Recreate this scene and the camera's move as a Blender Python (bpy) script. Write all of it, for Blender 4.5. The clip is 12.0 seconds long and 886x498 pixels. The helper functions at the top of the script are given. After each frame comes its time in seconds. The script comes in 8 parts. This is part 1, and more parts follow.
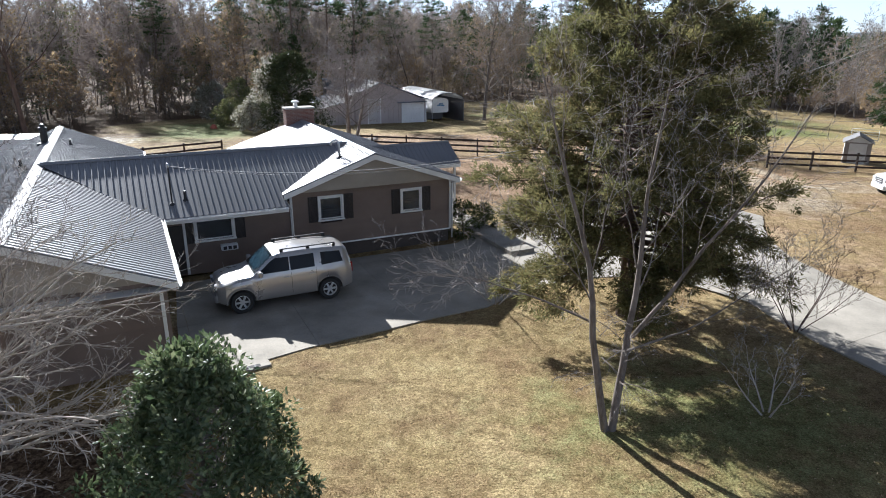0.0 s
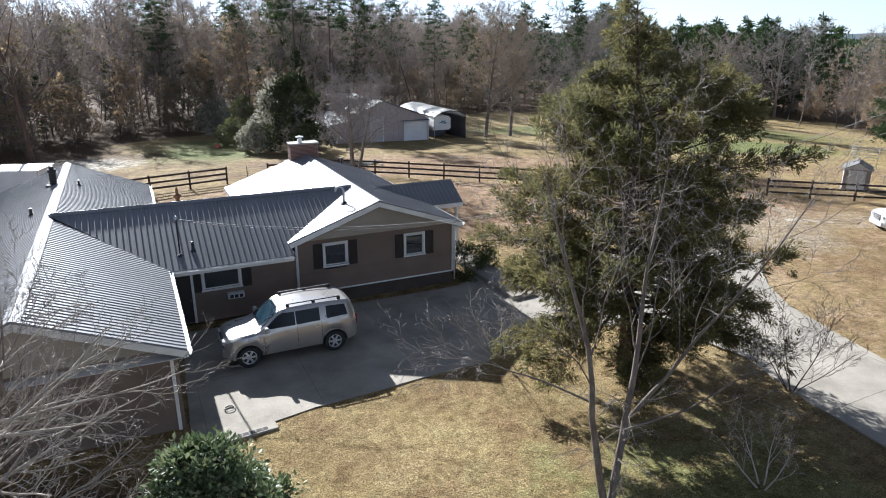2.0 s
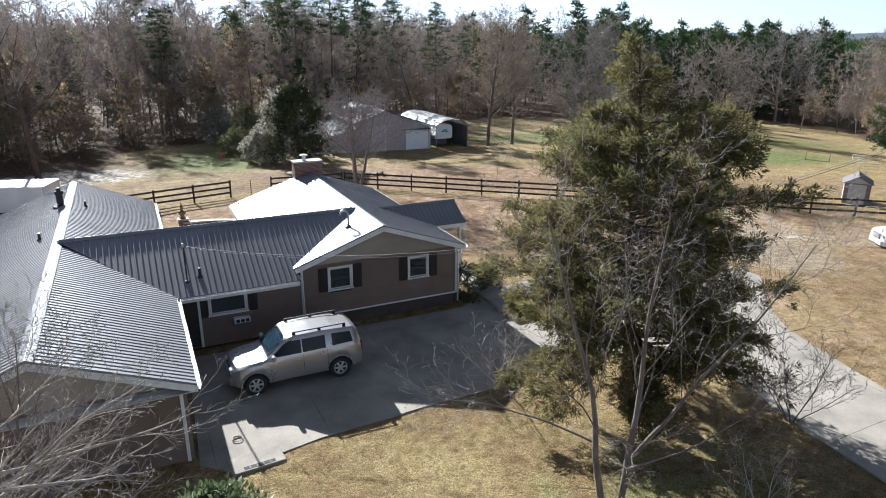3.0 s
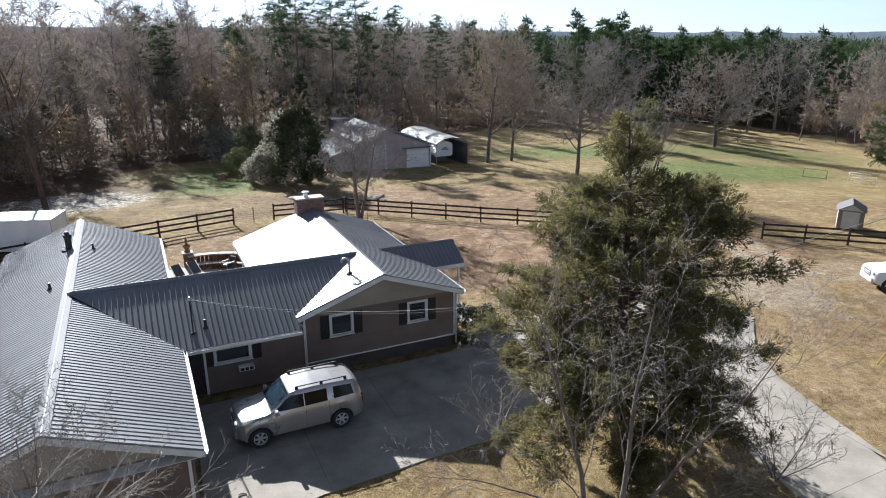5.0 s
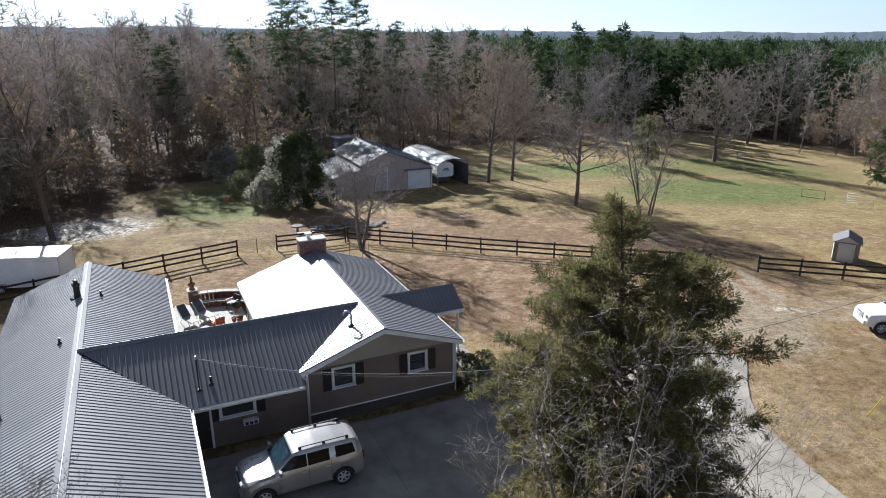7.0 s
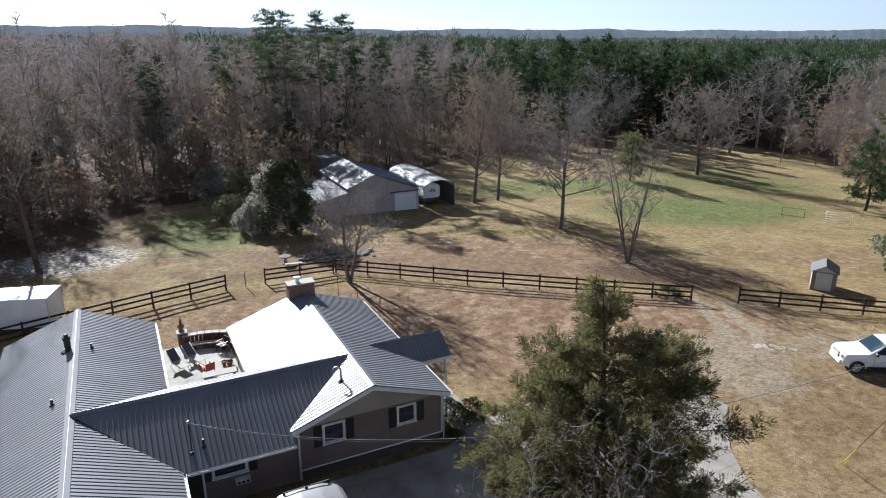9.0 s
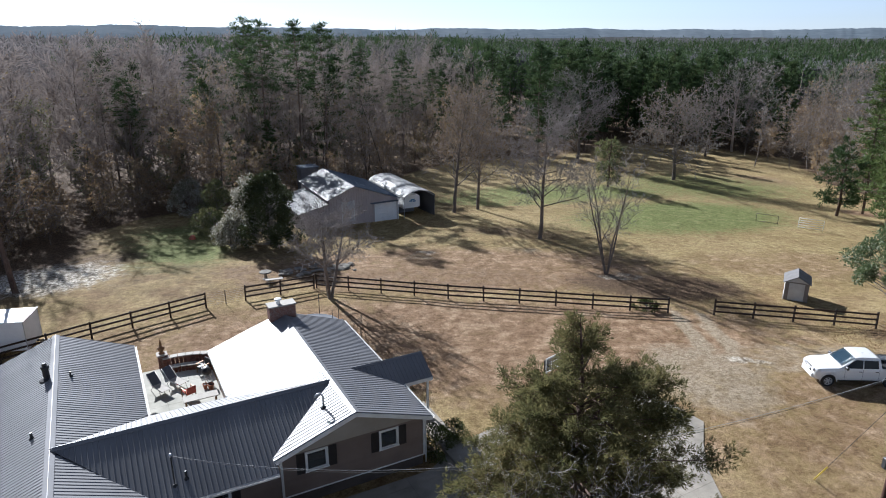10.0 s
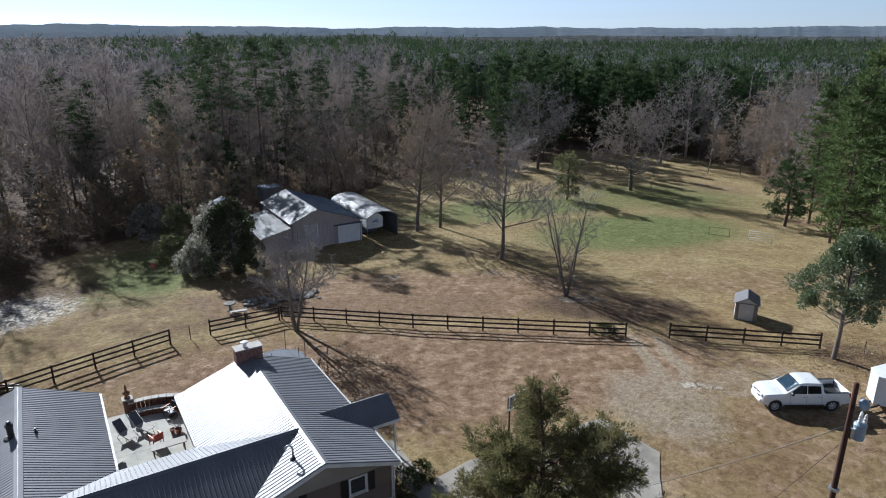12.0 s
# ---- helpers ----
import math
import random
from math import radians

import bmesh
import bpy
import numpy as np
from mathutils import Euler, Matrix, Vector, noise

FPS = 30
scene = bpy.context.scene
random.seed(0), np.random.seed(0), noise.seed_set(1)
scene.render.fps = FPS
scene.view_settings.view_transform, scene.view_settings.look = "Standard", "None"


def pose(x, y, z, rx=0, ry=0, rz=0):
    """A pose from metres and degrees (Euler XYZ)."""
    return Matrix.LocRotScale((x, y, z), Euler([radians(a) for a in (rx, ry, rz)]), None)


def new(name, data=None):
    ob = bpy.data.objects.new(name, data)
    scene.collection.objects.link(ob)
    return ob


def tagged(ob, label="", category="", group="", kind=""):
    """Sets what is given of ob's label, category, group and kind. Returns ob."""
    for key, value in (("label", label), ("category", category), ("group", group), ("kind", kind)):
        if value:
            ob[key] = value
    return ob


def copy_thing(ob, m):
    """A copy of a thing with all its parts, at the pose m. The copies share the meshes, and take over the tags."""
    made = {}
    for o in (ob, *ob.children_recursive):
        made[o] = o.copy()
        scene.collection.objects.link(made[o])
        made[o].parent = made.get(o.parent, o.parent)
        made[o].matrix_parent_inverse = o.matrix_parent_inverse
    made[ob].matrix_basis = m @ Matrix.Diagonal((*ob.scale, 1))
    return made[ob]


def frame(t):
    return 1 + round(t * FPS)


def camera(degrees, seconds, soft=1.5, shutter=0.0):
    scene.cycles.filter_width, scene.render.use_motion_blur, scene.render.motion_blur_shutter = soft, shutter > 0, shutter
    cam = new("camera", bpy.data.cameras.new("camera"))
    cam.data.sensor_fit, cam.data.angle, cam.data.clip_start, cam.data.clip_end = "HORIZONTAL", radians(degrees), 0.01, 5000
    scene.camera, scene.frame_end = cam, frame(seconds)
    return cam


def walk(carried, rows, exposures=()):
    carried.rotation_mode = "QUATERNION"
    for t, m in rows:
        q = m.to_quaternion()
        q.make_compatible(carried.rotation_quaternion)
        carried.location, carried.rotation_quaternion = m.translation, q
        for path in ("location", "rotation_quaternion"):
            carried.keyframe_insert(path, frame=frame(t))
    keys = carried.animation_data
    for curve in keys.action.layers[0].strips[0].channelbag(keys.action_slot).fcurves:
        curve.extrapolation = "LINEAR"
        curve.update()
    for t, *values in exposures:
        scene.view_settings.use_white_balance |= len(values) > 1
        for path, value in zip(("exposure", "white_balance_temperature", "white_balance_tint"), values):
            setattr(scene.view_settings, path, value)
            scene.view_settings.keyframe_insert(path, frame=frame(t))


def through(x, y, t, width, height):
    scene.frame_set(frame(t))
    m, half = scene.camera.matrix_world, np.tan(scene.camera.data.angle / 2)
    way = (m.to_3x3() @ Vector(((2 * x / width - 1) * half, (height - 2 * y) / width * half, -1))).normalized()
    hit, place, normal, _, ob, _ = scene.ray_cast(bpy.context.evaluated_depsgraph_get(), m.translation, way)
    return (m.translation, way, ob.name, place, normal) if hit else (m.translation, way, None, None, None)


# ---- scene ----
cam = camera(67.4, 12.0, 1.0)
METRES, EYE, TILT, LEAN, TURN = 15.2, 9.4, -18.0, 0.0, 0.0
ROWS = [
    (0.0, 0.0, 0.0, 0.0, -0.0, 0.0, 0.0),
    (0.5, -0.0006, -0.0072, 0.0296, 0.02, 0.03, -0.02),
    (1.0, -0.0036, -0.0127, 0.0614, 0.07, 0.02, -0.03),
    (1.5, -0.0031, -0.0204, 0.0937, 0.09, 0.03, -0.03),
    (2.0, -0.0034, -0.03, 0.1299, 0.14, 0.03, -0.06),
    (2.5, -0.0088, -0.0388, 0.1658, 0.15, 0.0, -0.09),
    (3.0, -0.0128, -0.05, 0.2004, 0.18, -0.02, -0.09),
    (5.0, -0.004, -0.1034, 0.3451, 0.3, -0.13, -0.07),
    (5.5, -0.0008, -0.1164, 0.3852, 0.37, -0.15, -0.06),
    (6.0, -0.0003, -0.1295, 0.4278, 0.4, -0.15, -0.06),
    (6.5, -0.0001, -0.1401, 0.4694, 0.42, -0.17, -0.08),
    (7.0, 0.0035, -0.1519, 0.5121, 0.47, -0.18, -0.11),
    (9.0, 0.0015, -0.1941, 0.6966, -0.69, -0.35, 0.32),
    (9.5, 0.0019, -0.2045, 0.7409, -1.49, -0.39, 0.61),
    (10.0, 0.0036, -0.2157, 0.7823, -2.36, -0.43, 0.92),
    (10.5, 0.0027, -0.2318, 0.8262, -2.74, -0.49, 1.08),
    (11.0, 0.004, -0.2485, 0.8689, -3.43, -0.52, 1.3),
    (11.5, 0.003, -0.264, 0.9131, -4.6, -0.58, 1.71),
    (12.0, 0.0035, -0.2783, 0.9573, -5.53, -0.67, 2.01),
]
EXPOSURES = [(0.0, 1.72, 5500, 10), (2.5, 1.66, 5500, 10), (5.5, 1.48, 5480, 10), (9.5, 1.24, 5400, 11), (11.0, 1.12, 5350, 11), (12.0, 0.92, 5250, 10)]
walk(cam, [(t, pose(0, 0, EYE, TILT, LEAN, TURN) @ pose(METRES * x, METRES * y, METRES * z, 90 + pitch, roll, yaw)) for t, x, y, z, yaw, pitch, roll in ROWS], EXPOSURES)

# ---- light ----
SUN_AZIMUTH, SUN_HEIGHT = 31.5, 26.5   # degrees to the left of +y, degrees above the horizon
to_sun = Vector((-math.sin(radians(SUN_AZIMUTH)) * math.cos(radians(SUN_HEIGHT)), math.cos(radians(SUN_AZIMUTH)) * math.cos(radians(SUN_HEIGHT)), math.sin(radians(SUN_HEIGHT))))
world = bpy.data.worlds.new("world")
scene.world = world
world.use_nodes = True
wn = world.node_tree.nodes
sky = wn.new("ShaderNodeTexSky")
sky.sky_type = "NISHITA"
sky.sun_disc = False
sky.sun_elevation = radians(SUN_HEIGHT)
sky.sun_rotation = radians(-SUN_AZIMUTH)
sky.altitude = 200
sky.air_density = 0.6
sky.dust_density = 0.1
sky.ozone_density = 3.0
paler = wn.new("ShaderNodeHueSaturation")
paler.inputs["Saturation"].default_value = 0.45
paler.inputs["Value"].default_value = 0.95
world.node_tree.links.new(sky.outputs[0], paler.inputs["Color"])
world.node_tree.links.new(paler.outputs[0], wn["Background"].inputs[0])
wn["Background"].inputs[1].default_value = 0.05
sun = new("sun", bpy.data.lights.new("sun", "SUN"))
sun.data.energy = 5.2
sun.data.angle = radians(0.55)
sun.data.color = (1.0, 0.93, 0.82)
sun.rotation_euler = to_sun.to_track_quat("Z", "Y").to_euler()
sun.location = (0, 0, 60)

# ---- materials ----


def nodes_of(name):
    m = bpy.data.materials.new(name)
    m.use_nodes = True
    t = m.node_tree
    return m, t, t.nodes["Principled BSDF"], t.nodes.new, t.links.new


def noise_node(t, scale, detail=4.0, rough=0.6, coords=None):
    n = t.nodes.new("ShaderNodeTexNoise")
    n.inputs["Scale"].default_value, n.inputs["Detail"].default_value, n.inputs["Roughness"].default_value = scale, detail, rough
    if coords:
        t.links.new(coords, n.inputs["Vector"])
    return n


def ramp_node(t, source, stops):
    r = t.nodes.new("ShaderNodeValToRGB")
    while len(r.color_ramp.elements) < len(stops):
        r.color_ramp.elements.new(0.5)
    for e, (p, c) in zip(r.color_ramp.elements, stops):
        e.position, e.color = p, (*c, 1) if len(c) == 3 else c
    t.links.new(source, r.inputs[0])
    return r


def mix_node(t, a, b, f, mode="MIX"):
    n = t.nodes.new("ShaderNodeMix")
    n.data_type, n.blend_type = "RGBA", mode
    for sock, v in ((n.inputs[6], a), (n.inputs[7], b), (n.inputs[0], f)):
        if isinstance(v, (int, float)):
            sock.default_value = v
        elif isinstance(v, tuple):
            sock.default_value = (*v, 1)
        else:
            t.links.new(v, sock)
    return n.outputs[2]


def bump_node(t, bsdf, height, strength, distance=0.02):
    b = t.nodes.new("ShaderNodeBump")
    b.inputs["Strength"].default_value, b.inputs["Distance"].default_value = strength, distance
    t.links.new(height, b.inputs["Height"])
    t.links.new(b.outputs[0], bsdf.inputs["Normal"])
    return b


def surface(name, dark, light, rough=0.7, metal=0.0, fine=30.0, broad=1.2, bump=0.2, spec=0.5, vary=0.15, rough_vary=0.1, piece=0.0):
    """A surface of one kind: broad stains and fine grain between two colours, at real size."""
    m, t, b, add, link = nodes_of(name)
    co = add("ShaderNodeTexCoord").outputs["Object"]
    n1, n2 = noise_node(t, broad, 5, 0.6, co), noise_node(t, fine, 3, 0.7, co)
    base = ramp_node(t, n1.outputs[0], [(0.3, dark), (0.7, light)]).outputs[0]
    col = mix_node(t, base, ramp_node(t, n2.outputs[0], [(0.3, (0.5, 0.5, 0.5)), (0.7, (1, 1, 1))]).outputs[0], vary * 2, "MULTIPLY")
    if piece:
        info = add("ShaderNodeObjectInfo").outputs["Random"]
        col = mix_node(t, col, ramp_node(t, info, [(0, (1 - piece,) * 3), (1, (1, 1, 1))]).outputs[0], 1.0, "MULTIPLY")
    link(col, b.inputs["Base Color"])
    b.inputs["Metallic"].default_value = metal
    b.inputs["Specular IOR Level"].default_value = spec
    rr = add("ShaderNodeMapRange")
    link(n1.outputs[0], rr.inputs[0])
    rr.inputs[3].default_value, rr.inputs[4].default_value = max(0.02, rough - rough_vary), min(1, rough + rough_vary)
    link(rr.outputs[0], b.inputs["Roughness"])
    if bump:
        bump_node(t, b, n2.outputs[0], bump, 0.01)
    return m


def leaf_surface(name, tones, rough=0.5, through=0.35, clump=0.6, spec=0.15, speck=0.5):
    """Leaves: one tone per leaf, broader change over the crown, some light passing through."""
    m, t, b, add, link = nodes_of(name)
    geo = add("ShaderNodeNewGeometry")
    co = add("ShaderNodeTexCoord").outputs["Object"]
    n = noise_node(t, clump, 3, 0.6, co)
    mx = add("ShaderNodeMath")
    mx.operation = "MULTIPLY_ADD"
    link(geo.outputs["Random Per Island"], mx.inputs[0])
    mx.inputs[1].default_value = speck
    half = add("ShaderNodeMath")
    half.operation = "MULTIPLY"
    half.inputs[1].default_value = 1.05 - speck
    link(n.outputs[0], half.inputs[0])
    link(half.outputs[0], mx.inputs[2])
    col = ramp_node(t, mx.outputs[0], [(i / (len(tones) - 1) * 0.7 + 0.12, c) for i, c in enumerate(tones)]).outputs[0]
    link(col, b.inputs["Base Color"])
    b.inputs["Roughness"].default_value = rough
    b.inputs["Specular IOR Level"].default_value = spec
    tr = add("ShaderNodeBsdfTranslucent")
    link(col, tr.inputs[0])
    ms = add("ShaderNodeMixShader")
    ms.inputs[0].default_value = through
    link(b.outputs[0], ms.inputs[1])
    link(tr.outputs[0], ms.inputs[2])
    link(ms.outputs[0], t.nodes["Material Output"].inputs[0])
    return m


def bark_surface(name, dark, light, fine=14.0):
    m, t, b, add, link = nodes_of(name)
    co = add("ShaderNodeTexCoord").outputs["Object"]
    mp = add("ShaderNodeMapping")
    mp.inputs["Scale"].default_value = (1, 1, 0.22)
    link(co, mp.inputs[0])
    n1, n2 = noise_node(t, fine, 5, 0.7, mp.outputs[0]), noise_node(t, 1.1, 3, 0.6, co)
    f = mix_node(t, n1.outputs[0], n2.outputs[0], 0.45)
    link(ramp_node(t, f, [(0.36, dark), (0.62, light)]).outputs[0], b.inputs["Base Color"])
    b.inputs["Roughness"].default_value = 0.9
    b.inputs["Specular IOR Level"].default_value = 0.2
    bump_node(t, b, n1.outputs[0], 0.6, 0.02)
    return m


M = {}
M["roof"] = surface("grey_painted_steel", (0.158, 0.156, 0.16), (0.198, 0.196, 0.202), 0.49, 0.08, 40, 0.35, 0.03, 0.48, 0.06, 0.05, 0.10)
M["trim"] = surface("white_trim_paint", (0.62, 0.61, 0.58), (0.78, 0.77, 0.74), 0.5, 0, 25, 1.5, 0.05, 0.4, 0.08)
M["siding"] = surface("taupe_siding", (0.165, 0.124, 0.1), (0.21, 0.16, 0.13), 0.7, 0, 30, 0.8, 0.08, 0.3, 0.1, 0.05, 0.07)
M["shingle_siding"] = surface("tan_gable_siding", (0.30, 0.26, 0.21), (0.37, 0.325, 0.265), 0.75, 0, 30, 0.8, 0.08, 0.3, 0.1, 0.05, 0.06)
# Shade below the siding is put into this dark taupe.
M["foundation"] = surface("shade_dark_foundation", (0.05, 0.04, 0.034), (0.08, 0.064, 0.055), 0.9, 0, 25, 1.5, 0.2)
M["shutter"] = surface("dark_brown_shutter", (0.02, 0.016, 0.015), (0.035, 0.028, 0.025), 0.55, 0, 30, 2, 0.05)
M["brick"] = surface("red_brown_brick", (0.16, 0.075, 0.055), (0.27, 0.13, 0.095), 0.85, 0, 40, 6, 0.3, 0.3, 0.2, 0.05, 0.35)
M["mortar"] = surface("mortar", (0.30, 0.28, 0.25), (0.40, 0.38, 0.35), 0.95, 0, 60, 4, 0.3)
M["stone_cap"] = surface("cast_stone", (0.33, 0.3, 0.26), (0.46, 0.43, 0.38), 0.85, 0, 45, 2, 0.2)
M["concrete"] = surface("weathered_concrete", (0.22, 0.2, 0.165), (0.40, 0.36, 0.30), 0.9, 0, 18, 0.6, 0.15, 0.2, 0.18, 0.05, 0.1)
M["patio_concrete"] = surface("pale_patio_concrete", (0.34, 0.33, 0.28), (0.52, 0.5, 0.44), 0.9, 0, 18, 0.9, 0.12, 0.2, 0.18, 0.05, 0.04)
M["black_metal"] = surface("black_metal", (0.012, 0.012, 0.013), (0.025, 0.025, 0.026), 0.5, 0.2, 40, 3, 0.05)
M["galv"] = surface("galvanised_steel", (0.4, 0.41, 0.42), (0.55, 0.56, 0.57), 0.4, 0.8, 30, 3, 0.05)
M["rail_wood"] = surface("dark_stained_fence", (0.028, 0.018, 0.013), (0.06, 0.038, 0.028), 0.8, 0, 30, 2.5, 0.3, 0.3, 0.2, 0.05, 0.3)
M["pole_wood"] = bark_surface("creosoted_pole", (0.03, 0.016, 0.012), (0.085, 0.044, 0.032), 9)
# Near-black that stands for unlit rooms and hollows; also pot soil.
M["interior"] = surface("unlit_dark_and_soil", (0.03, 0.028, 0.026), (0.05, 0.046, 0.042), 0.9)
M["bed_liner"] = surface("grey_bed_liner", (0.46, 0.48, 0.49), (0.58, 0.6, 0.61), 0.5, 0.0, 30, 3, 0.05)
M["tyre"] = surface("tyre_rubber", (0.012, 0.012, 0.012), (0.022, 0.022, 0.022), 0.8, 0, 50, 5, 0.1)
M["alloy"] = surface("alloy_rim", (0.5, 0.5, 0.5), (0.64, 0.64, 0.64), 0.35, 0.35, 30, 5, 0.0)
M["lamp_lens"] = surface("lamp_lens", (0.55, 0.56, 0.58), (0.7, 0.7, 0.72), 0.12, 0.3, 60, 20, 0)
M["red_lens"] = surface("red_lens", (0.25, 0.01, 0.01), (0.35, 0.02, 0.02), 0.15, 0, 60, 20, 0)
M["red_cloth"] = surface("red_cushion", (0.34, 0.07, 0.05), (0.45, 0.11, 0.08), 0.9, 0, 60, 8, 0.1)
M["grey_cloth"] = surface("grey_sling_fabric", (0.09, 0.10, 0.12), (0.13, 0.14, 0.16), 0.85, 0, 80, 6, 0.1)
M["white_plastic"] = surface("white_plastic", (0.68, 0.68, 0.66), (0.8, 0.8, 0.78), 0.4, 0, 40, 3, 0)
M["terracotta"] = surface("terracotta", (0.28, 0.10, 0.05), (0.38, 0.15, 0.08), 0.85, 0, 40, 5, 0.1)
M["bronze"] = surface("aged_copper", (0.16, 0.09, 0.045), (0.25, 0.15, 0.08), 0.5, 0.6, 30, 5, 0.1)
M["barn_wall"] = surface("faded_mauve_steel", (0.35, 0.3, 0.285), (0.44, 0.385, 0.365), 0.6, 0.05, 25, 0.5, 0.05)
M["barn_door"] = surface("pale_roller_door", (0.42, 0.4, 0.4), (0.5, 0.48, 0.475), 0.55, 0.05, 25, 0.8, 0.03)
M["barn_roof"] = surface("weathered_barn_roof", (0.13, 0.125, 0.12), (0.30, 0.29, 0.275), 0.6, 0.1, 12, 0.45, 0.15, 0.5, 0.25, 0.1, 0.1)
M["barn_blue"] = surface("blue_grey_roof", (0.1, 0.125, 0.16), (0.15, 0.175, 0.215), 0.7, 0.1, 12, 0.5, 0.1, 0.3)
M["white_paint"] = surface("white_painted_metal", (0.66, 0.66, 0.65), (0.8, 0.8, 0.79), 0.45, 0.0, 25, 0.8, 0.03, 0.5, 0.1)
M["carport_roof"] = surface("white_ribbed_steel", (0.5, 0.49, 0.47), (0.74, 0.73, 0.71), 0.55, 0.1, 10, 0.5, 0.05, 0.5, 0.12)
M["carport_dark"] = surface("grey_steel_side", (0.09, 0.09, 0.10), (0.14, 0.14, 0.15), 0.6, 0.2, 20, 1, 0.05)
M["camper_blue"] = surface("blue_graphic", (0.08, 0.2, 0.34), (0.12, 0.26, 0.42), 0.4, 0, 30, 3, 0)
M["shed_wall"] = surface("pale_shed_siding", (0.5, 0.49, 0.46), (0.6, 0.59, 0.56), 0.7, 0, 25, 1.5, 0.05)
M["shed_trim"] = surface("grey_brown_board", (0.19, 0.165, 0.145), (0.26, 0.23, 0.205), 0.8, 0, 25, 2, 0.1)
M["shed_roof"] = surface("grey_shingle_roof", (0.11, 0.105, 0.105), (0.17, 0.165, 0.16), 0.9, 0, 20, 2, 0.3)
M["rock"] = surface("field_stone", (0.19, 0.17, 0.145), (0.43, 0.4, 0.34), 0.9, 0, 9, 2, 0.5, 0.2, 0.25, 0.05, 0.35)
M["yellow_plastic"] = surface("yellow_guy_guard", (0.6, 0.45, 0.03), (0.75, 0.58, 0.06), 0.45, 0, 40, 5, 0)
M["cable"] = surface("cable", (0.02, 0.02, 0.02), (0.05, 0.05, 0.05), 0.6, 0, 40, 5, 0)
M["bare_cable"] = surface("aluminium_cable", (0.35, 0.35, 0.35), (0.5, 0.5, 0.5), 0.5, 0.5, 40, 5, 0)
M["service"] = surface("grey_service_cable", (0.28, 0.28, 0.27), (0.4, 0.4, 0.39), 0.7, 0, 40, 5, 0)
M["transformer"] = surface("blue_grey_enamel", (0.2, 0.27, 0.34), (0.28, 0.35, 0.43), 0.4, 0.1, 30, 3, 0.03)
M["porcelain"] = surface("porcelain", (0.55, 0.55, 0.54), (0.7, 0.7, 0.69), 0.2, 0, 30, 3, 0)
M["orange_cone"] = surface("faded_red_plastic", (0.4, 0.1, 0.06), (0.5, 0.15, 0.09), 0.6, 0, 30, 4, 0)
M["dark_plastic"] = surface("dark_plastic", (0.02, 0.02, 0.022), (0.035, 0.035, 0.036), 0.5, 0, 40, 4, 0)


def car_paint(name, colour, metal):
    m = surface(name, tuple(c * 0.96 for c in colour), colour, 0.28, metal, 90, 1.5, 0, 0.5, 0.03, 0.03)
    b = m.node_tree.nodes["Principled BSDF"]
    b.inputs["Coat Weight"].default_value, b.inputs["Coat Roughness"].default_value = 0.8, 0.06
    return m


M["silver"] = car_paint("champagne_silver_paint", (0.38, 0.36, 0.34), 0.5)
M["white_car"] = car_paint("white_car_paint", (0.74, 0.74, 0.72), 0.0)


def glass(name, tint, rough=0.02, through=0.6):
    m, t, b, add, link = nodes_of(name)
    b.inputs["Base Color"].default_value = (*tint, 1)
    b.inputs["Roughness"].default_value = rough
    b.inputs["IOR"].default_value = 1.5
    b.inputs["Transmission Weight"].default_value = through
    return m


M["glass"] = glass("window_glass", (0.3, 0.32, 0.33), 0.02, 0.85)
M["glass"].node_tree.nodes["Principled BSDF"].inputs["IOR"].default_value = 1.3
M["car_glass"] = glass("tinted_car_glass", (0.006, 0.007, 0.008), 0.06, 0.0)
M["car_glass"].node_tree.nodes["Principled BSDF"].inputs["IOR"].default_value = 1.25
# The sky's reflection is put into the windscreen as a blue base colour.
M["windscreen"] = glass("sky_blue_windscreen", (0.035, 0.07, 0.1), 0.04, 0.0)
M["windscreen"].node_tree.nodes["Principled BSDF"].inputs["IOR"].default_value = 2.3

M["bark_cedar"] = bark_surface("cedar_bark", (0.05, 0.032, 0.025), (0.13, 0.09, 0.07))
M["bark_grey"] = bark_surface("grey_bark", (0.085, 0.07, 0.06), (0.2, 0.17, 0.145))
M["bark_pale"] = bark_surface("pale_smooth_bark", (0.26, 0.215, 0.175), (0.45, 0.40, 0.34))
M["bark_pine"] = bark_surface("pine_bark", (0.08, 0.055, 0.045), (0.17, 0.125, 0.1))
M["twig"] = surface("bare_twig", (0.19, 0.168, 0.155), (0.40, 0.362, 0.335), 0.85, 0, 8, 0.25, 0, 0.25, 0.2)
# Pale twigs, raised further to stand for back sun glinting on them.
M["twig_pale"] = surface("pale_sunlit_twig", (0.31, 0.275, 0.23), (0.5, 0.45, 0.39), 0.75, 0, 8, 0.3, 0, 0.3, 0.2)
M["cedar_leaf"] = leaf_surface("cedar_sprays", [(0.055, 0.06, 0.026), (0.095, 0.097, 0.04), (0.15, 0.137, 0.058), (0.23, 0.175, 0.085)], 0.75, 0.48, 0.5, 0.1, 0.3)
# Leaf tones raised to put some of the whitish sheen into the colour.
M["magnolia_leaf"] = leaf_surface("glossy_evergreen_leaf", [(0.04, 0.066, 0.026), (0.075, 0.11, 0.045), (0.13, 0.165, 0.075), (0.22, 0.24, 0.13)], 0.5, 0.25, 0.6, 0.6)
M["pine_leaf"] = leaf_surface("pine_needles", [(0.02, 0.036, 0.018), (0.035, 0.06, 0.026), (0.06, 0.09, 0.036), (0.11, 0.135, 0.055)], 0.8, 0.22, 0.12, 0.08, 0.16)
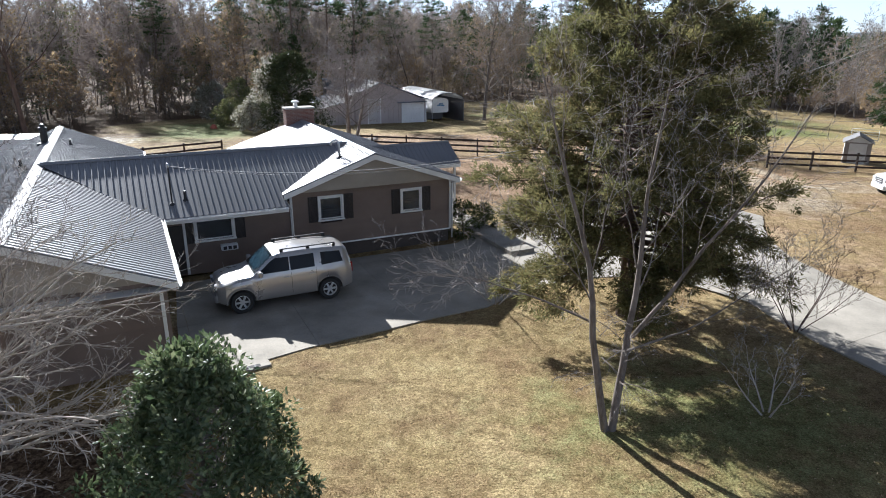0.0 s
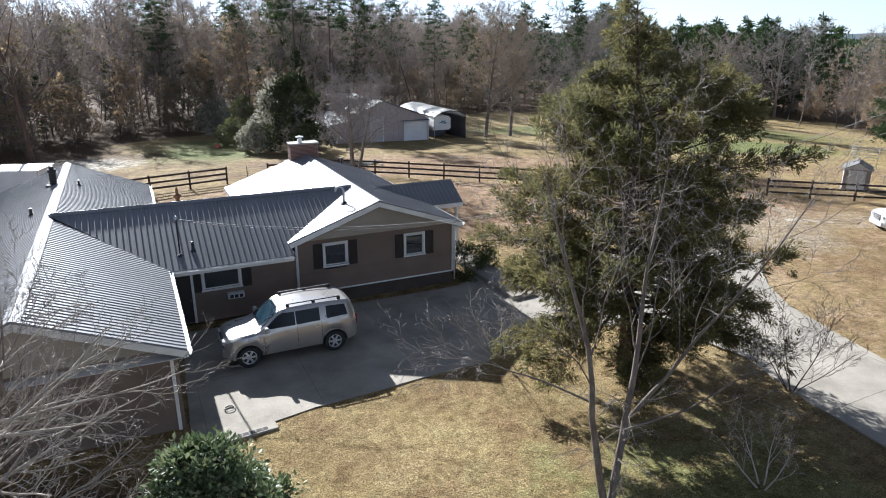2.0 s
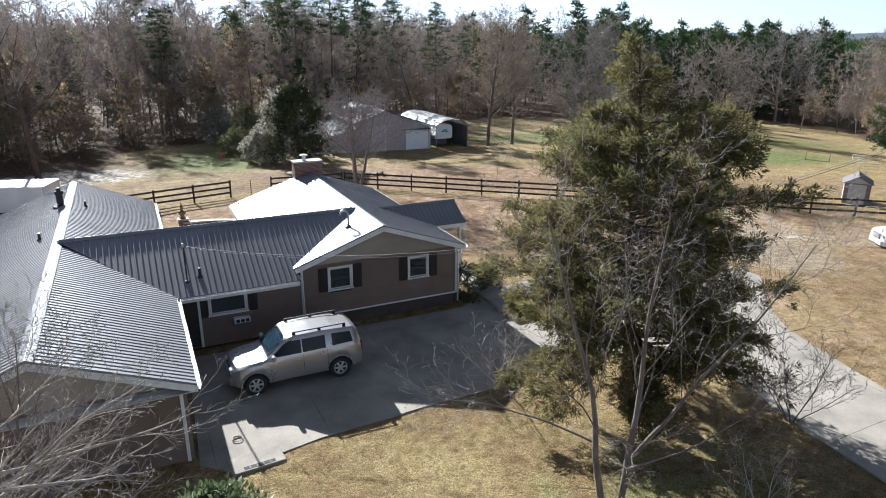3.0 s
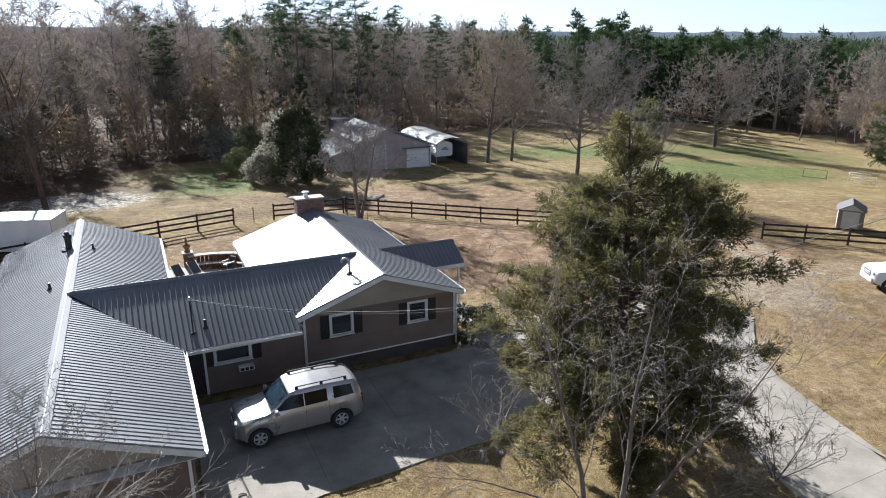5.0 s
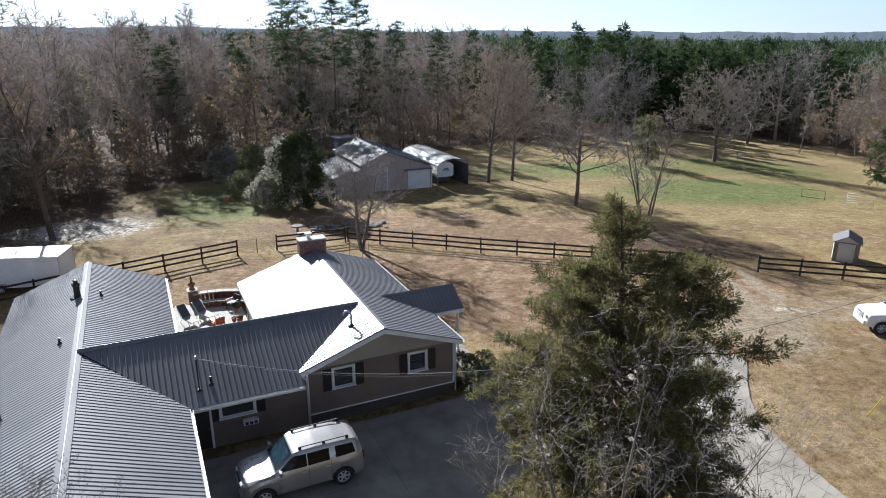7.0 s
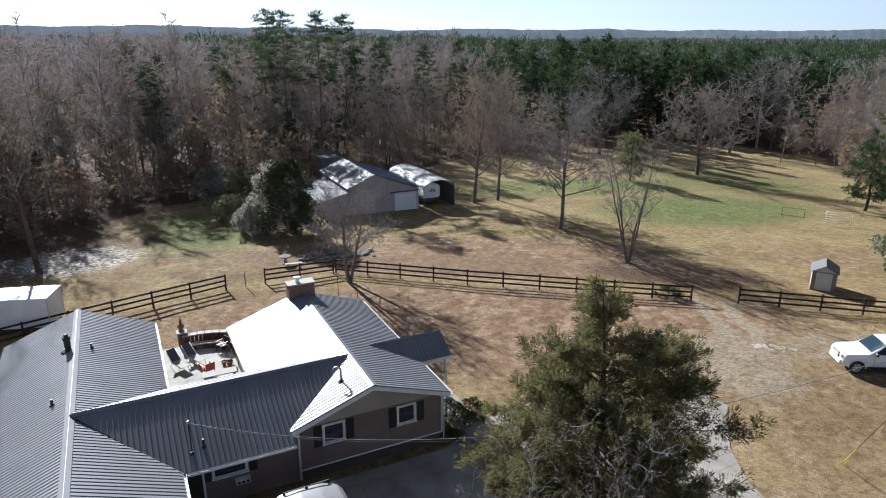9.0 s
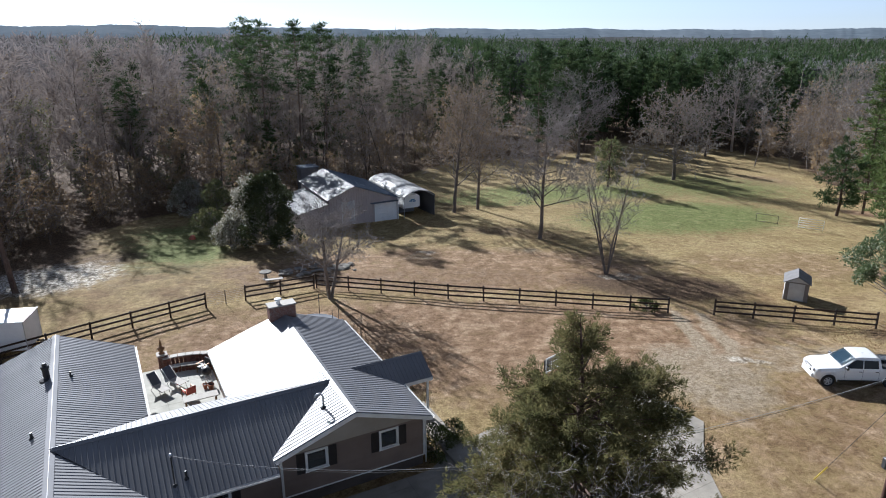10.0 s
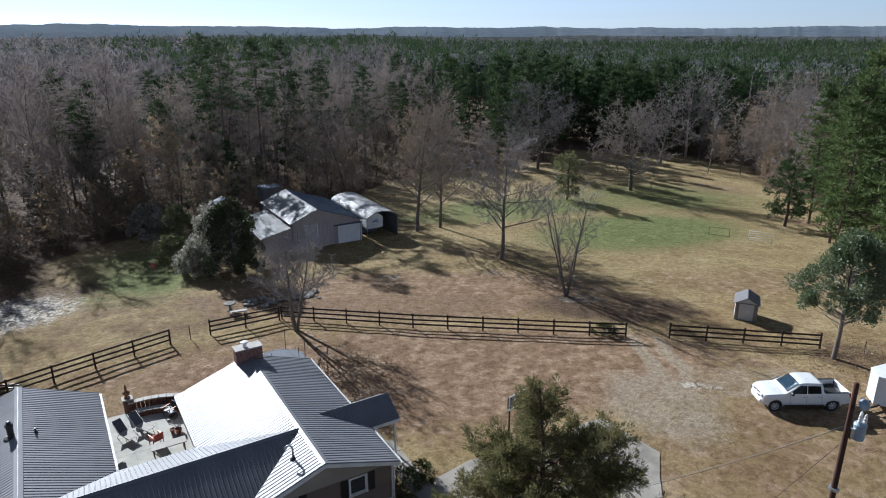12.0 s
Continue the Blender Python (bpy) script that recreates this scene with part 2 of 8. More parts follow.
# Pine needles again, lighter and yellower: sunlight put into the colour.
M["sunlit_pine_leaf"] = leaf_surface("sunlit_pine_needles", [(0.035, 0.055, 0.022), (0.065, 0.095, 0.035), (0.11, 0.145, 0.05), (0.17, 0.195, 0.075)], 0.7, 0.3, 0.2, 0.1, 0.2)
M["olive_leaf"] = leaf_surface("olive_evergreen_leaf", [(0.04, 0.055, 0.022), (0.085, 0.1, 0.04), (0.15, 0.155, 0.065), (0.25, 0.22, 0.1)], 0.55, 0.35, 0.15, 0.3)
M["dry_leaf"] = leaf_surface("dry_tan_leaf", [(0.13, 0.085, 0.042), (0.22, 0.15, 0.078), (0.31, 0.22, 0.12), (0.42, 0.32, 0.19)], 0.7, 0.5, 0.2)
M["woods_leaf"] = leaf_surface("mixed_woods_leaf", [(0.06, 0.07, 0.028), (0.14, 0.125, 0.055), (0.24, 0.17, 0.09), (0.31, 0.23, 0.13)], 0.75, 0.5, 0.06, 0.1, 0.35)
# Vine leaves; the palest tones stand for light from behind.
M["vine_leaf"] = leaf_surface("backlit_pale_vine", [(0.06, 0.065, 0.03), (0.14, 0.135, 0.08), (0.36, 0.34, 0.28), (0.66, 0.63, 0.57)], 0.7, 0.35, 0.35)
M["shrub_leaf"] = leaf_surface("shrub_leaf", [(0.03, 0.045, 0.015), (0.06, 0.075, 0.022), (0.1, 0.11, 0.035)], 0.5, 0.25, 0.8)
# Thicket leaves with the shade of the near side put into the colour.
M["thicket_leaf"] = leaf_surface("shade_side_thicket_leaf", [(0.018, 0.026, 0.012), (0.035, 0.046, 0.018), (0.06, 0.07, 0.028), (0.09, 0.1, 0.05)], 0.6, 0.1, 0.4, 0.2, 0.3)
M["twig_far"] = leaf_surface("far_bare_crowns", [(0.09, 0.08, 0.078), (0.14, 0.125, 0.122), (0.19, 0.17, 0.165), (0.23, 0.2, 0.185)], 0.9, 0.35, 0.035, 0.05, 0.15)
M["twig_woods"] = leaf_surface("woods_bare_twigs", [(0.13, 0.108, 0.094), (0.2, 0.168, 0.148), (0.27, 0.23, 0.205), (0.35, 0.3, 0.26)], 0.85, 0.25, 0.06, 0.1, 0.22)
M["bark_woods"] = bark_surface("woods_bark", (0.045, 0.036, 0.03), (0.11, 0.09, 0.075), 8)
M["fallen_leaf"] = leaf_surface("fallen_leaf", [(0.1, 0.055, 0.03), (0.2, 0.12, 0.06), (0.34, 0.23, 0.12), (0.5, 0.38, 0.24)], 0.8, 0.1, 0.5)
M["grass_tuft"] = leaf_surface("winter_grass_blades", [(0.13, 0.115, 0.04), (0.22, 0.18, 0.075), (0.31, 0.25, 0.12), (0.4, 0.33, 0.19)], 0.8, 0.3, 0.5)


def ground_surface():
    m, t, b, add, link = nodes_of("winter_ground")
    co = add("ShaderNodeTexCoord").outputs["Object"]
    z1, z2 = add("ShaderNodeAttribute"), add("ShaderNodeAttribute")
    z1.attribute_name, z2.attribute_name = "zone", "zone_b"
    s1, s2 = add("ShaderNodeSeparateColor"), add("ShaderNodeSeparateColor")
    link(z1.outputs["Color"], s1.inputs[0])
    link(z2.outputs["Color"], s2.inputs[0])
    big, mid, fine, grit = noise_node(t, 0.11, 5, 0.62, co), noise_node(t, 0.9, 5, 0.65, co), noise_node(t, 7, 4, 0.7, co), noise_node(t, 21, 4, 0.75, co)

    def edge(sock, amount=0.5):
        """A zone's soft weight, broken up along its edge."""
        a = add("ShaderNodeMath")
        a.operation = "MULTIPLY_ADD"
        link(mid.outputs[0], a.inputs[0])
        a.inputs[1].default_value, a.inputs[2].default_value = amount, -amount * 0.5
        c = add("ShaderNodeMath")
        c.operation = "ADD"
        link(sock, c.inputs[0])
        link(a.outputs[0], c.inputs[1])
        r = add("ShaderNodeMapRange")
        r.interpolation_type = "SMOOTHSTEP"
        link(c.outputs[0], r.inputs[0])
        r.inputs[1].default_value, r.inputs[2].default_value = 0.3, 0.75
        return r.outputs[0]

    straw = ramp_node(t, big.outputs[0], [(0.32, (0.25, 0.185, 0.088)), (0.5, (0.34, 0.26, 0.128)), (0.66, (0.45, 0.355, 0.195))]).outputs[0]
    olive = ramp_node(t, mid.outputs[0], [(0.34, (0.235, 0.188, 0.085)), (0.5, (0.325, 0.262, 0.122)), (0.64, (0.42, 0.345, 0.185))]).outputs[0]
    patch = noise_node(t, 0.32, 6, 0.68, co)
    earth = ramp_node(t, patch.outputs[0], [(0.44, (0, 0, 0)), (0.62, (0.75, 0.75, 0.75))]).outputs[0]
    lawn = mix_node(t, mix_node(t, straw, (0.235, 0.155, 0.085), earth), olive, edge(s2.outputs[0], 0.9))
    rusty = ramp_node(t, mid.outputs[0], [(0.34, (0.185, 0.115, 0.07)), (0.5, (0.28, 0.185, 0.115)), (0.64, (0.41, 0.30, 0.2))]).outputs[0]
    col = mix_node(t, lawn, rusty, edge(s2.outputs[1], 0.9))
    green = ramp_node(t, mid.outputs[0], [(0.3, (0.125, 0.145, 0.045)), (0.5, (0.175, 0.2, 0.07)), (0.7, (0.25, 0.25, 0.11))]).outputs[0]
    col = mix_node(t, col, green, edge(s1.outputs[0], 0.9))
    broken = noise_node(t, 2.3, 4, 0.7, co)
    # Leaf litter, its tones darkened to stand for shade under the woods too.
    litter = ramp_node(t, fine.outputs[0], [(0.34, (0.06, 0.04, 0.026)), (0.5, (0.13, 0.088, 0.055)), (0.66, (0.22, 0.155, 0.10))]).outputs[0]
    col = mix_node(t, col, litter, edge(s1.outputs[2], 0.7))
    gravel = ramp_node(t, fine.outputs[0], [(0.3, (0.31, 0.25, 0.175)), (0.7, (0.42, 0.35, 0.26))]).outputs[0]
    col = mix_node(t, col, gravel, edge(s1.outputs[1], 0.9))
    pale = ramp_node(t, mix_node(t, fine.outputs[0], broken.outputs[0], 0.5), [(0.4, (0.13, 0.105, 0.075)), (0.5, (0.42, 0.38, 0.32)), (0.58, (0.74, 0.7, 0.63))]).outputs[0]
    col = mix_node(t, col, pale, edge(s2.outputs[2], 0.9))
    col = mix_node(t, col, ramp_node(t, fine.outputs[0], [(0.34, (0.55, 0.52, 0.47)), (0.54, (1.03, 1.03, 1.03))]).outputs[0], 0.55, "MULTIPLY")
    col = mix_node(t, col, ramp_node(t, grit.outputs[0], [(0.36, (0.34, 0.31, 0.27)), (0.5, (0.85, 0.84, 0.8)), (0.62, (1.35, 1.35, 1.35))]).outputs[0], 0.8, "MULTIPLY")
    col = mix_node(t, col, ramp_node(t, broken.outputs[0], [(0.36, (0.6, 0.56, 0.5)), (0.5, (0.95, 0.94, 0.92)), (0.64, (1.2, 1.2, 1.2))]).outputs[0], 0.8, "MULTIPLY")
    link(col, b.inputs["Base Color"])
    b.inputs["Roughness"].default_value = 0.95
    b.inputs["Specular IOR Level"].default_value = 0.1
    h = mix_node(t, fine.outputs[0], grit.outputs[0], 0.5)
    bump_node(t, b, h, 1.0, 0.14)
    return m


M["ground"] = ground_surface()


def canopy_surface(name, tones, scale=0.12):
    m, t, b, add, link = nodes_of(name)
    co = add("ShaderNodeTexCoord").outputs["Object"]
    n1, n2 = noise_node(t, scale * 0.12, 4, 0.6, co), noise_node(t, scale, 5, 0.75, co)
    f = mix_node(t, n1.outputs[0], n2.outputs[0], 0.5)
    link(ramp_node(t, f, [(0.36 + 0.26 * i / (len(tones) - 1), c) for i, c in enumerate(tones)]).outputs[0], b.inputs["Base Color"])
    b.inputs["Roughness"].default_value = 1.0
    b.inputs["Specular IOR Level"].default_value = 0.0
    bump_node(t, b, n2.outputs[0], 1.0, 3.0)
    return m


# Woods browns greyed: some distance haze is put into this colour.
M["far_woods"] = canopy_surface("haze_greyed_woods", [(0.03, 0.038, 0.03), (0.075, 0.075, 0.075), (0.11, 0.105, 0.105)])
# The blue of distance haze is put into the hills' base colour.
M["far_hills"] = canopy_surface("haze_blue_hills", [(0.085, 0.105, 0.125), (0.11, 0.13, 0.15), (0.13, 0.15, 0.17)], 0.02)

# ---- shapes ----


def mesh_np(name, v, f, smooth=False):
    """A mesh from arrays of places and of triangles or quads."""
    me = bpy.data.meshes.new(name)
    v, f = np.asarray(v, np.float32), np.asarray(f, np.int32)
    k = f.shape[1]
    me.vertices.add(len(v))
    me.vertices.foreach_set("co", v.ravel())
    me.loops.add(f.size)
    me.loops.foreach_set("vertex_index", f.ravel())
    me.polygons.add(len(f))
    me.polygons.foreach_set("loop_start", np.arange(0, f.size, k, dtype=np.int32))
    me.polygons.foreach_set("use_smooth", np.full(len(f), smooth))
    me.update(calc_edges=True)
    return me


def put(name, me, material, parent=None, label=""):
    ob = new(name, me)
    if material and not me.materials:
        me.materials.append(material)
    if parent:
        ob.parent = parent
    if label:
        ob["label"] = label
    return ob


def part(name, bm, material, parent=None, label="", smooth=False):
    me = bpy.data.meshes.new(name)
    bmesh.ops.recalc_face_normals(bm, faces=bm.faces)
    bm.to_mesh(me)
    bm.free()
    if smooth:
        me.polygons.foreach_set("use_smooth", [True] * len(me.polygons))
        if smooth is not True:
            me.set_sharp_from_angle(angle=radians(smooth))
    return put(name, me, material, parent, label)


def empty(name, m=None, label="", category="", group="", kind=""):
    ob = new(name)
    ob.empty_display_size = 0.2
    if m is not None:
        ob.matrix_basis = m
    return tagged(ob, label, category, group, kind)


def add_box(bm, x0, x1, y0, y1, z0, z1, bevel=0.0, m=None):
    r = bmesh.ops.create_cube(bm, size=1)
    vs = r["verts"]
    for v in vs:
        v.co = Vector((x0 + (v.co.x + 0.5) * (x1 - x0), y0 + (v.co.y + 0.5) * (y1 - y0), z0 + (v.co.z + 0.5) * (z1 - z0)))
    if bevel:
        es = list({e for v in vs for e in v.link_edges})
        out = bmesh.ops.bevel(bm, geom=es, offset=bevel, segments=1, affect="EDGES")
        vs = list({v for f in out["faces"] for v in f.verts} | {v for v in vs if v.is_valid})
    if m is not None:
        bmesh.ops.transform(bm, matrix=m, verts=vs)
    return vs


def box(x0, x1, y0, y1, z0, z1, bevel=0.0, m=None):
    bm = bmesh.new()
    add_box(bm, x0, x1, y0, y1, z0, z1, bevel, m)
    return bm


def add_tube(bm, a, b, r0, r1=None, n=10, caps=True):
    a, b = Vector(a), Vector(b)
    r1 = r0 if r1 is None else r1
    q = (b - a).to_track_quat("Z", "Y").to_matrix()
    rings = []
    for c, r in ((a, r0), (b, r1)):
        rings.append([bm.verts.new(c + q @ Vector((r * math.cos(2 * math.pi * i / n), r * math.sin(2 * math.pi * i / n), 0))) for i in range(n)])
    for i in range(n):
        bm.faces.new((rings[0][i], rings[0][(i + 1) % n], rings[1][(i + 1) % n], rings[1][i]))
    if caps:
        bm.faces.new(rings[0][::-1])
        bm.faces.new(rings[1])
    return rings


def tube(a, b, r0, r1=None, n=10):
    bm = bmesh.new()
    add_tube(bm, a, b, r0, r1, n)
    return bm


def add_lathe(bm, profile, n=14, m=None):
    """A turned shape about z from (radius, height) pairs."""
    rings = [[bm.verts.new((r * math.cos(2 * math.pi * i / n), r * math.sin(2 * math.pi * i / n), z)) for i in range(n)] for r, z in profile]
    for a, b in zip(rings, rings[1:]):
        for i in range(n):
            bm.faces.new((a[i], a[(i + 1) % n], b[(i + 1) % n], b[i]))
    bm.faces.new(rings[0][::-1])
    bm.faces.new(rings[-1])
    if m is not None:
        bmesh.ops.transform(bm, matrix=m, verts=[v for r in rings for v in r])


def lathe(profile, n=14, m=None):
    bm = bmesh.new()
    add_lathe(bm, profile, n, m)
    return bm


def add_prism(bm, outline, thick, place):
    """A flat outline, thickened along its normal; place(a, b, h) gives the point in the world."""
    lo, hi = [bm.verts.new(place(a, b, 0)) for a, b in outline], [bm.verts.new(place(a, b, thick)) for a, b in outline]
    bm.faces.new(lo[::-1])
    bm.faces.new(hi)
    k = len(outline)
    for i in range(k):
        bm.faces.new((lo[i], lo[(i + 1) % k], hi[(i + 1) % k], hi[i]))


def clip(poly, axis, value, keep_less):
    """A convex or plain outline cut by one axis-parallel line."""
    out, k = [], len(poly)
    for i in range(k):
        p, q = poly[i], poly[(i + 1) % k]
        ip, iq = (p[axis] <= value) == keep_less, (q[axis] <= value) == keep_less
        if ip:
            out.append(p)
        if ip != iq:
            f = (value - p[axis]) / (q[axis] - p[axis])
            out.append((p[0] + f * (q[0] - p[0]), p[1] + f * (q[1] - p[1])))
    return out


def wire(name, pts, r, material, parent=None, n=5):
    """A round rod along points, in one piece."""
    pts = [Vector(p) for p in pts]
    bm = bmesh.new()
    rings = []
    for k, p in enumerate(pts):
        d = (pts[min(k + 1, len(pts) - 1)] - pts[max(k - 1, 0)])
        if d.length < 1e-6:
            d = pts[1] - pts[0]
        q = d.to_track_quat("Z", "Y").to_matrix()
        ring = [p + q @ Vector((r * math.cos(2 * math.pi * i / n), r * math.sin(2 * math.pi * i / n), 0)) for i in range(n)]
        if rings:
            turn = min(range(n), key=lambda o: sum((ring[(i + o) % n] - rings[-1][i].co).length for i in range(n)))
            ring = ring[turn:] + ring[:turn]
        rings.append([bm.verts.new(c) for c in ring])
    for a, b in zip(rings, rings[1:]):
        for i in range(n):
            bm.faces.new((a[i], a[(i + 1) % n], b[(i + 1) % n], b[i]))
    bm.faces.new(rings[0][::-1])
    bm.faces.new(rings[-1])
    return part(name, bm, material, parent, smooth=True)


def sag(a, b, drop, n=14):
    a, b = Vector(a), Vector(b)
    return [a.lerp(b, i / n) - Vector((0, 0, drop * 4 * (i / n) * (1 - i / n))) for i in range(n + 1)]


# ---- the lie of the land ----


def soft(v, w):
    return w * np.logaddexp(0, np.asarray(v, float) / w)


def step(v):
    return 0.5 * (1 + np.tanh(np.asarray(v, float) / 2))


def land(x, y):
    """The height of the ground: level round the house, falling to the woods and the far valley."""
    x, y = np.asarray(x, float), np.asarray(y, float)
    far = np.hypot(x, y)
    return (0.05 + 0.6 * step((x - 9) / 2.5) * step((44 - y) / 3) * step((y - 12) / 4) + 0.45 * step((y - 40) / 4) * step((10 - x) / 4)
            - 14 * np.tanh(0.04 * soft(y - 52, 6) / 14) - 6 * np.tanh(0.08 * soft(x - 26, 5) / 6) * step((y - 58) / 9)
            + 7 * np.tanh(soft(y - 195, 12) / 110) - 22 * np.tanh(soft(far - 380, 60) / 2500))


def ground_z(x, y):
    return float(land(x, y))


def blob(x, y, cx, cy, rx, ry, turn=0.0, soft_edge=0.35):
    c, s = math.cos(radians(turn)), math.sin(radians(turn))
    a, b = ((x - cx) * c + (y - cy) * s) / rx, (-(x - cx) * s + (y - cy) * c) / ry
    return 1 - np.clip((np.hypot(a, b) - 1 + soft_edge) / (2 * soft_edge), 0, 1)


def edge_of_woods(x):
    """How far back the left and middle woods begin, by x."""
    return np.interp(x, [-400, -60, -47, -40, -34, -30, -24, -16, -6, 0, 10, 22, 36, 55, 70, 90, 130, 400], [30, 46, 56, 66, 82, 86, 90, 93, 101, 115, 130, 132, 143, 172, 168, 156, 150, 150])


def in_right_woods(x, y):
    return (x > np.interp(y, [-100, 20, 46, 60, 88, 103, 116, 131, 156], [60, 55, 50, 54, 66, 73, 73, 78, 88])) & (y < 170)


def lines(inner, outer_a, outer_b, fine, coarse):
    a = list(np.arange(inner[0], inner[1] + 0.01, fine))
    lo, hi, w = inner[0], inner[1], fine
    while lo > outer_a:
        w *= 1.22
        lo -= min(w, coarse)
        a.insert(0, lo)
    w = fine
    while hi < outer_b:
        w *= 1.22
        hi += min(w, coarse)
        a.append(hi)
    return np.array(a)


def make_ground():
    xs, ys = lines((-42, 58), -4800, 4800, 0.62, 420), lines((4, 96), -3000, 4800, 0.62, 420)
    gx, gy = np.meshgrid(xs, ys)
    x, y = gx.ravel(), gy.ravel()
    z = land(x, y)
    near = (np.hypot(x, y - 40) < 120)
    z = z + near * 0.035 * np.array([noise.noise((a * 0.35, b * 0.35, 0.0)) for a, b in zip(x, y)])
    nx = len(xs)
    i = np.arange(len(x)).reshape(gx.shape)
    f = np.stack([i[:-1, :-1], i[:-1, 1:], i[1:, 1:], i[1:, :-1]], -1).reshape(-1, 4)
    me = mesh_np("ground", np.stack([x, y, z], 1), f, True)
    green = np.maximum.reduce([0.92 * blob(x, y, 36, 84, 18, 9, 24, 0.55), 0.8 * blob(x, y, 24, 98, 20, 7, 12, 0.6), 0.7 * blob(x, y, -26.5, 73, 6.5, 6, 0, 0.6), 0.86 * blob(x, y, -24, 66.5, 6.5, 5, -20, 0.6), 0.62 * blob(x, y, 15, 92, 16, 5, 10), 0.62 * blob(x, y, 50, 110, 26, 16, 20, 0.6),
                               0.56 * blob(x, y, 7.0, 14.5, 7, 5, 0, 0.7), 0.5 * blob(x, y, -24, 63, 7, 5)])
    track = np.maximum.reduce([0.68 * blob(x, y, 18.5, 37.5, 4.2, 5.5, 15), 0.85 * blob(x, y, 20.4, 44.5, 0.7, 5.5, -4), 0.8 * blob(x, y, 22.3, 44.5, 0.65, 5.5, -4), 0.56 * blob(x, y, 23, 39.2, 5.5, 1.8, -10), 0.5 * blob(x, y, 27, 40.5, 7, 2.0, -8), 0.5 * blob(x, y, 0.5, 63.5, 2.0, 1.4), 0.5 * blob(x, y, 11.5, 66, 3, 1)])
    woods = np.clip((y - edge_of_woods(x) + 4) / 6, 0, 1)
    right = in_right_woods(x - 3, y).astype(float)
    # The patch at (-9.5, 11) paints in the garage's shadow; the rest is litter.
    litter = np.maximum.reduce([woods, right, 0.85 * blob(x, y, -42, 62, 10, 15), 0.6 * blob(x, y, -31, 64, 5, 3.5, 20), 0.46 * blob(x, y, -20, 57, 13, 7), 0.42 * blob(x, y, 2, 57, 14, 4), 0.74 * blob(x, y, 21.5, 55, 9, 4, -10), 0.62 * blob(x, y, 36, 43, 4, 3), 0.55 * blob(x, y, 12, 73, 8, 3, -20), 0.5 * blob(x, y, -16, 66, 5, 4), 0.9 * blob(x, y, -9.5, 11, 4, 4.5)])
    olive = np.clip(0.4 * (1 - step((y - 26) / 1.5)) + 0.5 * step((y - 54) / 3), 0, 1)
    rust = np.maximum.reduce([0.72 * blob(x, y, 4, 44, 28, 9), 0.66 * blob(x, y, 4, 60, 24, 8), 0.6 * blob(x, y, -13, 59, 7, 4), 0.48 * blob(x, y, 20, 26, 8, 12), 0.52 * blob(x, y, 32, 34, 14, 9), 0.85 * blob(x, y, 67, 92, 5, 2.5, -15), 0.5 * blob(x, y, 40, 62, 16, 6), 0.66 * blob(x, y, 62, 118, 12, 7, 20), 0.55 * blob(x, y, -4, 22.4, 9, 1.2, 28), 0.9 * blob(x, y, -28, 72, 2.2, 1.4)])
    pale = np.maximum.reduce([0.84 * blob(x, y, -33, 58.5, 6.0, 4.6, 25, 0.6), 0.66 * blob(x, y, 22.3, 39.4, 1.7, 0.7, -12), 0.55 * blob(x, y, 1.0, 65, 1.3, 0.9), 0.5 * blob(x, y, -37, 57, 4, 3), 0.48 * blob(x, y, 19, 57.5, 3, 1.2)])
    for key, (r, g, b) in (("zone", (green, track, litter)), ("zone_b", (olive, rust, pale))):
        at = me.attributes.new(key, "FLOAT_COLOR", "POINT")
        at.data.foreach_set("color", np.stack([r, g, b, np.ones_like(r)], 1).astype(np.float32).ravel())
    return tagged(put("ground", me, M["ground"]), "winter lawn and pasture, straw and olive grass with bare patches", "ground", kind="structure")


make_ground()


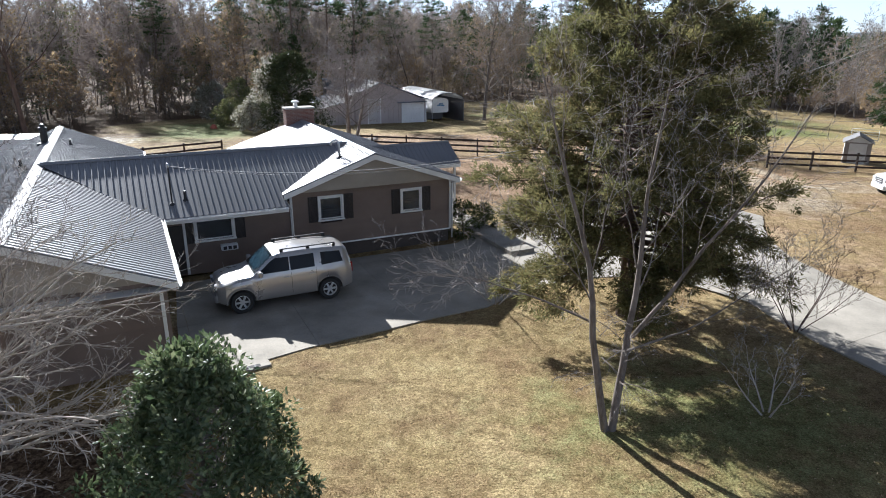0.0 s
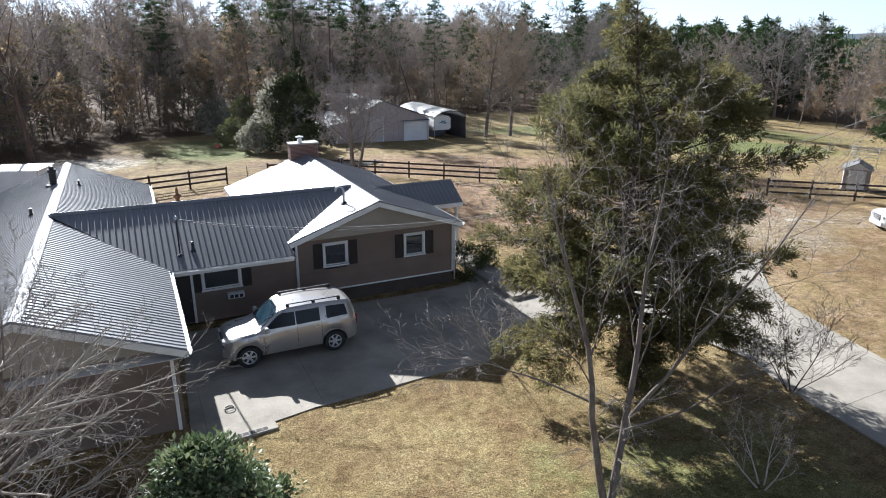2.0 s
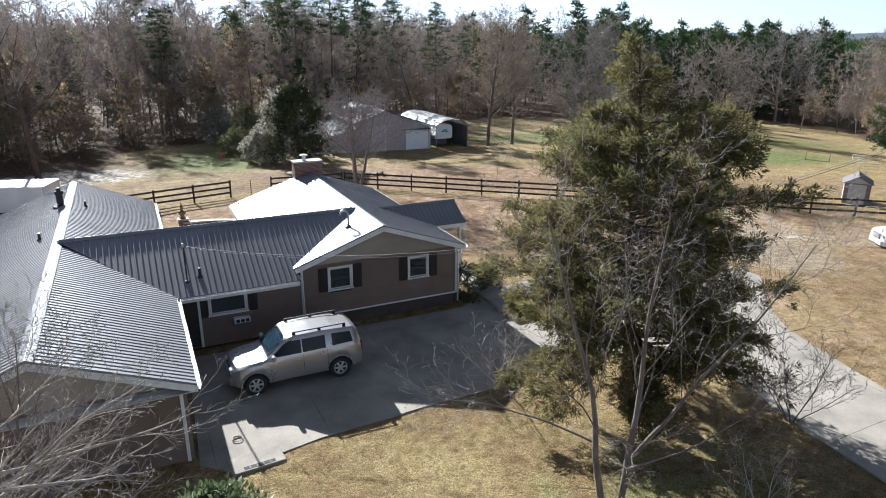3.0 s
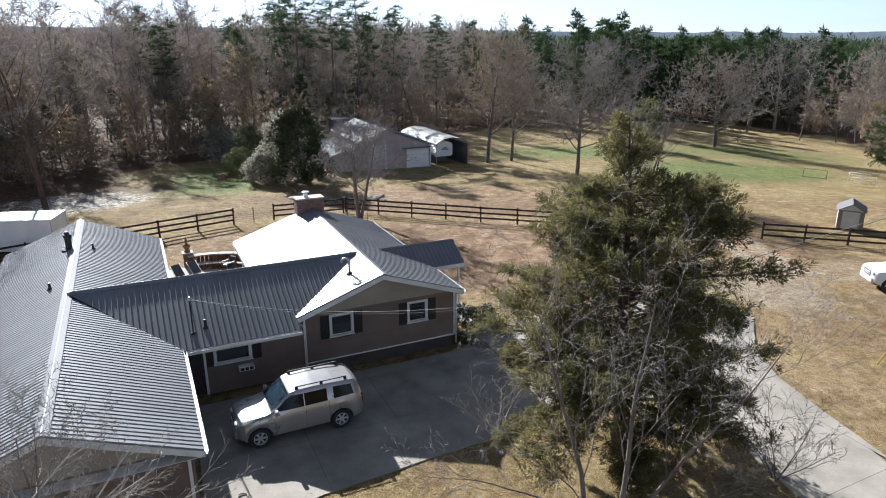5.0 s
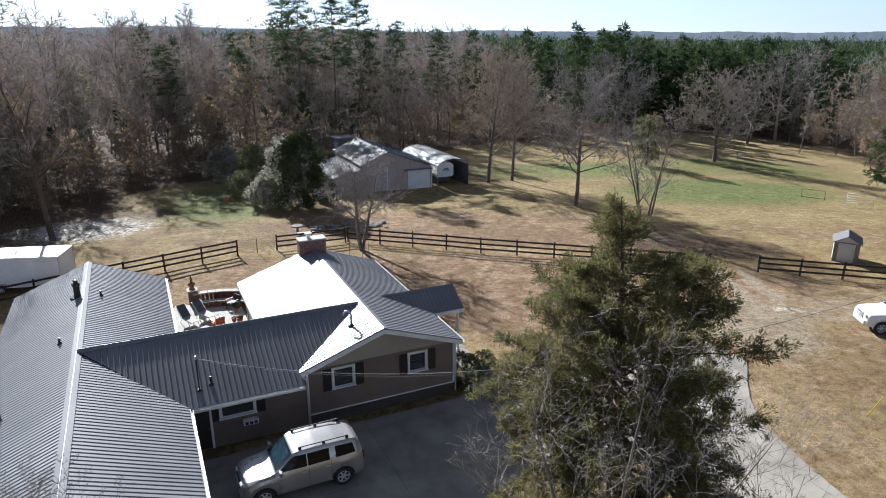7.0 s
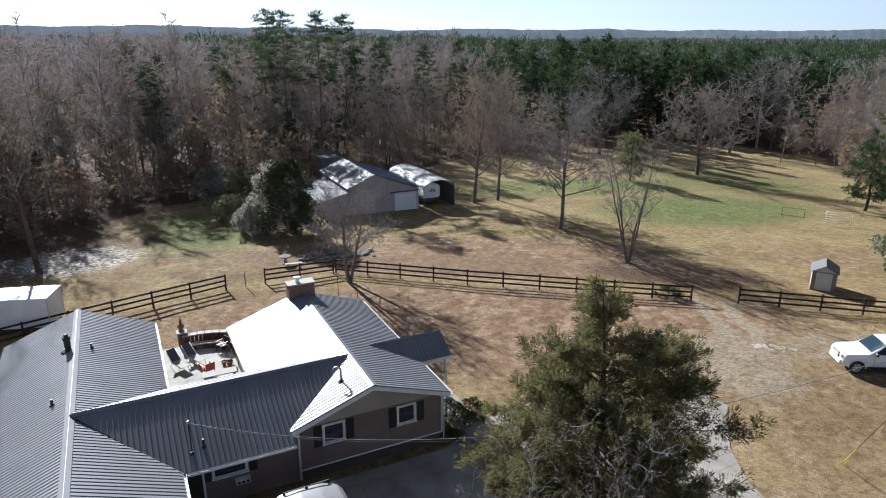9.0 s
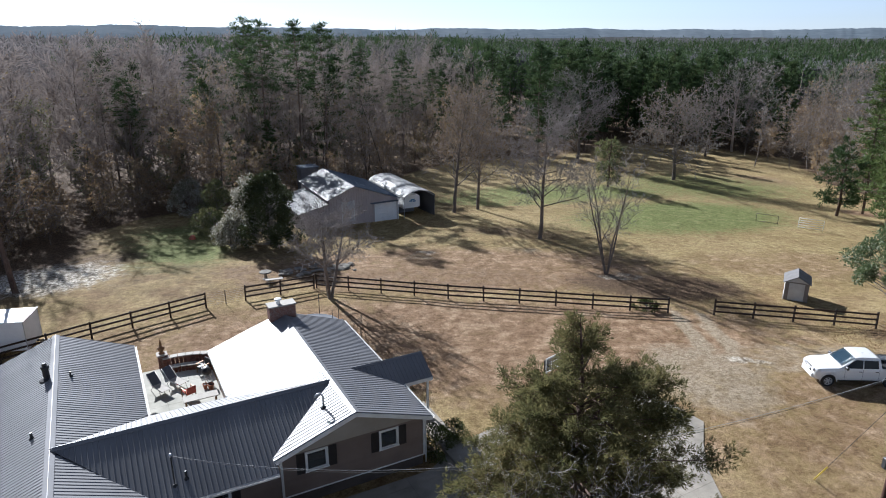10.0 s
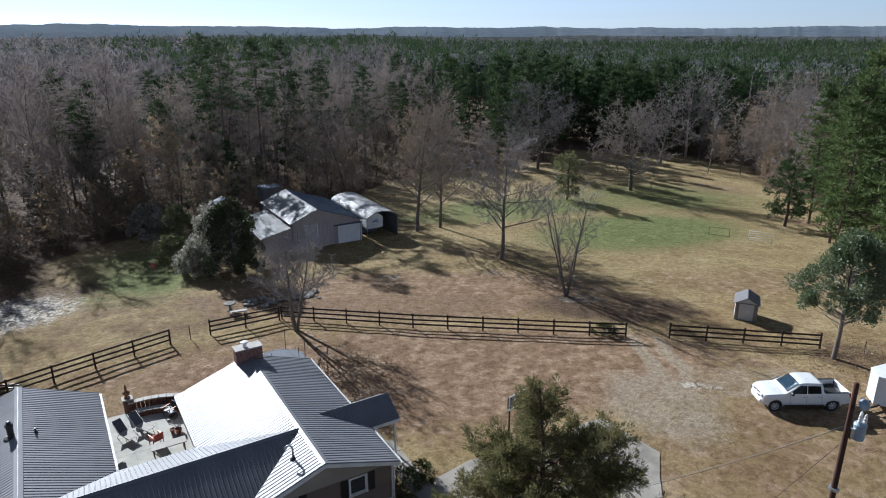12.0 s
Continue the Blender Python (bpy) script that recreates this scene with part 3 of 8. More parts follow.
def drive_slabs():
    """The concrete drive: a strip along the house front that swings round the island lawn, cut by joints."""
    outline = [(-7.6, 17.3), (-6.4, 16.9), (-5.5, 17.75), (-4.15, 18.75), (-2.1, 19.9), (-0.4, 20.9), (1.6, 21.9), (2.4, 22.8), (3.8, 23.95), (5.9, 24.6), (8.3, 24.65), (9.9, 23.5), (10.6, 22.2), (10.9, 20.4), (11.4, 18.4), (12.3, 16.2), (13.6, 13.4), (15.5, 10.2), (17.5, 7.5),
               (20.5, 10.0), (18.2, 13.2), (16.4, 16.8), (15.3, 20.0), (14.8, 23.4), (14.35, 26.0), (14.6, 28.4), (15.2, 30.2), (16.1, 32.3), (13.9, 36.3), (12.4, 35.8), (9.2, 33.2), (5.0, 33.4), (2.2, 31.6), (0.6, 29.4), (-5.5, 26.6), (-10.4, 24.2), (-9.0, 20.6)]
    drive = empty("road", label="pale weathered concrete drive swinging round the lawn", category="road", kind="structure")
    c, s = math.cos(radians(25.4)), math.sin(radians(25.4))
    loc = [(x * c + y * s, -x * s + y * c) for x, y in outline]
    size, gap = 3.6, 0.006
    for iu in range(-3, 12):
        for iv in range(-4, 12):
            p = loc
            for axis, v, less in ((0, iu * size + 1.0 + size - gap, True), (0, iu * size + 1.0 + gap, False), (1, iv * size + 0.4 + size - gap, True), (1, iv * size + 0.4 + gap, False)):
                p = clip(p, axis, v, less) if len(p) > 2 else p
            if len(p) < 3:
                continue
            bm = bmesh.new()
            vs = [bm.verts.new((a * c - b * s, a * s + b * c, 0)) for a, b in p]
            f = bm.faces.new(vs)
            if f.calc_area() < 0.05:
                bm.free()
                continue
            bmesh.ops.triangulate(bm, faces=[f])
            bmesh.ops.subdivide_edges(bm, edges=bm.edges[:], cuts=2, use_grid_fill=True)
            r = bmesh.ops.extrude_face_region(bm, geom=bm.faces[:])
            top = [v for v in r["geom"] if isinstance(v, bmesh.types.BMVert)]
            for v in bm.verts:
                v.co.z = ground_z(v.co.x, v.co.y) - 0.12
            for v in top:
                v.co.z += 0.165
            part("slab", bm, M["concrete"], drive)


drive_slabs()

# ---- the house ----
TURN_HOUSE = 25.4
HOUSE = pose(0, 0, 0, 0, 0, TURN_HOUSE)   # house plan: u along the middle wing, v to the back
house = empty("house", HOUSE, "single-storey taupe-sided house with grey ribbed metal roofs", "house")
PANEL, RIBS = 0.915, 4


def slope_panels(name, outline, origin, along, up, parent, material, thick=0.03):
    """A roof slope of ribbed sheets. outline: (a, b), a along the eave, b up the slope, in metres."""
    o, A, B = Vector(origin), Vector(along).normalized(), Vector(up).normalized()
    N = A.cross(B)
    if N.z < 0:
        N = -N

    def place(a, b, h):
        return o + A * a + B * b + N * h

    a0, a1 = min(p[0] for p in outline), max(p[0] for p in outline)
    k = int(math.ceil((a1 - a0) / PANEL))
    for i in range(k):
        lo, hi = a0 + i * PANEL + 0.002, a0 + (i + 1) * PANEL - 0.002
        p = clip(clip(outline, 0, hi, True), 0, lo, False)
        if len(p) < 3:
            continue
        cuts, hs = [lo], [thick]
        for j in range(RIBS):
            r = a0 + i * PANEL + (j + 0.06) * PANEL / RIBS
            cuts += [r, r + 0.014, r + 0.041, r + 0.055]
            hs += [thick, thick + 0.022, thick + 0.022, thick]
        cuts.append(hi)
        hs.append(thick)
        bm = bmesh.new()
        seen = {}
        for c0, c1 in zip(cuts, cuts[1:]):
            q = clip(clip(p, 0, c1, True), 0, c0, False)
            ring = []
            for a, b in q:
                key = (round(a, 4), round(b, 4))
                if key not in seen:
                    seen[key] = bm.verts.new(place(a, b, float(np.interp(a, cuts, hs))))
                if seen[key] not in ring:
                    ring.append(seen[key])
            if len(ring) > 2:
                bm.faces.new(ring)
        rim = [e for e in bm.edges if e.is_boundary]
        got = bmesh.ops.extrude_edge_only(bm, edges=rim)["geom"]
        for v in got:
            if isinstance(v, bmesh.types.BMVert):
                v.co -= N * (N.dot(v.co - o))
        bmesh.ops.holes_fill(bm, edges=[e for e in got if isinstance(e, bmesh.types.BMEdge) and e.is_boundary], sides=0)
        part("roof_panel", bm, material, parent)


def slope(name, corners, eave_a, eave_b, ridge_point, parent=house, material=None, label=""):
    """corners: plan outline (u, v). The slope's plane holds the eave line and the ridge point."""
    ea, eb, rp = Vector(eave_a), Vector(eave_b), Vector(ridge_point)
    A = (eb - ea).normalized()
    foot = ea + A * (rp - ea).dot(A)
    B = (rp - foot).normalized()
    flat = Vector((B.x, B.y, 0))
    run = flat.length
    flat.normalize()
    out = []
    for u, v in corners:
        d = Vector((u, v, 0)) - Vector((ea.x, ea.y, 0))
        out.append((d.dot(A), d.dot(flat) / run))
    roof = empty(name)
    roof.parent = parent
    if label:
        roof["label"] = label
    slope_panels(name, out, ea, A, B, roof, material or M["roof"])
    return roof


ZR, ZE = 4.42, 2.80       # ridge and eave of the garage wing
UR, UE, UW = -3.3, 0.74, -7.34
ZM, ZME, VM, VMF, VMB = 4.52, 2.74, 30.0, 26.15, 33.9     # middle wing
UG, ZG, UGE, UGW, ZGE = 9.4, 4.52, 13.42, 5.42, 3.14      # gable wing
UGB = 4.68                                                # its lower back eave
ZGB = ZG - (ZG - ZGE) / (UGE - UG) * (UG - UGB)
V0, V1 = 18.8, 42.9
slope("roof_slope", [(UE, V0), (UE, VMF), (UR, VM), (UR, V0)], (UE, V0, ZE), (UE, V1, ZE), (UR, V0, ZR))
slope("roof_slope", [(UE, VMB), (UE, V1), (UR, V1), (UR, VM)], (UE, V0, ZE), (UE, V1, ZE), (UR, V0, ZR))
slope("roof_slope", [(UW, V0), (UW, V1), (UR, V1), (UR, V0)], (UW, V0, ZE), (UW, V1, ZE), (UR, V0, ZR))
slope("roof_slope", [(UE, VMF), (UGW + 0.12, VMF), (UGW + 0.12, 26.95), (UG, VM), (UR, VM)], (0, VMF, ZME), (1, VMF, ZME), (0, VM, ZM))
slope("roof_slope", [(UE, VMB), (UGB, VMB), (UG, VM), (UR, VM)], (0, VMB, ZME), (1, VMB, ZME), (0, VM, ZM))
slope("roof_slope", [(UGE, 26.5), (UGE, 39.75), (UG, 39.75), (UG, 26.5)], (UGE, 26.5, ZGE), (UGE, 39, ZGE), (UG, 26.5, ZG))
slope("roof_slope", [(UGW, 26.5), (UG, 26.5), (UG, VM), (UGW, 26.75)], (UGW, 26.5, ZGE), (UGW, 39, ZGE), (UG, 26.5, ZG))
slope("roof_slope", [(UGB, 33.5), (UG, VM), (UG, 39.75), (UGB, 39.75)], (UGB, 26.5, ZGB), (UGB, 39, ZGB), (UG, 26.5, ZG))
# side porch: a small cross gable
VP, ZP, ZPE, UP = 31.6, 3.95, 3.08, 15.3
slope("porch_slope", [(UP, 30.15), (UP, VP), (10.9, VP), (13.3, 30.15)], (11, 30.15, ZPE), (15, 30.15, ZPE), (11, VP, ZP), label="grey ribbed roof of the side porch")
slope("porch_slope", [(UP, 33.05), (UP, VP), (10.9, VP), (13.3, 33.05)], (11, 33.05, ZPE), (15, 33.05, ZPE), (11, VP, ZP), label="grey ribbed roof of the side porch")


def ridge_cap(a, b, drop=0.35, half=0.17):
    """A bent metal cap along a ridge."""
    a, b = Vector(a), Vector(b)
    side = (b - a).cross(Vector((0, 0, 1))).normalized()
    bm = bmesh.new()
    rows = []
    for p in (a, b):
        rows.append([bm.verts.new(p + side * s * half + Vector((0, 0, h))) for s, h in ((-1, -half * drop + 0.055), (-1, -half * drop + 0.075), (-0.03, 0.08), (0.03, 0.08), (1, -half * drop + 0.075), (1, -half * drop + 0.055))])
    n = 6
    for i in range(n):
        bm.faces.new((rows[0][i], rows[0][(i + 1) % n], rows[1][(i + 1) % n], rows[1][i]))
    bm.faces.new(rows[0])
    bm.faces.new(rows[1][::-1])
    part("ridge_cap", bm, M["roof"], house)


ridge_cap((UR, V0 - 0.02, ZR), (UR, V1 + 0.02, ZR), 0.4, 0.2)
ridge_cap((UR + 0.1, VM, ZM), (UG - 0.1, VM, ZM), 0.46)
ridge_cap((UG, 26.48, ZG), (UG, 39.1, ZG), 0.34, 0.19)
ridge_cap((10.95, VP, ZP), (UP, VP, ZP), 0.6, 0.12)


def board(name, a, b, w, h, material, parent=house, label="", up=(0, 0, 1)):
    """A straight board from a to b, w thick sideways and h high, hung below its line."""
    a, b = Vector(a), Vector(b)
    d = (b - a).normalized()
    side = d.cross(Vector(up)).normalized()
    upv = side.cross(d)
    bm = bmesh.new()
    vs = []
    for p in (a, b):
        vs.append([bm.verts.new(p + side * s * w / 2 + upv * t) for s, t in ((-1, -h), (1, -h), (1, 0), (-1, 0))])
    for i in range(4):
        bm.faces.new((vs[0][i], vs[0][(i + 1) % 4], vs[1][(i + 1) % 4], vs[1][i]))
    bm.faces.new(vs[0][::-1])
    bm.faces.new(vs[1])
    return part(name, bm, material, parent, label)


# fascias, rakes and gutters
for a, b in (((UE, V0, ZE), (UE, VMF, ZE)), ((UE, VMB, ZE), (UE, V1, ZE)), ((UW, V0, ZE), (UW, V1, ZE)), ((UE + 0.1, VMF, ZME), (UGW + 0.1, VMF, ZME)), ((UE, VMB, ZME), (UGB, VMB, ZME)),
             ((UGE, 26.5, ZGE), (UGE, 39.75, ZGE)), ((UGB, 33.9, ZGB), (UGB, 39.75, ZGB)), ((13.3, 30.15, ZPE), (UP, 30.15, ZPE)), ((13.3, 33.05, ZPE), (UP, 33.05, ZPE))):
    board("fascia", a, b, 0.05, 0.2, M["trim"], label="white eave board")
for a, b in (((UE, V0, ZE), (UR, V0, ZR)), ((UW, V0, ZE), (UR, V0, ZR)), ((UE, V1, ZE), (UR, V1, ZR)), ((UW, V1, ZE), (UR, V1, ZR)), ((UGE, 26.5, ZGE), (UG, 26.5, ZG)), ((UGW, 26.5, ZGE), (UG, 26.5, ZG)),
             ((UGE, 39.75, ZGE), (UG, 39.75, ZG)), ((UGB, 39.75, ZGB), (UG, 39.75, ZG)), ((UP, 30.15, ZPE), (UP, VP, ZP)), ((UP, 33.05, ZPE), (UP, VP, ZP))):
    board("rake", a, b, 0.05, 0.2, M["trim"], label="white rake board")


def gutter(a, b, out):
    """A K-profile gutter in front of an eave."""
    a, b, o = Vector(a), Vector(b), Vector(out)
    prof = ((0.03, -0.01), (0.03, -0.11), (0.1, -0.11), (0.135, -0.03), (0.135, 0.0), (0.125, 0.0), (0.12, -0.03), (0.09, -0.1), (0.04, -0.1), (0.04, -0.01))
    bm = bmesh.new()
    rows = [[bm.verts.new(p + o * x + Vector((0, 0, z - 0.02))) for x, z in prof] for p in (a, b)]
    n = len(prof)
    for i in range(n):
        bm.faces.new((rows[0][i], rows[0][(i + 1) % n], rows[1][(i + 1) % n], rows[1][i]))
    bm.faces.new(rows[0])
    bm.faces.new(rows[1][::-1])
    part("gutter", bm, M["trim"], house, "white metal gutter")


gutter((UE, V0, ZE), (UE, VMF - 0.1, ZE), (1, 0, 0))
gutter((UE + 0.15, VMF, ZME), (UGW + 0.1, VMF, ZME), (0, -1, 0))
gutter((UGE, 26.5, ZGE), (UGE, 30.1, ZGE), (1, 0, 0))
gutter((UGE, 33.1, ZGE), (UGE, 39.7, ZGE), (1, 0, 0))
gutter((UE, VMB + 0.2, ZE), (UE, V1, ZE), (1, 0, 0))


def wall(name, a, b, z0, z1, openings=(), thick=0.16, material=None, label="", tops=None):
    """A wall of lapped boards from a to b (plan), seen from its right side; openings: (start, end, low, high) along it.
    tops(s): the wall's height at s where it is a gable."""
    a, b = Vector((*a, 0)), Vector((*b, 0))
    d = (b - a).normalized()
    n = Vector((d.y, -d.x, 0))
    length = (b - a).length
    root = empty(name)
    root.parent = house
    if label:
        root["label"] = label
    material = material or M["siding"]

    def piece(s0, s1, lo, hi, bm, front, back):
        c = [a + d * s0 + Vector((0, 0, lo)), a + d * s1 + Vector((0, 0, lo)), a + d * s1 + Vector((0, 0, hi)), a + d * s0 + Vector((0, 0, hi))]
        f = [bm.verts.new(c[0] + n * front), bm.verts.new(c[1] + n * front), bm.verts.new(c[2] + n * (front - 0.014)), bm.verts.new(c[3] + n * (front - 0.014))]
        k = [bm.verts.new(p - n * back) for p in c]
        for i in range(4):
            bm.faces.new((f[i], f[(i + 1) % 4], k[(i + 1) % 4], k[i]))
        bm.faces.new(f[::-1])
        bm.faces.new(k)

    course = 0.185
    z = z0
    while z < z1 - 0.02:
        hi = min(z + course, z1)
        s_lo, s_hi = 0.0, length
        if tops:
            inside = [s for s in np.linspace(0, length, 400) if tops(s) >= z + 0.5 * (hi - z)]
            if not inside:
                break
            s_lo, s_hi = inside[0], inside[-1]
        spans = [(s_lo, s_hi)]
        for o0, o1, l, h in openings:
            if l < hi - 0.005 and h > z + 0.005:
                spans = [q for p0, p1 in spans for q in ((p0, min(p1, o0)), (max(p0, o1), p1)) if q[1] - q[0] > 0.02]
        for p0, p1 in spans:
            bm = bmesh.new()
            piece(p0, p1, z, hi, bm, 0.022, thick)
            part("siding_board", bm, material, root)
        z += course
    return root, a, d, n


def window(a, d, n, s0, s1, z0, z1, shutters=0.0, rail=True, parent=house):
    """A white window in its opening, with sash rails, panes and, if wanted, shutters of that width."""
    w = empty("window")
    w.parent = parent
    w["label"] = "white-framed window with dark shutters" if shutters else "white-framed window"
    turn = Matrix.Translation(a) @ Matrix(((d.x, n.x, 0, 0), (d.y, n.y, 0, 0), (0, 0, 1, 0), (0, 0, 0, 1)))

    def bar(name, x0, x1, y0, y1, l, h, mat, p=w, bevel=0.006):
        return part(name, box(x0, x1, y0, y1, l, h, bevel, turn), mat, p)

    t = 0.085
    frame_ob = empty("window_frame")
    frame_ob.parent = w
    bar("casing", s0 - t, s0, -0.02, 0.05, z0 - t, z1 + t, M["trim"], frame_ob)
    bar("casing", s1, s1 + t, -0.02, 0.05, z0 - t, z1 + t, M["trim"], frame_ob)
    bar("casing", s0, s1, -0.02, 0.05, z1, z1 + t, M["trim"], frame_ob)
    bar("sill", s0 - t - 0.03, s1 + t + 0.03, -0.02, 0.085, z0 - t, z0 - 0.02, M["trim"], frame_ob)
    zm = (z0 + z1) / 2
    for x0, x1, l, h in ((s0, s0 + 0.045, z0, z1), (s1 - 0.045, s1, z0, z1), (s0 + 0.045, s1 - 0.045, z0, z0 + 0.05), (s0 + 0.045, s1 - 0.045, z1 - 0.05, z1)):
        bar("sash", x0, x1, -0.012, 0.016, l, h, M["trim"], w)
    if rail:
        bar("sash_rail", s0, s1, -0.03, 0.012, zm - 0.012, zm + 0.012, M["shutter"], w)
    pane = bar("pane", s0, s1, -0.022, -0.014, z0, z1, M["glass"], w, 0)
    pane.visible_shadow = False
    # A dark sheet added behind the pane for the unlit room.
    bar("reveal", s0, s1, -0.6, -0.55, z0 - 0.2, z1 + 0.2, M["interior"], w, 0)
    if shutters:
        for x0 in (s0 - t - 0.02 - shutters, s1 + t + 0.02):
            sh = empty("shutter")
            sh.parent = w
            bar("stile", x0, x0 + 0.05, 0.015, 0.06, z0 - t, z1 + t, M["shutter"], sh)
            bar("stile", x0 + shutters - 0.05, x0 + shutters, 0.015, 0.06, z0 - t, z1 + t, M["shutter"], sh)
            bm = bmesh.new()
            q = z0 - t
            while q < z1 + t - 0.03:
                add_box(bm, x0 + 0.05, x0 + shutters - 0.05, 0.02, 0.05, q, q + 0.034, 0, turn)
                q += 0.045
            part("louvre", bm, M["shutter"], sh)
    return w


VW = 27.0      # front wall of middle and gable wings
ZB = 0.72      # foot of the siding
UL, UX = 0.3, 13.15
w1, w2, w3 = (7.02, 7.98), (10.78, 11.66), (2.0, 3.4)
o = UL
root, a, d, n = wall("wall", (UL, VW), (5.8, VW), ZB - 0.55, ZME, [(w3[0] - o, w3[1] - o, 1.55, 2.35)], label="taupe lapped siding wall by the drive")
window(a, d, n, w3[0] - o, w3[1] - o, 1.55, 2.35, 0.38, rail=False)
o = 5.8
root, a, d, n = wall("wall", (5.8, VW), (UX, VW), ZB, ZGE + 0.02, [(w1[0] - o, w1[1] - o, 1.82, 2.76), (w2[0] - o, w2[1] - o, 1.78, 2.72)], label="taupe lapped siding of the gable wing")
window(a, d, n, w1[0] - o, w1[1] - o, 1.82, 2.76, 0.4)
window(a, d, n, w2[0] - o, w2[1] - o, 1.78, 2.72, 0.4)
wall("gable", (UGW + 0.05, VW - 0.3), (UGE - 0.05, VW - 0.3), ZGE - 0.02, ZG, tops=lambda s: ZG - 0.06 - abs(s + UGW + 0.05 - UG) * (ZG - ZGE) / (UGE - UG), thick=0.3, material=M["shingle_siding"], label="pale tan gable boards under the rakes")
wall("wall", (UX, VW + 0.01), (UX, 39.4), ZB, ZGE + 0.1, [(3.9, 4.85, ZB, 2.75)], label="taupe siding wall under the side porch")
wall("wall", (UX, 39.4), (5.1, 39.4), 0.3, ZGE)
wall("gable", (UX + 0.2, 39.42), (UGB + 0.1, 39.42), ZGE, ZG, tops=lambda s: ZG - 0.06 - abs(UX + 0.2 - s - UG) * (ZG - ZGE) / (UGE - UG), material=M["shingle_siding"])
wall("wall", (5.1, 39.4), (5.1, 33.6), 0.3, ZGB + 0.1)
wall("wall", (5.1, 33.6), (0.3, 33.6), 0.3, ZME + 0.1, [(1.0, 2.8, 0.35, 2.4)])
wall("wall", (0.3, 42.5), (0.3, 33.6), 0.1, ZE + 0.1)
wall("wall", (0.3, VW), (0.3, 19.35), 0.05, ZE + 0.1, [(1.3, 6.2, 0.05, 2.2)], label="taupe garage wall facing the drive")
wall("wall", (-6.9, 19.35), (0.3, 19.35), -0.1, ZE, label="taupe garage end wall")
wall("gable", (UW + 0.1, 19.2), (UE - 0.1, 19.2), ZE - 0.02, ZR, tops=lambda s: ZR - 0.06 - abs(s + UW + 0.1 - UR) * (ZR - ZE) / (UE - UR), thick=0.25, material=M["shingle_siding"], label="pale tan garage gable")
wall("wall", (-6.9, 42.5), (-6.9, 19.35), -0.1, ZE + 0.1)
wall("wall", (0.3, 42.5), (-6.9, 42.5), 0.1, ZE)
wall("gable", (UE - 0.1, 42.6), (UW + 0.1, 42.6), ZE, ZR, tops=lambda s: ZR - 0.06 - abs(UE - 0.1 - s - UR) * (ZR - ZE) / (UE - UR), material=M["shingle_siding"])
# corner boards, foot trim, foundation with shade in its colour, soffits
for u, v, z0, z1 in ((UX + 0.01, VW - 0.03, ZB - 0.02, ZGE), (5.8, VW - 0.03, ZB - 0.5, ZGE - 0.1), (0.3, 19.33, 0.0, ZE), (-6.9, 19.33, -0.1, ZE), (UX + 0.01, 39.42, 0.3, ZGE), (5.1, 39.42, 0.3, ZGB)):
    part("corner_board", box(u - 0.05, u + 0.05, v - 0.05, v + 0.05, z0, z1, 0.006), M["trim"], house, "white corner board")
part("foot_trim", box(5.86, UX, VW - 0.055, VW + 0.02, ZB - 0.06, ZB, 0.005), M["trim"], house, "white trim at the siding's foot")
part("foundation", box(5.7, UX - 0.05, VW + 0.02, 39.3, -0.4, ZB - 0.01), M["foundation"], house, "foundation wall, its taupe darkened to stand for shade")
for x0, x1, y0, y1, z in ((UL, UGW + 0.1, VMF + 0.03, VW, ZME - 0.19), (UX, UGE - 0.03, 26.55, 39.7, ZGE - 0.19), (UL, UE - 0.03, V0 + 0.03, VMF, ZE - 0.19), (UW + 0.03, UE - 0.03, V0 + 0.03, 19.34, ZE - 0.2)):
    part("soffit", box(x0, x1, y0, y1, z - 0.015, z), M["trim"], house, "white soffit boards")
# garage doors
for v in (21.0, 23.6):
    g = empty("garage_door")
    g.parent = house
    for i in range(4):
        part("door_panel", box(0.2, 0.26, v - 0.05, v + 2.35, 0.06 + i * 0.53, 0.06 + i * 0.53 + 0.52, 0.01), M["trim"], g)
# entry door in the corner and the white wall unit under the window
entry = empty("entry_door")
entry.parent = house
part("leaf", box(0.62, 1.5, VW - 0.07, VW - 0.03, 0.25, 2.25, 0.01), M["shutter"], entry)
part("casing", box(0.52, 0.62, VW - 0.09, VW - 0.02, 0.2, 2.35, 0.006), M["trim"], entry)
part("casing", box(1.5, 1.6, VW - 0.09, VW - 0.02, 0.2, 2.35, 0.006), M["trim"], entry)
part("knob", lathe([(0.02, 0), (0.035, 0.02), (0.03, 0.05)], 8, pose(1.43, VW - 0.07, 1.2, 90)), M["bronze"], entry)
unit_box = empty("wall_unit")
unit_box.parent = house
part("case", box(2.85, 3.5, VW - 0.33, VW - 0.03, 1.08, 1.3, 0.02), M["white_plastic"], unit_box, "white wall-hung unit under the window")
for i in range(3):
    part("grille", box(2.92 + i * 0.19, 3.06 + i * 0.19, VW - 0.34, VW - 0.32, 1.12, 1.26, 0.004), M["dark_plastic"], unit_box)
# downpipe at the gable corner
wire("downpipe", [(UGW + 0.05, VW - 0.08, ZGE - 0.2), (UGW + 0.4, VW - 0.08, ZME - 0.3), (UGW + 0.4, VW - 0.08, 0.2)], 0.04, M["trim"], house)
wire("downpipe", [(UX + 0.12, VW - 0.1, ZGE - 0.15), (UX + 0.08, VW - 0.1, ZGE - 0.4), (UX + 0.08, VW - 0.1, 0.25)], 0.04, M["trim"], house)
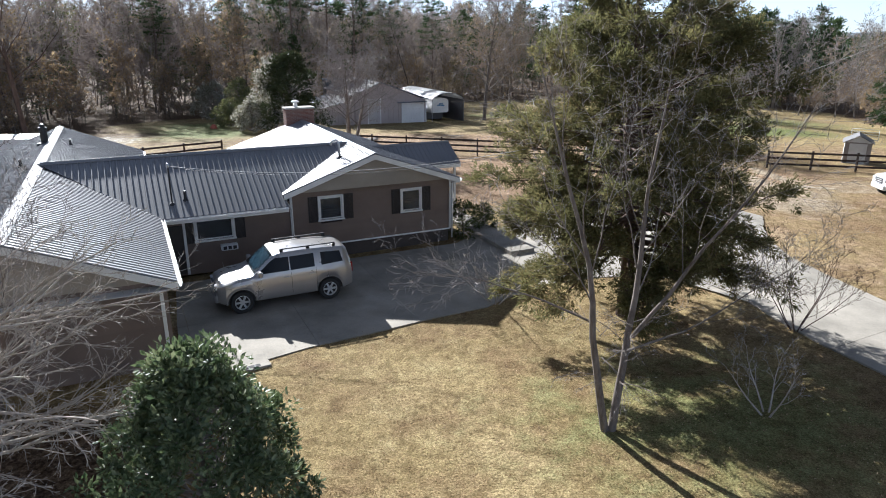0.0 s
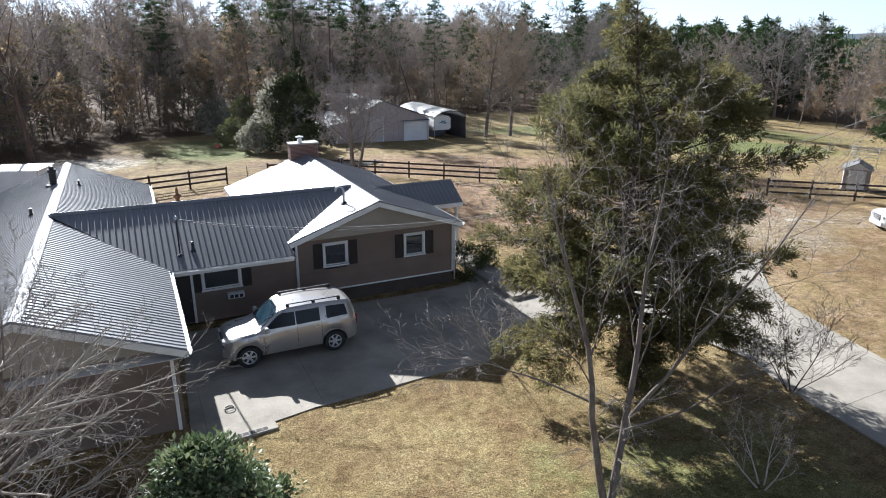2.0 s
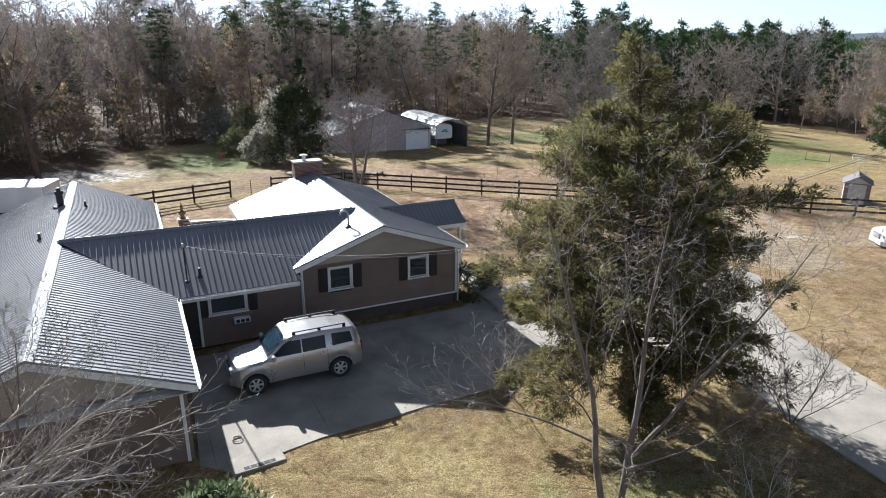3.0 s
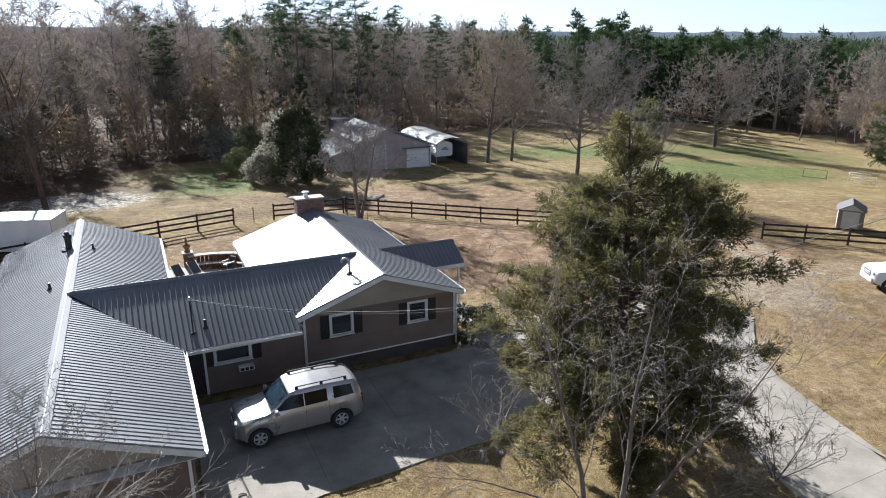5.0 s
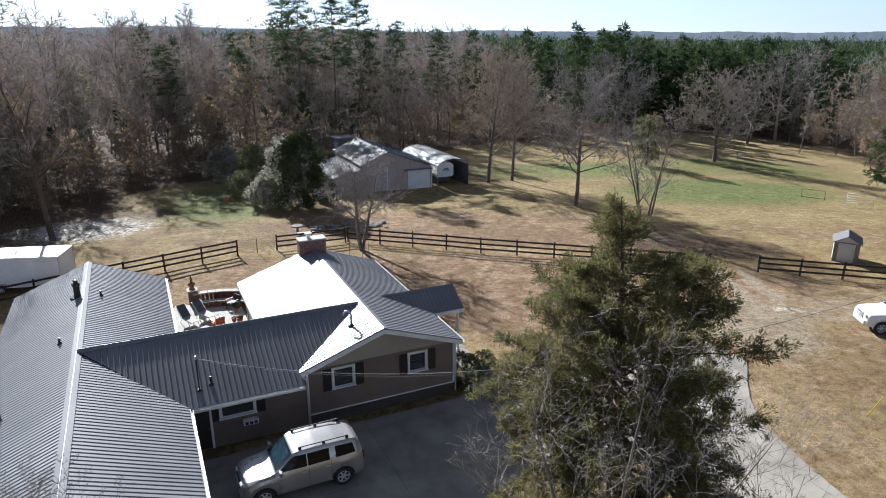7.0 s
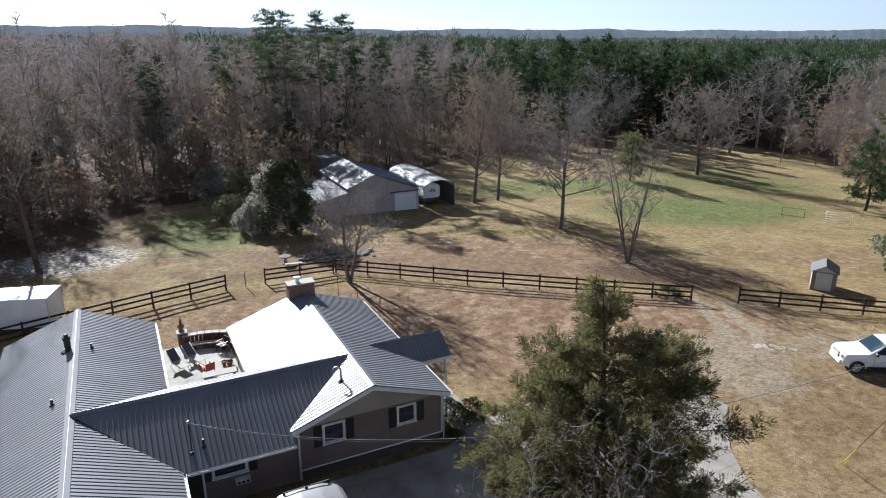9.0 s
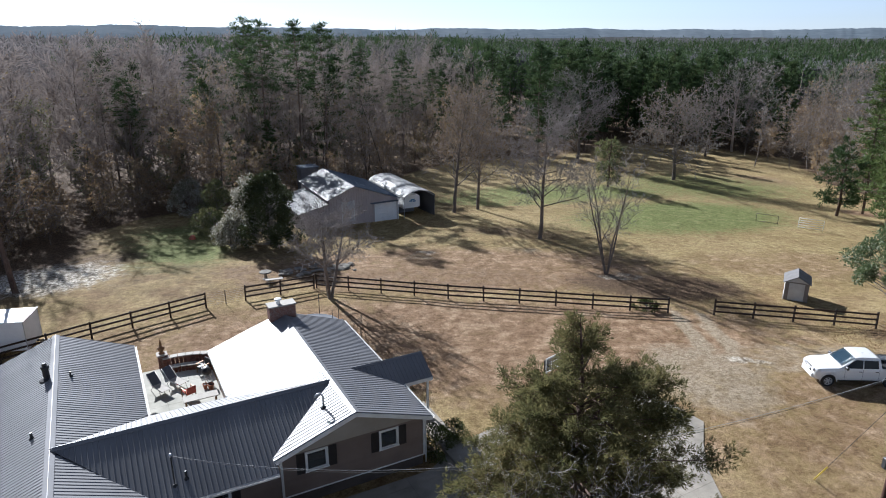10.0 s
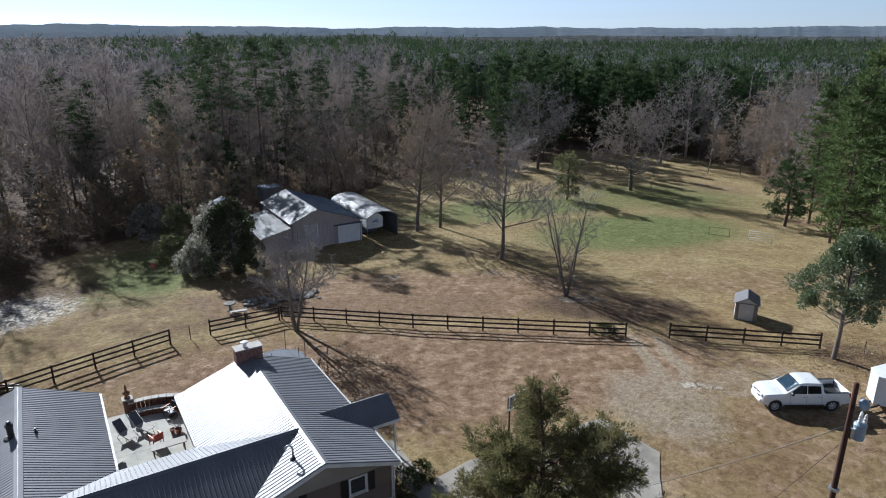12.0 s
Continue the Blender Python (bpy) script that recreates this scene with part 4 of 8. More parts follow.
# porch post, floor, step
part("porch_floor", box(UX + 0.05, 15.3, 30.1, 33.1, -0.1, 0.45, 0.02), M["concrete"], house, "concrete porch floor")
for v in (30.35, 32.9):
    post = empty("porch_post")
    post.parent = house
    part("shaft", box(15.0, 15.12, v - 0.06, v + 0.06, 0.45, ZPE - 0.15, 0.01), M["trim"], post)
    part("base", box(14.96, 15.16, v - 0.1, v + 0.1, 0.45, 0.62, 0.015), M["trim"], post)
board("porch_beam", (15.06, 30.2, ZPE - 0.02), (15.06, 33.0, ZPE - 0.02), 0.12, 0.2, M["trim"])
part("porch_gable", box(15.2, 15.24, 30.4, 32.8, ZPE, ZPE + 0.25), M["shingle_siding"], house)
part("porch_door", box(UX - 0.1, UX - 0.05, 30.95, 31.85, ZB, 2.75, 0.01), M["trim"], house)
# dark boxes added in place of rooms, so that light does not leak
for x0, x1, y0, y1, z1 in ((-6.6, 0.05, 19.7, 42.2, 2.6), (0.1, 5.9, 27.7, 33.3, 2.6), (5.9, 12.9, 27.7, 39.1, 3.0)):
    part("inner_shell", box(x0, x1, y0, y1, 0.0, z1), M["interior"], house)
# walk of pale slabs along the east side
walk_way = empty("pavement", HOUSE, "concrete walk along the house", "pavement", kind="structure")
for i in range(7):
    part("slab", box(14.5, 15.7, 23.6 + i * 1.22, 24.8 + i * 1.22 - 0.02, 0.0, 0.33, 0.01), M["concrete"], walk_way)


def brick_block(root, x0, x1, y0, y1, z0, z1, m=None):
    """Bricks laid in running bond round a mortar core, each a part of its own."""
    L, H, D, J = 0.215, 0.065, 0.1, 0.011
    part("mortar", box(x0 + 0.008, x1 - 0.008, y0 + 0.008, y1 - 0.008, z0, z1), M["mortar"], root)
    meshes = {}

    def lay(sx, sy, px, py, pz):
        key = (round(sx, 3), round(sy, 3))
        if key not in meshes:
            bm = box(-sx / 2, sx / 2, -sy / 2, sy / 2, 0, H, 0.004)
            me = bpy.data.meshes.new("brick")
            bm.to_mesh(me)
            bm.free()
            meshes[key] = me
        ob = put("brick", meshes[key], M["brick"], root)
        ob.location = (px, py, pz)

    z, odd = z0, 0
    while z < z1 - 0.03:
        for yy in (y0 + D / 2, y1 - D / 2):
            x = x0 - (L / 2 if odd else 0)
            while x < x1 - 0.02:
                p, q = max(x, x0), min(x + L, x1)
                if q - p > 0.04:
                    lay(q - p - J, D, (p + q) / 2, yy, z)
                x += L
        for xx in (x0 + D / 2, x1 - D / 2):
            y = y0 + D + (0 if odd else 0.0)
            while y < y1 - D - 0.02:
                q = min(y + L, y1 - D)
                if q - y > 0.04:
                    lay(D, q - y - J, xx, (y + q) / 2, z)
                y += L
        z += H + J
        odd = 1 - odd


chimney = empty("chimney", HOUSE, "brick chimney with pale stone cap and white flue pot", "chimney")
brick_block(chimney, 8.5, 10.15, 39.05, 39.85, 3.6, 5.22)
part("cap", box(8.45, 10.2, 39.0, 39.9, 5.22, 5.29, 0.015), M["stone_cap"], chimney, "pale cast stone cap")
part("flue", lathe([(0.13, 5.29), (0.13, 5.46), (0.1, 5.48), (0.1, 5.56), (0.24, 5.58), (0.22, 5.64), (0.06, 5.68)], 14, pose(9.15, 39.4, 0)), M["white_plastic"], chimney, "white flue pot with cowl")


def roof_z_garage(u):
    return ZR - abs(u - UR) * (ZR - ZE) / (UE - UR)


def vent(name, u, v, z, r, h, label, cap=False):
    t = empty(name, HOUSE @ pose(u, v, z), label, "vent")
    part("boot", lathe([(r * 2.4, -0.12), (r * 2.2, 0.03), (r * 1.2, 0.1), (r * 1.1, 0.14)], 12), M["black_metal"], t)
    part("pipe", lathe([(r, -0.1), (r, h), (r * 0.85, h + 0.004)], 12), M["black_metal"], t)
    if cap:
        part("cowl", lathe([(r * 0.6, h - 0.02), (r * 1.25, h + 0.02), (r * 1.25, h + 0.16), (r * 0.7, h + 0.2), (r * 0.7, h + 0.3), (r * 0.3, h + 0.33)], 12), M["black_metal"], t)


vent("stove_flue", -3.62, 37.5, roof_z_garage(-3.62), 0.16, 0.62, "black stove flue with cowl on the metal roof", True)
vent("vent_pipe", -2.55, 37.6, roof_z_garage(-2.55), 0.05, 0.3, "short black vent pipe on the metal roof")
vent("vent_pipe", -4.1, 32.0, roof_z_garage(-4.1), 0.06, 0.34, "short black vent pipe on the metal roof")
vent("vent_pipe", -5.9, 27.2, roof_z_garage(-5.9), 0.06, 0.34, "short black vent pipe on the metal roof")
mid_z = lambda v: ZM - abs(v - VM) * (ZM - ZME) / (VM - VMF)
vent("vent_pipe", 1.75, 27.1, mid_z(27.1), 0.05, 0.4, "short black vent pipe with dark boot")
mast = empty("service_mast", HOUSE @ pose(1.25, 26.95, mid_z(26.95)), "thin grey service mast on the middle roof", "mast")
part("boot", lathe([(0.14, -0.06), (0.12, 0.03), (0.05, 0.08)], 10), M["black_metal"], mast)
part("pipe", lathe([(0.03, -0.1), (0.03, 1.45), (0.022, 1.47)], 8), M["black_metal"], mast)
part("weatherhead", lathe([(0.035, 1.44), (0.07, 1.48), (0.07, 1.56), (0.03, 1.62)], 10), M["galv"], mast, "grey weatherhead")
goose = empty("gooseneck_vent", HOUSE @ pose(8.35, 28.2, ZG - 1.05 * 0.3433 + 0.03), "grey gooseneck roof vent", "vent")
part("boot", lathe([(0.17, -0.08), (0.15, 0.03), (0.07, 0.09)], 10), M["black_metal"], goose)
wire("neck", [(0, 0, 0), (0, 0, 0.55), (-0.03, 0.02, 0.68), (-0.12, 0.06, 0.76), (-0.24, 0.1, 0.75), (-0.32, 0.13, 0.66), (-0.34, 0.14, 0.55)], 0.052, M["galv"], goose, 8)

# ---- trees ----


def unit(v):
    return v / (np.linalg.norm(v) + 1e-9)


def norm3(x, y, z):
    k = 1.0 / (math.sqrt(x * x + y * y + z * z) + 1e-9)
    return x * k, y * k, z * k


def sides_of(ax, ay, az):
    """Two directions square to one another and to an axis."""
    if abs(az) < 0.9:
        e1 = norm3(ay * 0.93 - az * 0.2, az * 0.31 - ax * 0.93, ax * 0.2 - ay * 0.31)
    else:
        e1 = norm3(-az * 0.1, az, ax * 0.1 - ay)
    return e1, (ay * e1[2] - az * e1[1], az * e1[0] - ax * e1[2], ax * e1[1] - ay * e1[0])


def grow(rng, start, way, length, radius, depth, spec, out, blades):
    """Adds one branch to out, as (points, radii, depth), with all that it bears; the last twigs go to blades, many at a time."""
    segs = spec["segs"][depth]
    w, lift, L = spec["wander"][depth], spec["lift"][depth], length / segs
    x, y, z = start
    dx, dy, dz = norm3(*way)
    jit = rng.normal(0, w, (segs, 3)).tolist()
    pts = [(x, y, z)]
    for jx, jy, jz in jit:
        dx, dy, dz = norm3(dx + jx, dy + jy, dz + jz + lift)
        x, y, z = x + dx * L, y + dy * L, z + dz * L
        pts.append((x, y, z))
    taper = spec["taper"][depth]
    P = np.array(pts)
    out.append((P, radius * (1 - np.linspace(0, 1, segs + 1) * taper), depth))
    if depth >= len(spec["kids"]):
        return
    n = int(spec["kids"][depth] * rng.uniform(0.8, 1.2) + 0.5)
    first, ratio, thin = spec["first"][depth], spec["ratio"][depth], spec["thin"][depth]
    if depth == len(spec["kids"]) - 1:
        s = first + (1 - first) * rng.uniform(0, 1, n)
        k = np.minimum((s * segs).astype(int), segs - 1)
        axis = P[k + 1] - P[k]
        q = P[k] + axis * (s * segs - k)[:, None]
        axis /= np.linalg.norm(axis, axis=1)[:, None] + 1e-9
        r = rng.normal(0, 1, (n, 3))
        r -= axis * (r * axis).sum(1)[:, None]
        r /= np.linalg.norm(r, axis=1)[:, None] + 1e-9
        ang = np.radians(spec["angle"][depth] * rng.uniform(0.6, 1.3, n))[:, None]
        d = axis * np.cos(ang) + r * np.sin(ang)
        d[:, 2] += spec["lift"][depth + 1]
        e = q + d * (length * ratio * rng.uniform(0.55, 1.25, n) * (1 - 0.4 * s))[:, None]
        blades.append((q, e, np.maximum(radius * (1 - s * taper) * thin, spec["least"])))
        return
    turn = rng.uniform(0, 6.28)
    for i in range(n):
        s = first + (1 - first) * ((i + rng.uniform(0.1, 0.9)) / n)
        k = min(int(s * segs), segs - 1)
        f = s * segs - k
        a, b = pts[k], pts[k + 1]
        ax, ay, az = norm3(b[0] - a[0], b[1] - a[1], b[2] - a[2])
        turn += 2.4 + rng.uniform(-0.6, 0.6)
        e1, e2 = sides_of(ax, ay, az)
        ang = radians(spec["angle"][depth] * rng.uniform(0.75, 1.25))
        c, sn = math.cos(ang), math.sin(ang)
        ct, st = math.cos(turn) * sn, math.sin(turn) * sn
        shape = spec["shape"](s) if depth == 0 and "shape" in spec else 1 - 0.45 * s
        r = max(radius * (1 - s * taper) * thin, spec["least"])
        grow(rng, tuple(a[j] + (b[j] - a[j]) * f for j in range(3)), (ax * c + e1[0] * ct + e2[0] * st, ay * c + e1[1] * ct + e2[1] * st, az * c + e1[2] * ct + e2[2] * st),
             length * ratio * shape * rng.uniform(0.75, 1.2), r, depth + 1, spec, out, blades)


def tubes(branches, sides):
    """Branches as tapered tubes, with so many sides by depth. Returns places and triangles."""
    V, F, base = [], [], 0
    for pts, radii, depth in branches:
        n = sides[min(depth, len(sides) - 1)]
        k = len(pts)
        t = np.empty_like(pts)
        t[1:-1], t[0], t[-1] = pts[2:] - pts[:-2], pts[1] - pts[0], pts[-1] - pts[-2]
        ref = np.array([0.0, 0.12, 1.0]) if abs(t[0][2]) < 0.85 * math.sqrt((t[0] ** 2).sum()) else np.array([1.0, 0.1, 0.0])
        e1 = np.stack([t[:, 1] * ref[2] - t[:, 2] * ref[1], t[:, 2] * ref[0] - t[:, 0] * ref[2], t[:, 0] * ref[1] - t[:, 1] * ref[0]], 1)
        e1 /= np.sqrt((e1 ** 2).sum(1))[:, None] + 1e-9
        e2 = np.stack([t[:, 1] * e1[:, 2] - t[:, 2] * e1[:, 1], t[:, 2] * e1[:, 0] - t[:, 0] * e1[:, 2], t[:, 0] * e1[:, 1] - t[:, 1] * e1[:, 0]], 1)
        e2 /= np.sqrt((e2 ** 2).sum(1))[:, None] + 1e-9
        ph = np.arange(n) * 2 * math.pi / n
        V.append((pts[:, None, :] + radii[:, None, None] * (e1[:, None, :] * np.cos(ph)[None, :, None] + e2[:, None, :] * np.sin(ph)[None, :, None])).reshape(-1, 3))
        i = np.arange(k - 1)[:, None] * n + np.arange(n)[None, :]
        j = np.arange(k - 1)[:, None] * n + (np.arange(n)[None, :] + 1) % n
        F.append(np.concatenate([np.stack([i, j, j + n], -1).reshape(-1, 3), np.stack([i, j + n, i + n], -1).reshape(-1, 3)]) + base)
        base += k * n
    return np.concatenate(V), np.concatenate(F)


def blade_mesh(rng, blades, fold=True):
    """The last twigs as thin tapering blades, folded or flat."""
    q, e, w = (np.concatenate([b[i] for b in blades]) for i in range(3))
    n = len(q)
    d = e - q
    r = np.cross(d, rng.normal(0, 1, (n, 3)))
    r *= (w / (np.linalg.norm(r, axis=1) + 1e-9))[:, None]
    i = np.arange(n)[:, None]
    if not fold:
        return np.stack([q - r, q + r, e], 1).reshape(-1, 3), i * 3 + [0, 1, 2]
    u = np.cross(d, r)
    u *= (w / (np.linalg.norm(u, axis=1) + 1e-9))[:, None]
    m = q + d * 0.5 + r * 0.3
    return np.stack([q - r, q + r, m + u, e], 1).reshape(-1, 3), np.concatenate([i * 4 + [0, 1, 2], i * 4 + [1, 3, 2]])


def join(*pieces):
    V, F, base = [], [], 0
    for v, f in pieces:
        V.append(v)
        F.append(f + base)
        base += len(v)
    return np.concatenate(V), np.concatenate(F)


def leaves(rng, at, size, stretch=1.6, droop=None, way=None, bend=0.25):
    """A folded four-cornered leaf at every place. way: the direction that each one points in, if any."""
    n = len(at)
    d = rng.normal(0, 1, (n, 3)) if way is None else way + rng.normal(0, 0.45, (n, 3))
    if droop is not None:
        d[:, 2] += droop
    d /= np.linalg.norm(d, axis=1)[:, None] + 1e-9
    s = np.cross(d, rng.normal(0, 1, (n, 3)))
    s /= np.linalg.norm(s, axis=1)[:, None] + 1e-9
    up = np.cross(d, s)
    L = size * rng.uniform(0.6, 1.3, (n, 1))
    W = L / stretch / 2
    a, b = at, at + d * L
    m = at + d * L * 0.5
    v = np.stack([a, m + s * W + up * W * bend, b, m - s * W + up * W * bend], 1).reshape(-1, 3)
    i = np.arange(n)[:, None] * 4
    f = np.concatenate([i + [0, 1, 2], i + [0, 2, 3]])
    return v, f


def along(rng, blades, per_metre):
    """Places strewn along the last twigs."""
    q, e, w = (np.concatenate([b[i] for b in blades]) for i in range(3))
    length = np.linalg.norm(e - q, axis=1)
    n = rng.poisson(length * per_metre)
    k = np.repeat(np.arange(len(q)), n)
    return q[k] + (e[k] - q[k]) * rng.uniform(0.2, 1, (len(k), 1))


def split(branches, depth):
    return [b for b in branches if b[2] < depth], [b for b in branches if b[2] >= depth]


def tree_thing(name, x, y, label, category="tree", group="", sink=0.08):
    return empty(name, pose(x, y, ground_z(x, y) - sink), label, category, group)


def wood_parts(t, branches, sides, cut, bark, twig, blades=(), rng=None):
    big, small = split(branches, cut)
    put("trunk", mesh_np("trunk", *tubes(big, sides), True), bark, t)
    pieces = [tubes(small, sides)] if small else []
    if blades:
        pieces.append(blade_mesh(rng, blades))
    if pieces:
        tagged(put("twig", mesh_np("twig", *join(*pieces)), twig, t), kind="stuff")


BARE = dict(segs=[7, 5, 4, 3, 2], wander=[0.05, 0.12, 0.16, 0.2, 0.2], lift=[0.02, 0.07, 0.06, 0.05, 0.03], taper=[0.85, 0.85, 0.85, 0.8, 0.8], kids=[15, 9, 8, 7], first=[0.3, 0.2, 0.15, 0.1],
            angle=[58, 46, 44, 42], ratio=[0.5, 0.45, 0.42, 0.42], thin=[0.42, 0.5, 0.5, 0.55], least=0.006, shape=lambda s: 1.15 - 0.75 * s)


def spec_of(**change):
    s = dict(BARE)
    s.update(change)
    return s


# -- cedars: limbs in a spiral, side boughs, and feathery plumes of short sprays --
def cedar(x, y, height, profile, seed, limbs, plumes, blades, label, low=0.2, tones="cedar_leaf", arms=(), tilt=0.0, fine=1.0):
    """profile: (heights, reach) in parts of the height and metres. arms: (height, turn, reach) of limbs that stand out of the crown."""
    rng = np.random.default_rng(seed)
    t = tree_thing("cedar_tree", x, y, label)
    axis = lambda h: np.array([tilt * h + 0.07 * math.sin(h * 10), 0.07 * math.cos(h * 14), h * height])
    trunk = [(np.array([axis(i / 14 * 0.995) for i in range(15)]), np.linspace(height * 0.021, 0.018, 15), 0)]
    wood, at, way = [], [], []
    for i in range(limbs + len(arms)):
        out = i >= limbs
        h = arms[i - limbs][0] if out else low + (0.985 - low) * (i / limbs) ** 1.3
        a = arms[i - limbs][1] if out else i * 2.4 + rng.uniform(-0.5, 0.5)
        rise = 0.02 if out else rng.uniform(-0.16, 0.2) + 0.75 * max(0.0, h - 0.35) - 1.15 * max(0.0, 0.38 - h)
        reach = arms[i - limbs][2] if out else float(np.interp(h + rise * 0.5 * np.interp(h, *profile) / height, *profile)) * rng.choice([0.5, 0.75, 0.92, 1.0, 1.12]) * rng.uniform(0.9, 1.05)
        if h > 0.78 and not out and rng.uniform() < 0.62:
            continue
        k, p, d = 7, axis(h), np.array([math.cos(a), math.sin(a), rise])
        pts = []
        for s in range(k + 1):
            pts.append(p.copy())
            d = unit(d + rng.normal(0, 0.09, 3) + np.array([0, 0, 0.04 if s < 4 else -0.04]))
            p = p + d * reach / k
        pts = np.array(pts)
        wood.append((pts, np.linspace(0.0055 * height * (1.2 - h) + 0.008, 0.007, k + 1), 1))
        n = int(plumes * (0.08 + reach / 2.75) * rng.uniform(0.75, 1.25)) + 2
        for j in range(n):
            f = min(0.995, (0.3 if reach > 1.5 else 0.1) + 0.72 * rng.uniform(0, 1) ** 0.8)
            m = min(int(f * k), k - 1)
            q = pts[m] + (pts[m + 1] - pts[m]) * (f * k - m)
            ahead = unit(pts[m + 1] - pts[m])
            aside = np.array([-ahead[1], ahead[0], 0.0]) * rng.choice([-1, 1])
            w = unit(ahead * rng.uniform(0.3, 1.1) + aside * rng.uniform(0.1, 1.0) + np.array([0, 0, rng.uniform(-0.3, 0.55)]))
            ln = rng.uniform(0.3, 0.85) * (0.5 + 0.16 * reach) * (1.15 - 0.45 * f)
            tip = q + w * ln + np.array([0, 0, rng.uniform(-0.14, 0.06)])
            wood.append((np.array([q, (q + tip) / 2 + rng.normal(0, 0.04, 3), tip]), np.array([0.011, 0.008, 0.004]), 2))
            for b in range(3):
                g = (0.35, 0.7, 1.0)[b]
                base = q + (tip - q) * g + rng.normal(0, 0.05, 3)
                v = unit(w + rng.normal(0, 0.55, 3) + np.array([0, 0, rng.uniform(-0.25, 0.35)]))
                L = rng.uniform(0.2, 0.42) * fine ** 0.5
                c = int(blades * rng.uniform(0.6, 1.4))
                u = rng.uniform(0, 1, c)[:, None]
                off = rng.normal(0, 1, (c, 3)) * (0.075 * (1.1 - u) + 0.02)
                at.append(base + v * L * u + off)
                way.append(np.repeat(v[None], c, 0) + off * 5)
    wood_parts(t, trunk + wood, [10, 5, 3], 2, M["bark_cedar"], M["bark_cedar"])
    at, way = np.concatenate(at), np.concatenate(way)
    way = way + rng.normal(0, 0.3, way.shape)
    way /= np.linalg.norm(way, axis=1)[:, None]
    v, f = blade_mesh(rng, [(at, at + way * rng.uniform(0.08, 0.17, (len(at), 1)) * fine, np.full(len(at), 0.0195 * fine))], False)
    tagged(put("foliage", mesh_np("foliage", v, f), M[tones], t, "feathery olive-green sprays"), kind="stuff")
    return t


CEDAR_SHAPE = ([0.08, 0.2, 0.35, 0.5, 0.66, 0.75, 0.84, 0.9, 0.95, 1.0], [3.7, 4.4, 4.4, 4.0, 3.4, 2.7, 1.75, 1.0, 0.45, 0.15])
cedar(6.2, 21.0, 12.3, CEDAR_SHAPE, 11, 190, 14, 30, "large red cedar with olive feathery crown beside the drive", 0.19, arms=((0.575, -0.42, 5.0), (0.26, -0.25, 4.8)), tilt=-0.55)


# -- bare ornamental trees and shrubs --
def bare_tree(name, x, y, height, seed, spec, label, stems=1, spread=12, radius=None, bark="bark_grey", twig="twig", sides=(8, 5, 4, 3), cut=2, dry=0.0, group="", lean=None, category="tree"):
    rng = np.random.default_rng(seed)
    t = tree_thing(name, x, y, label, category, group)
    out, blades = [], []
    for i in range(stems):
        a = i * 2 * math.pi / max(stems, 1) + rng.uniform(0, 0.8)
        tilt = radians(spread if stems > 1 else 2)
        way = lean[i] if lean else (math.cos(a) * math.sin(tilt), math.sin(a) * math.sin(tilt), math.cos(tilt))
        grow(rng, (math.cos(a) * 0.08 * (stems > 1), math.sin(a) * 0.08 * (stems > 1), 0), way, height * rng.uniform(0.85, 1.0), radius or height * 0.016, 0, spec, out, blades)
    wood_parts(t, out, list(sides), cut, M[bark], M[twig], blades, rng)
    if dry:
        v, f = leaves(rng, along(rng, blades, dry), 0.13, 1.5, -0.5)
        tagged(put("foliage", mesh_np("foliage", v, f), M["dry_leaf"], t, "dry tan leaves still hanging"), kind="stuff")
    return t


MYRTLE = spec_of(segs=[9, 6, 4, 3, 2], kids=[9, 7, 7, 7], first=[0.34, 0.25, 0.2, 0.1], angle=[34, 40, 44, 44], ratio=[0.5, 0.5, 0.48, 0.5], wander=[0.11, 0.15, 0.18, 0.2, 0.2], lift=[0.08, 0.07, 0.05, 0.02, 0.0], thin=[0.46, 0.5, 0.5, 0.6], shape=lambda s: 1.2 - 0.55 * s, least=0.006)


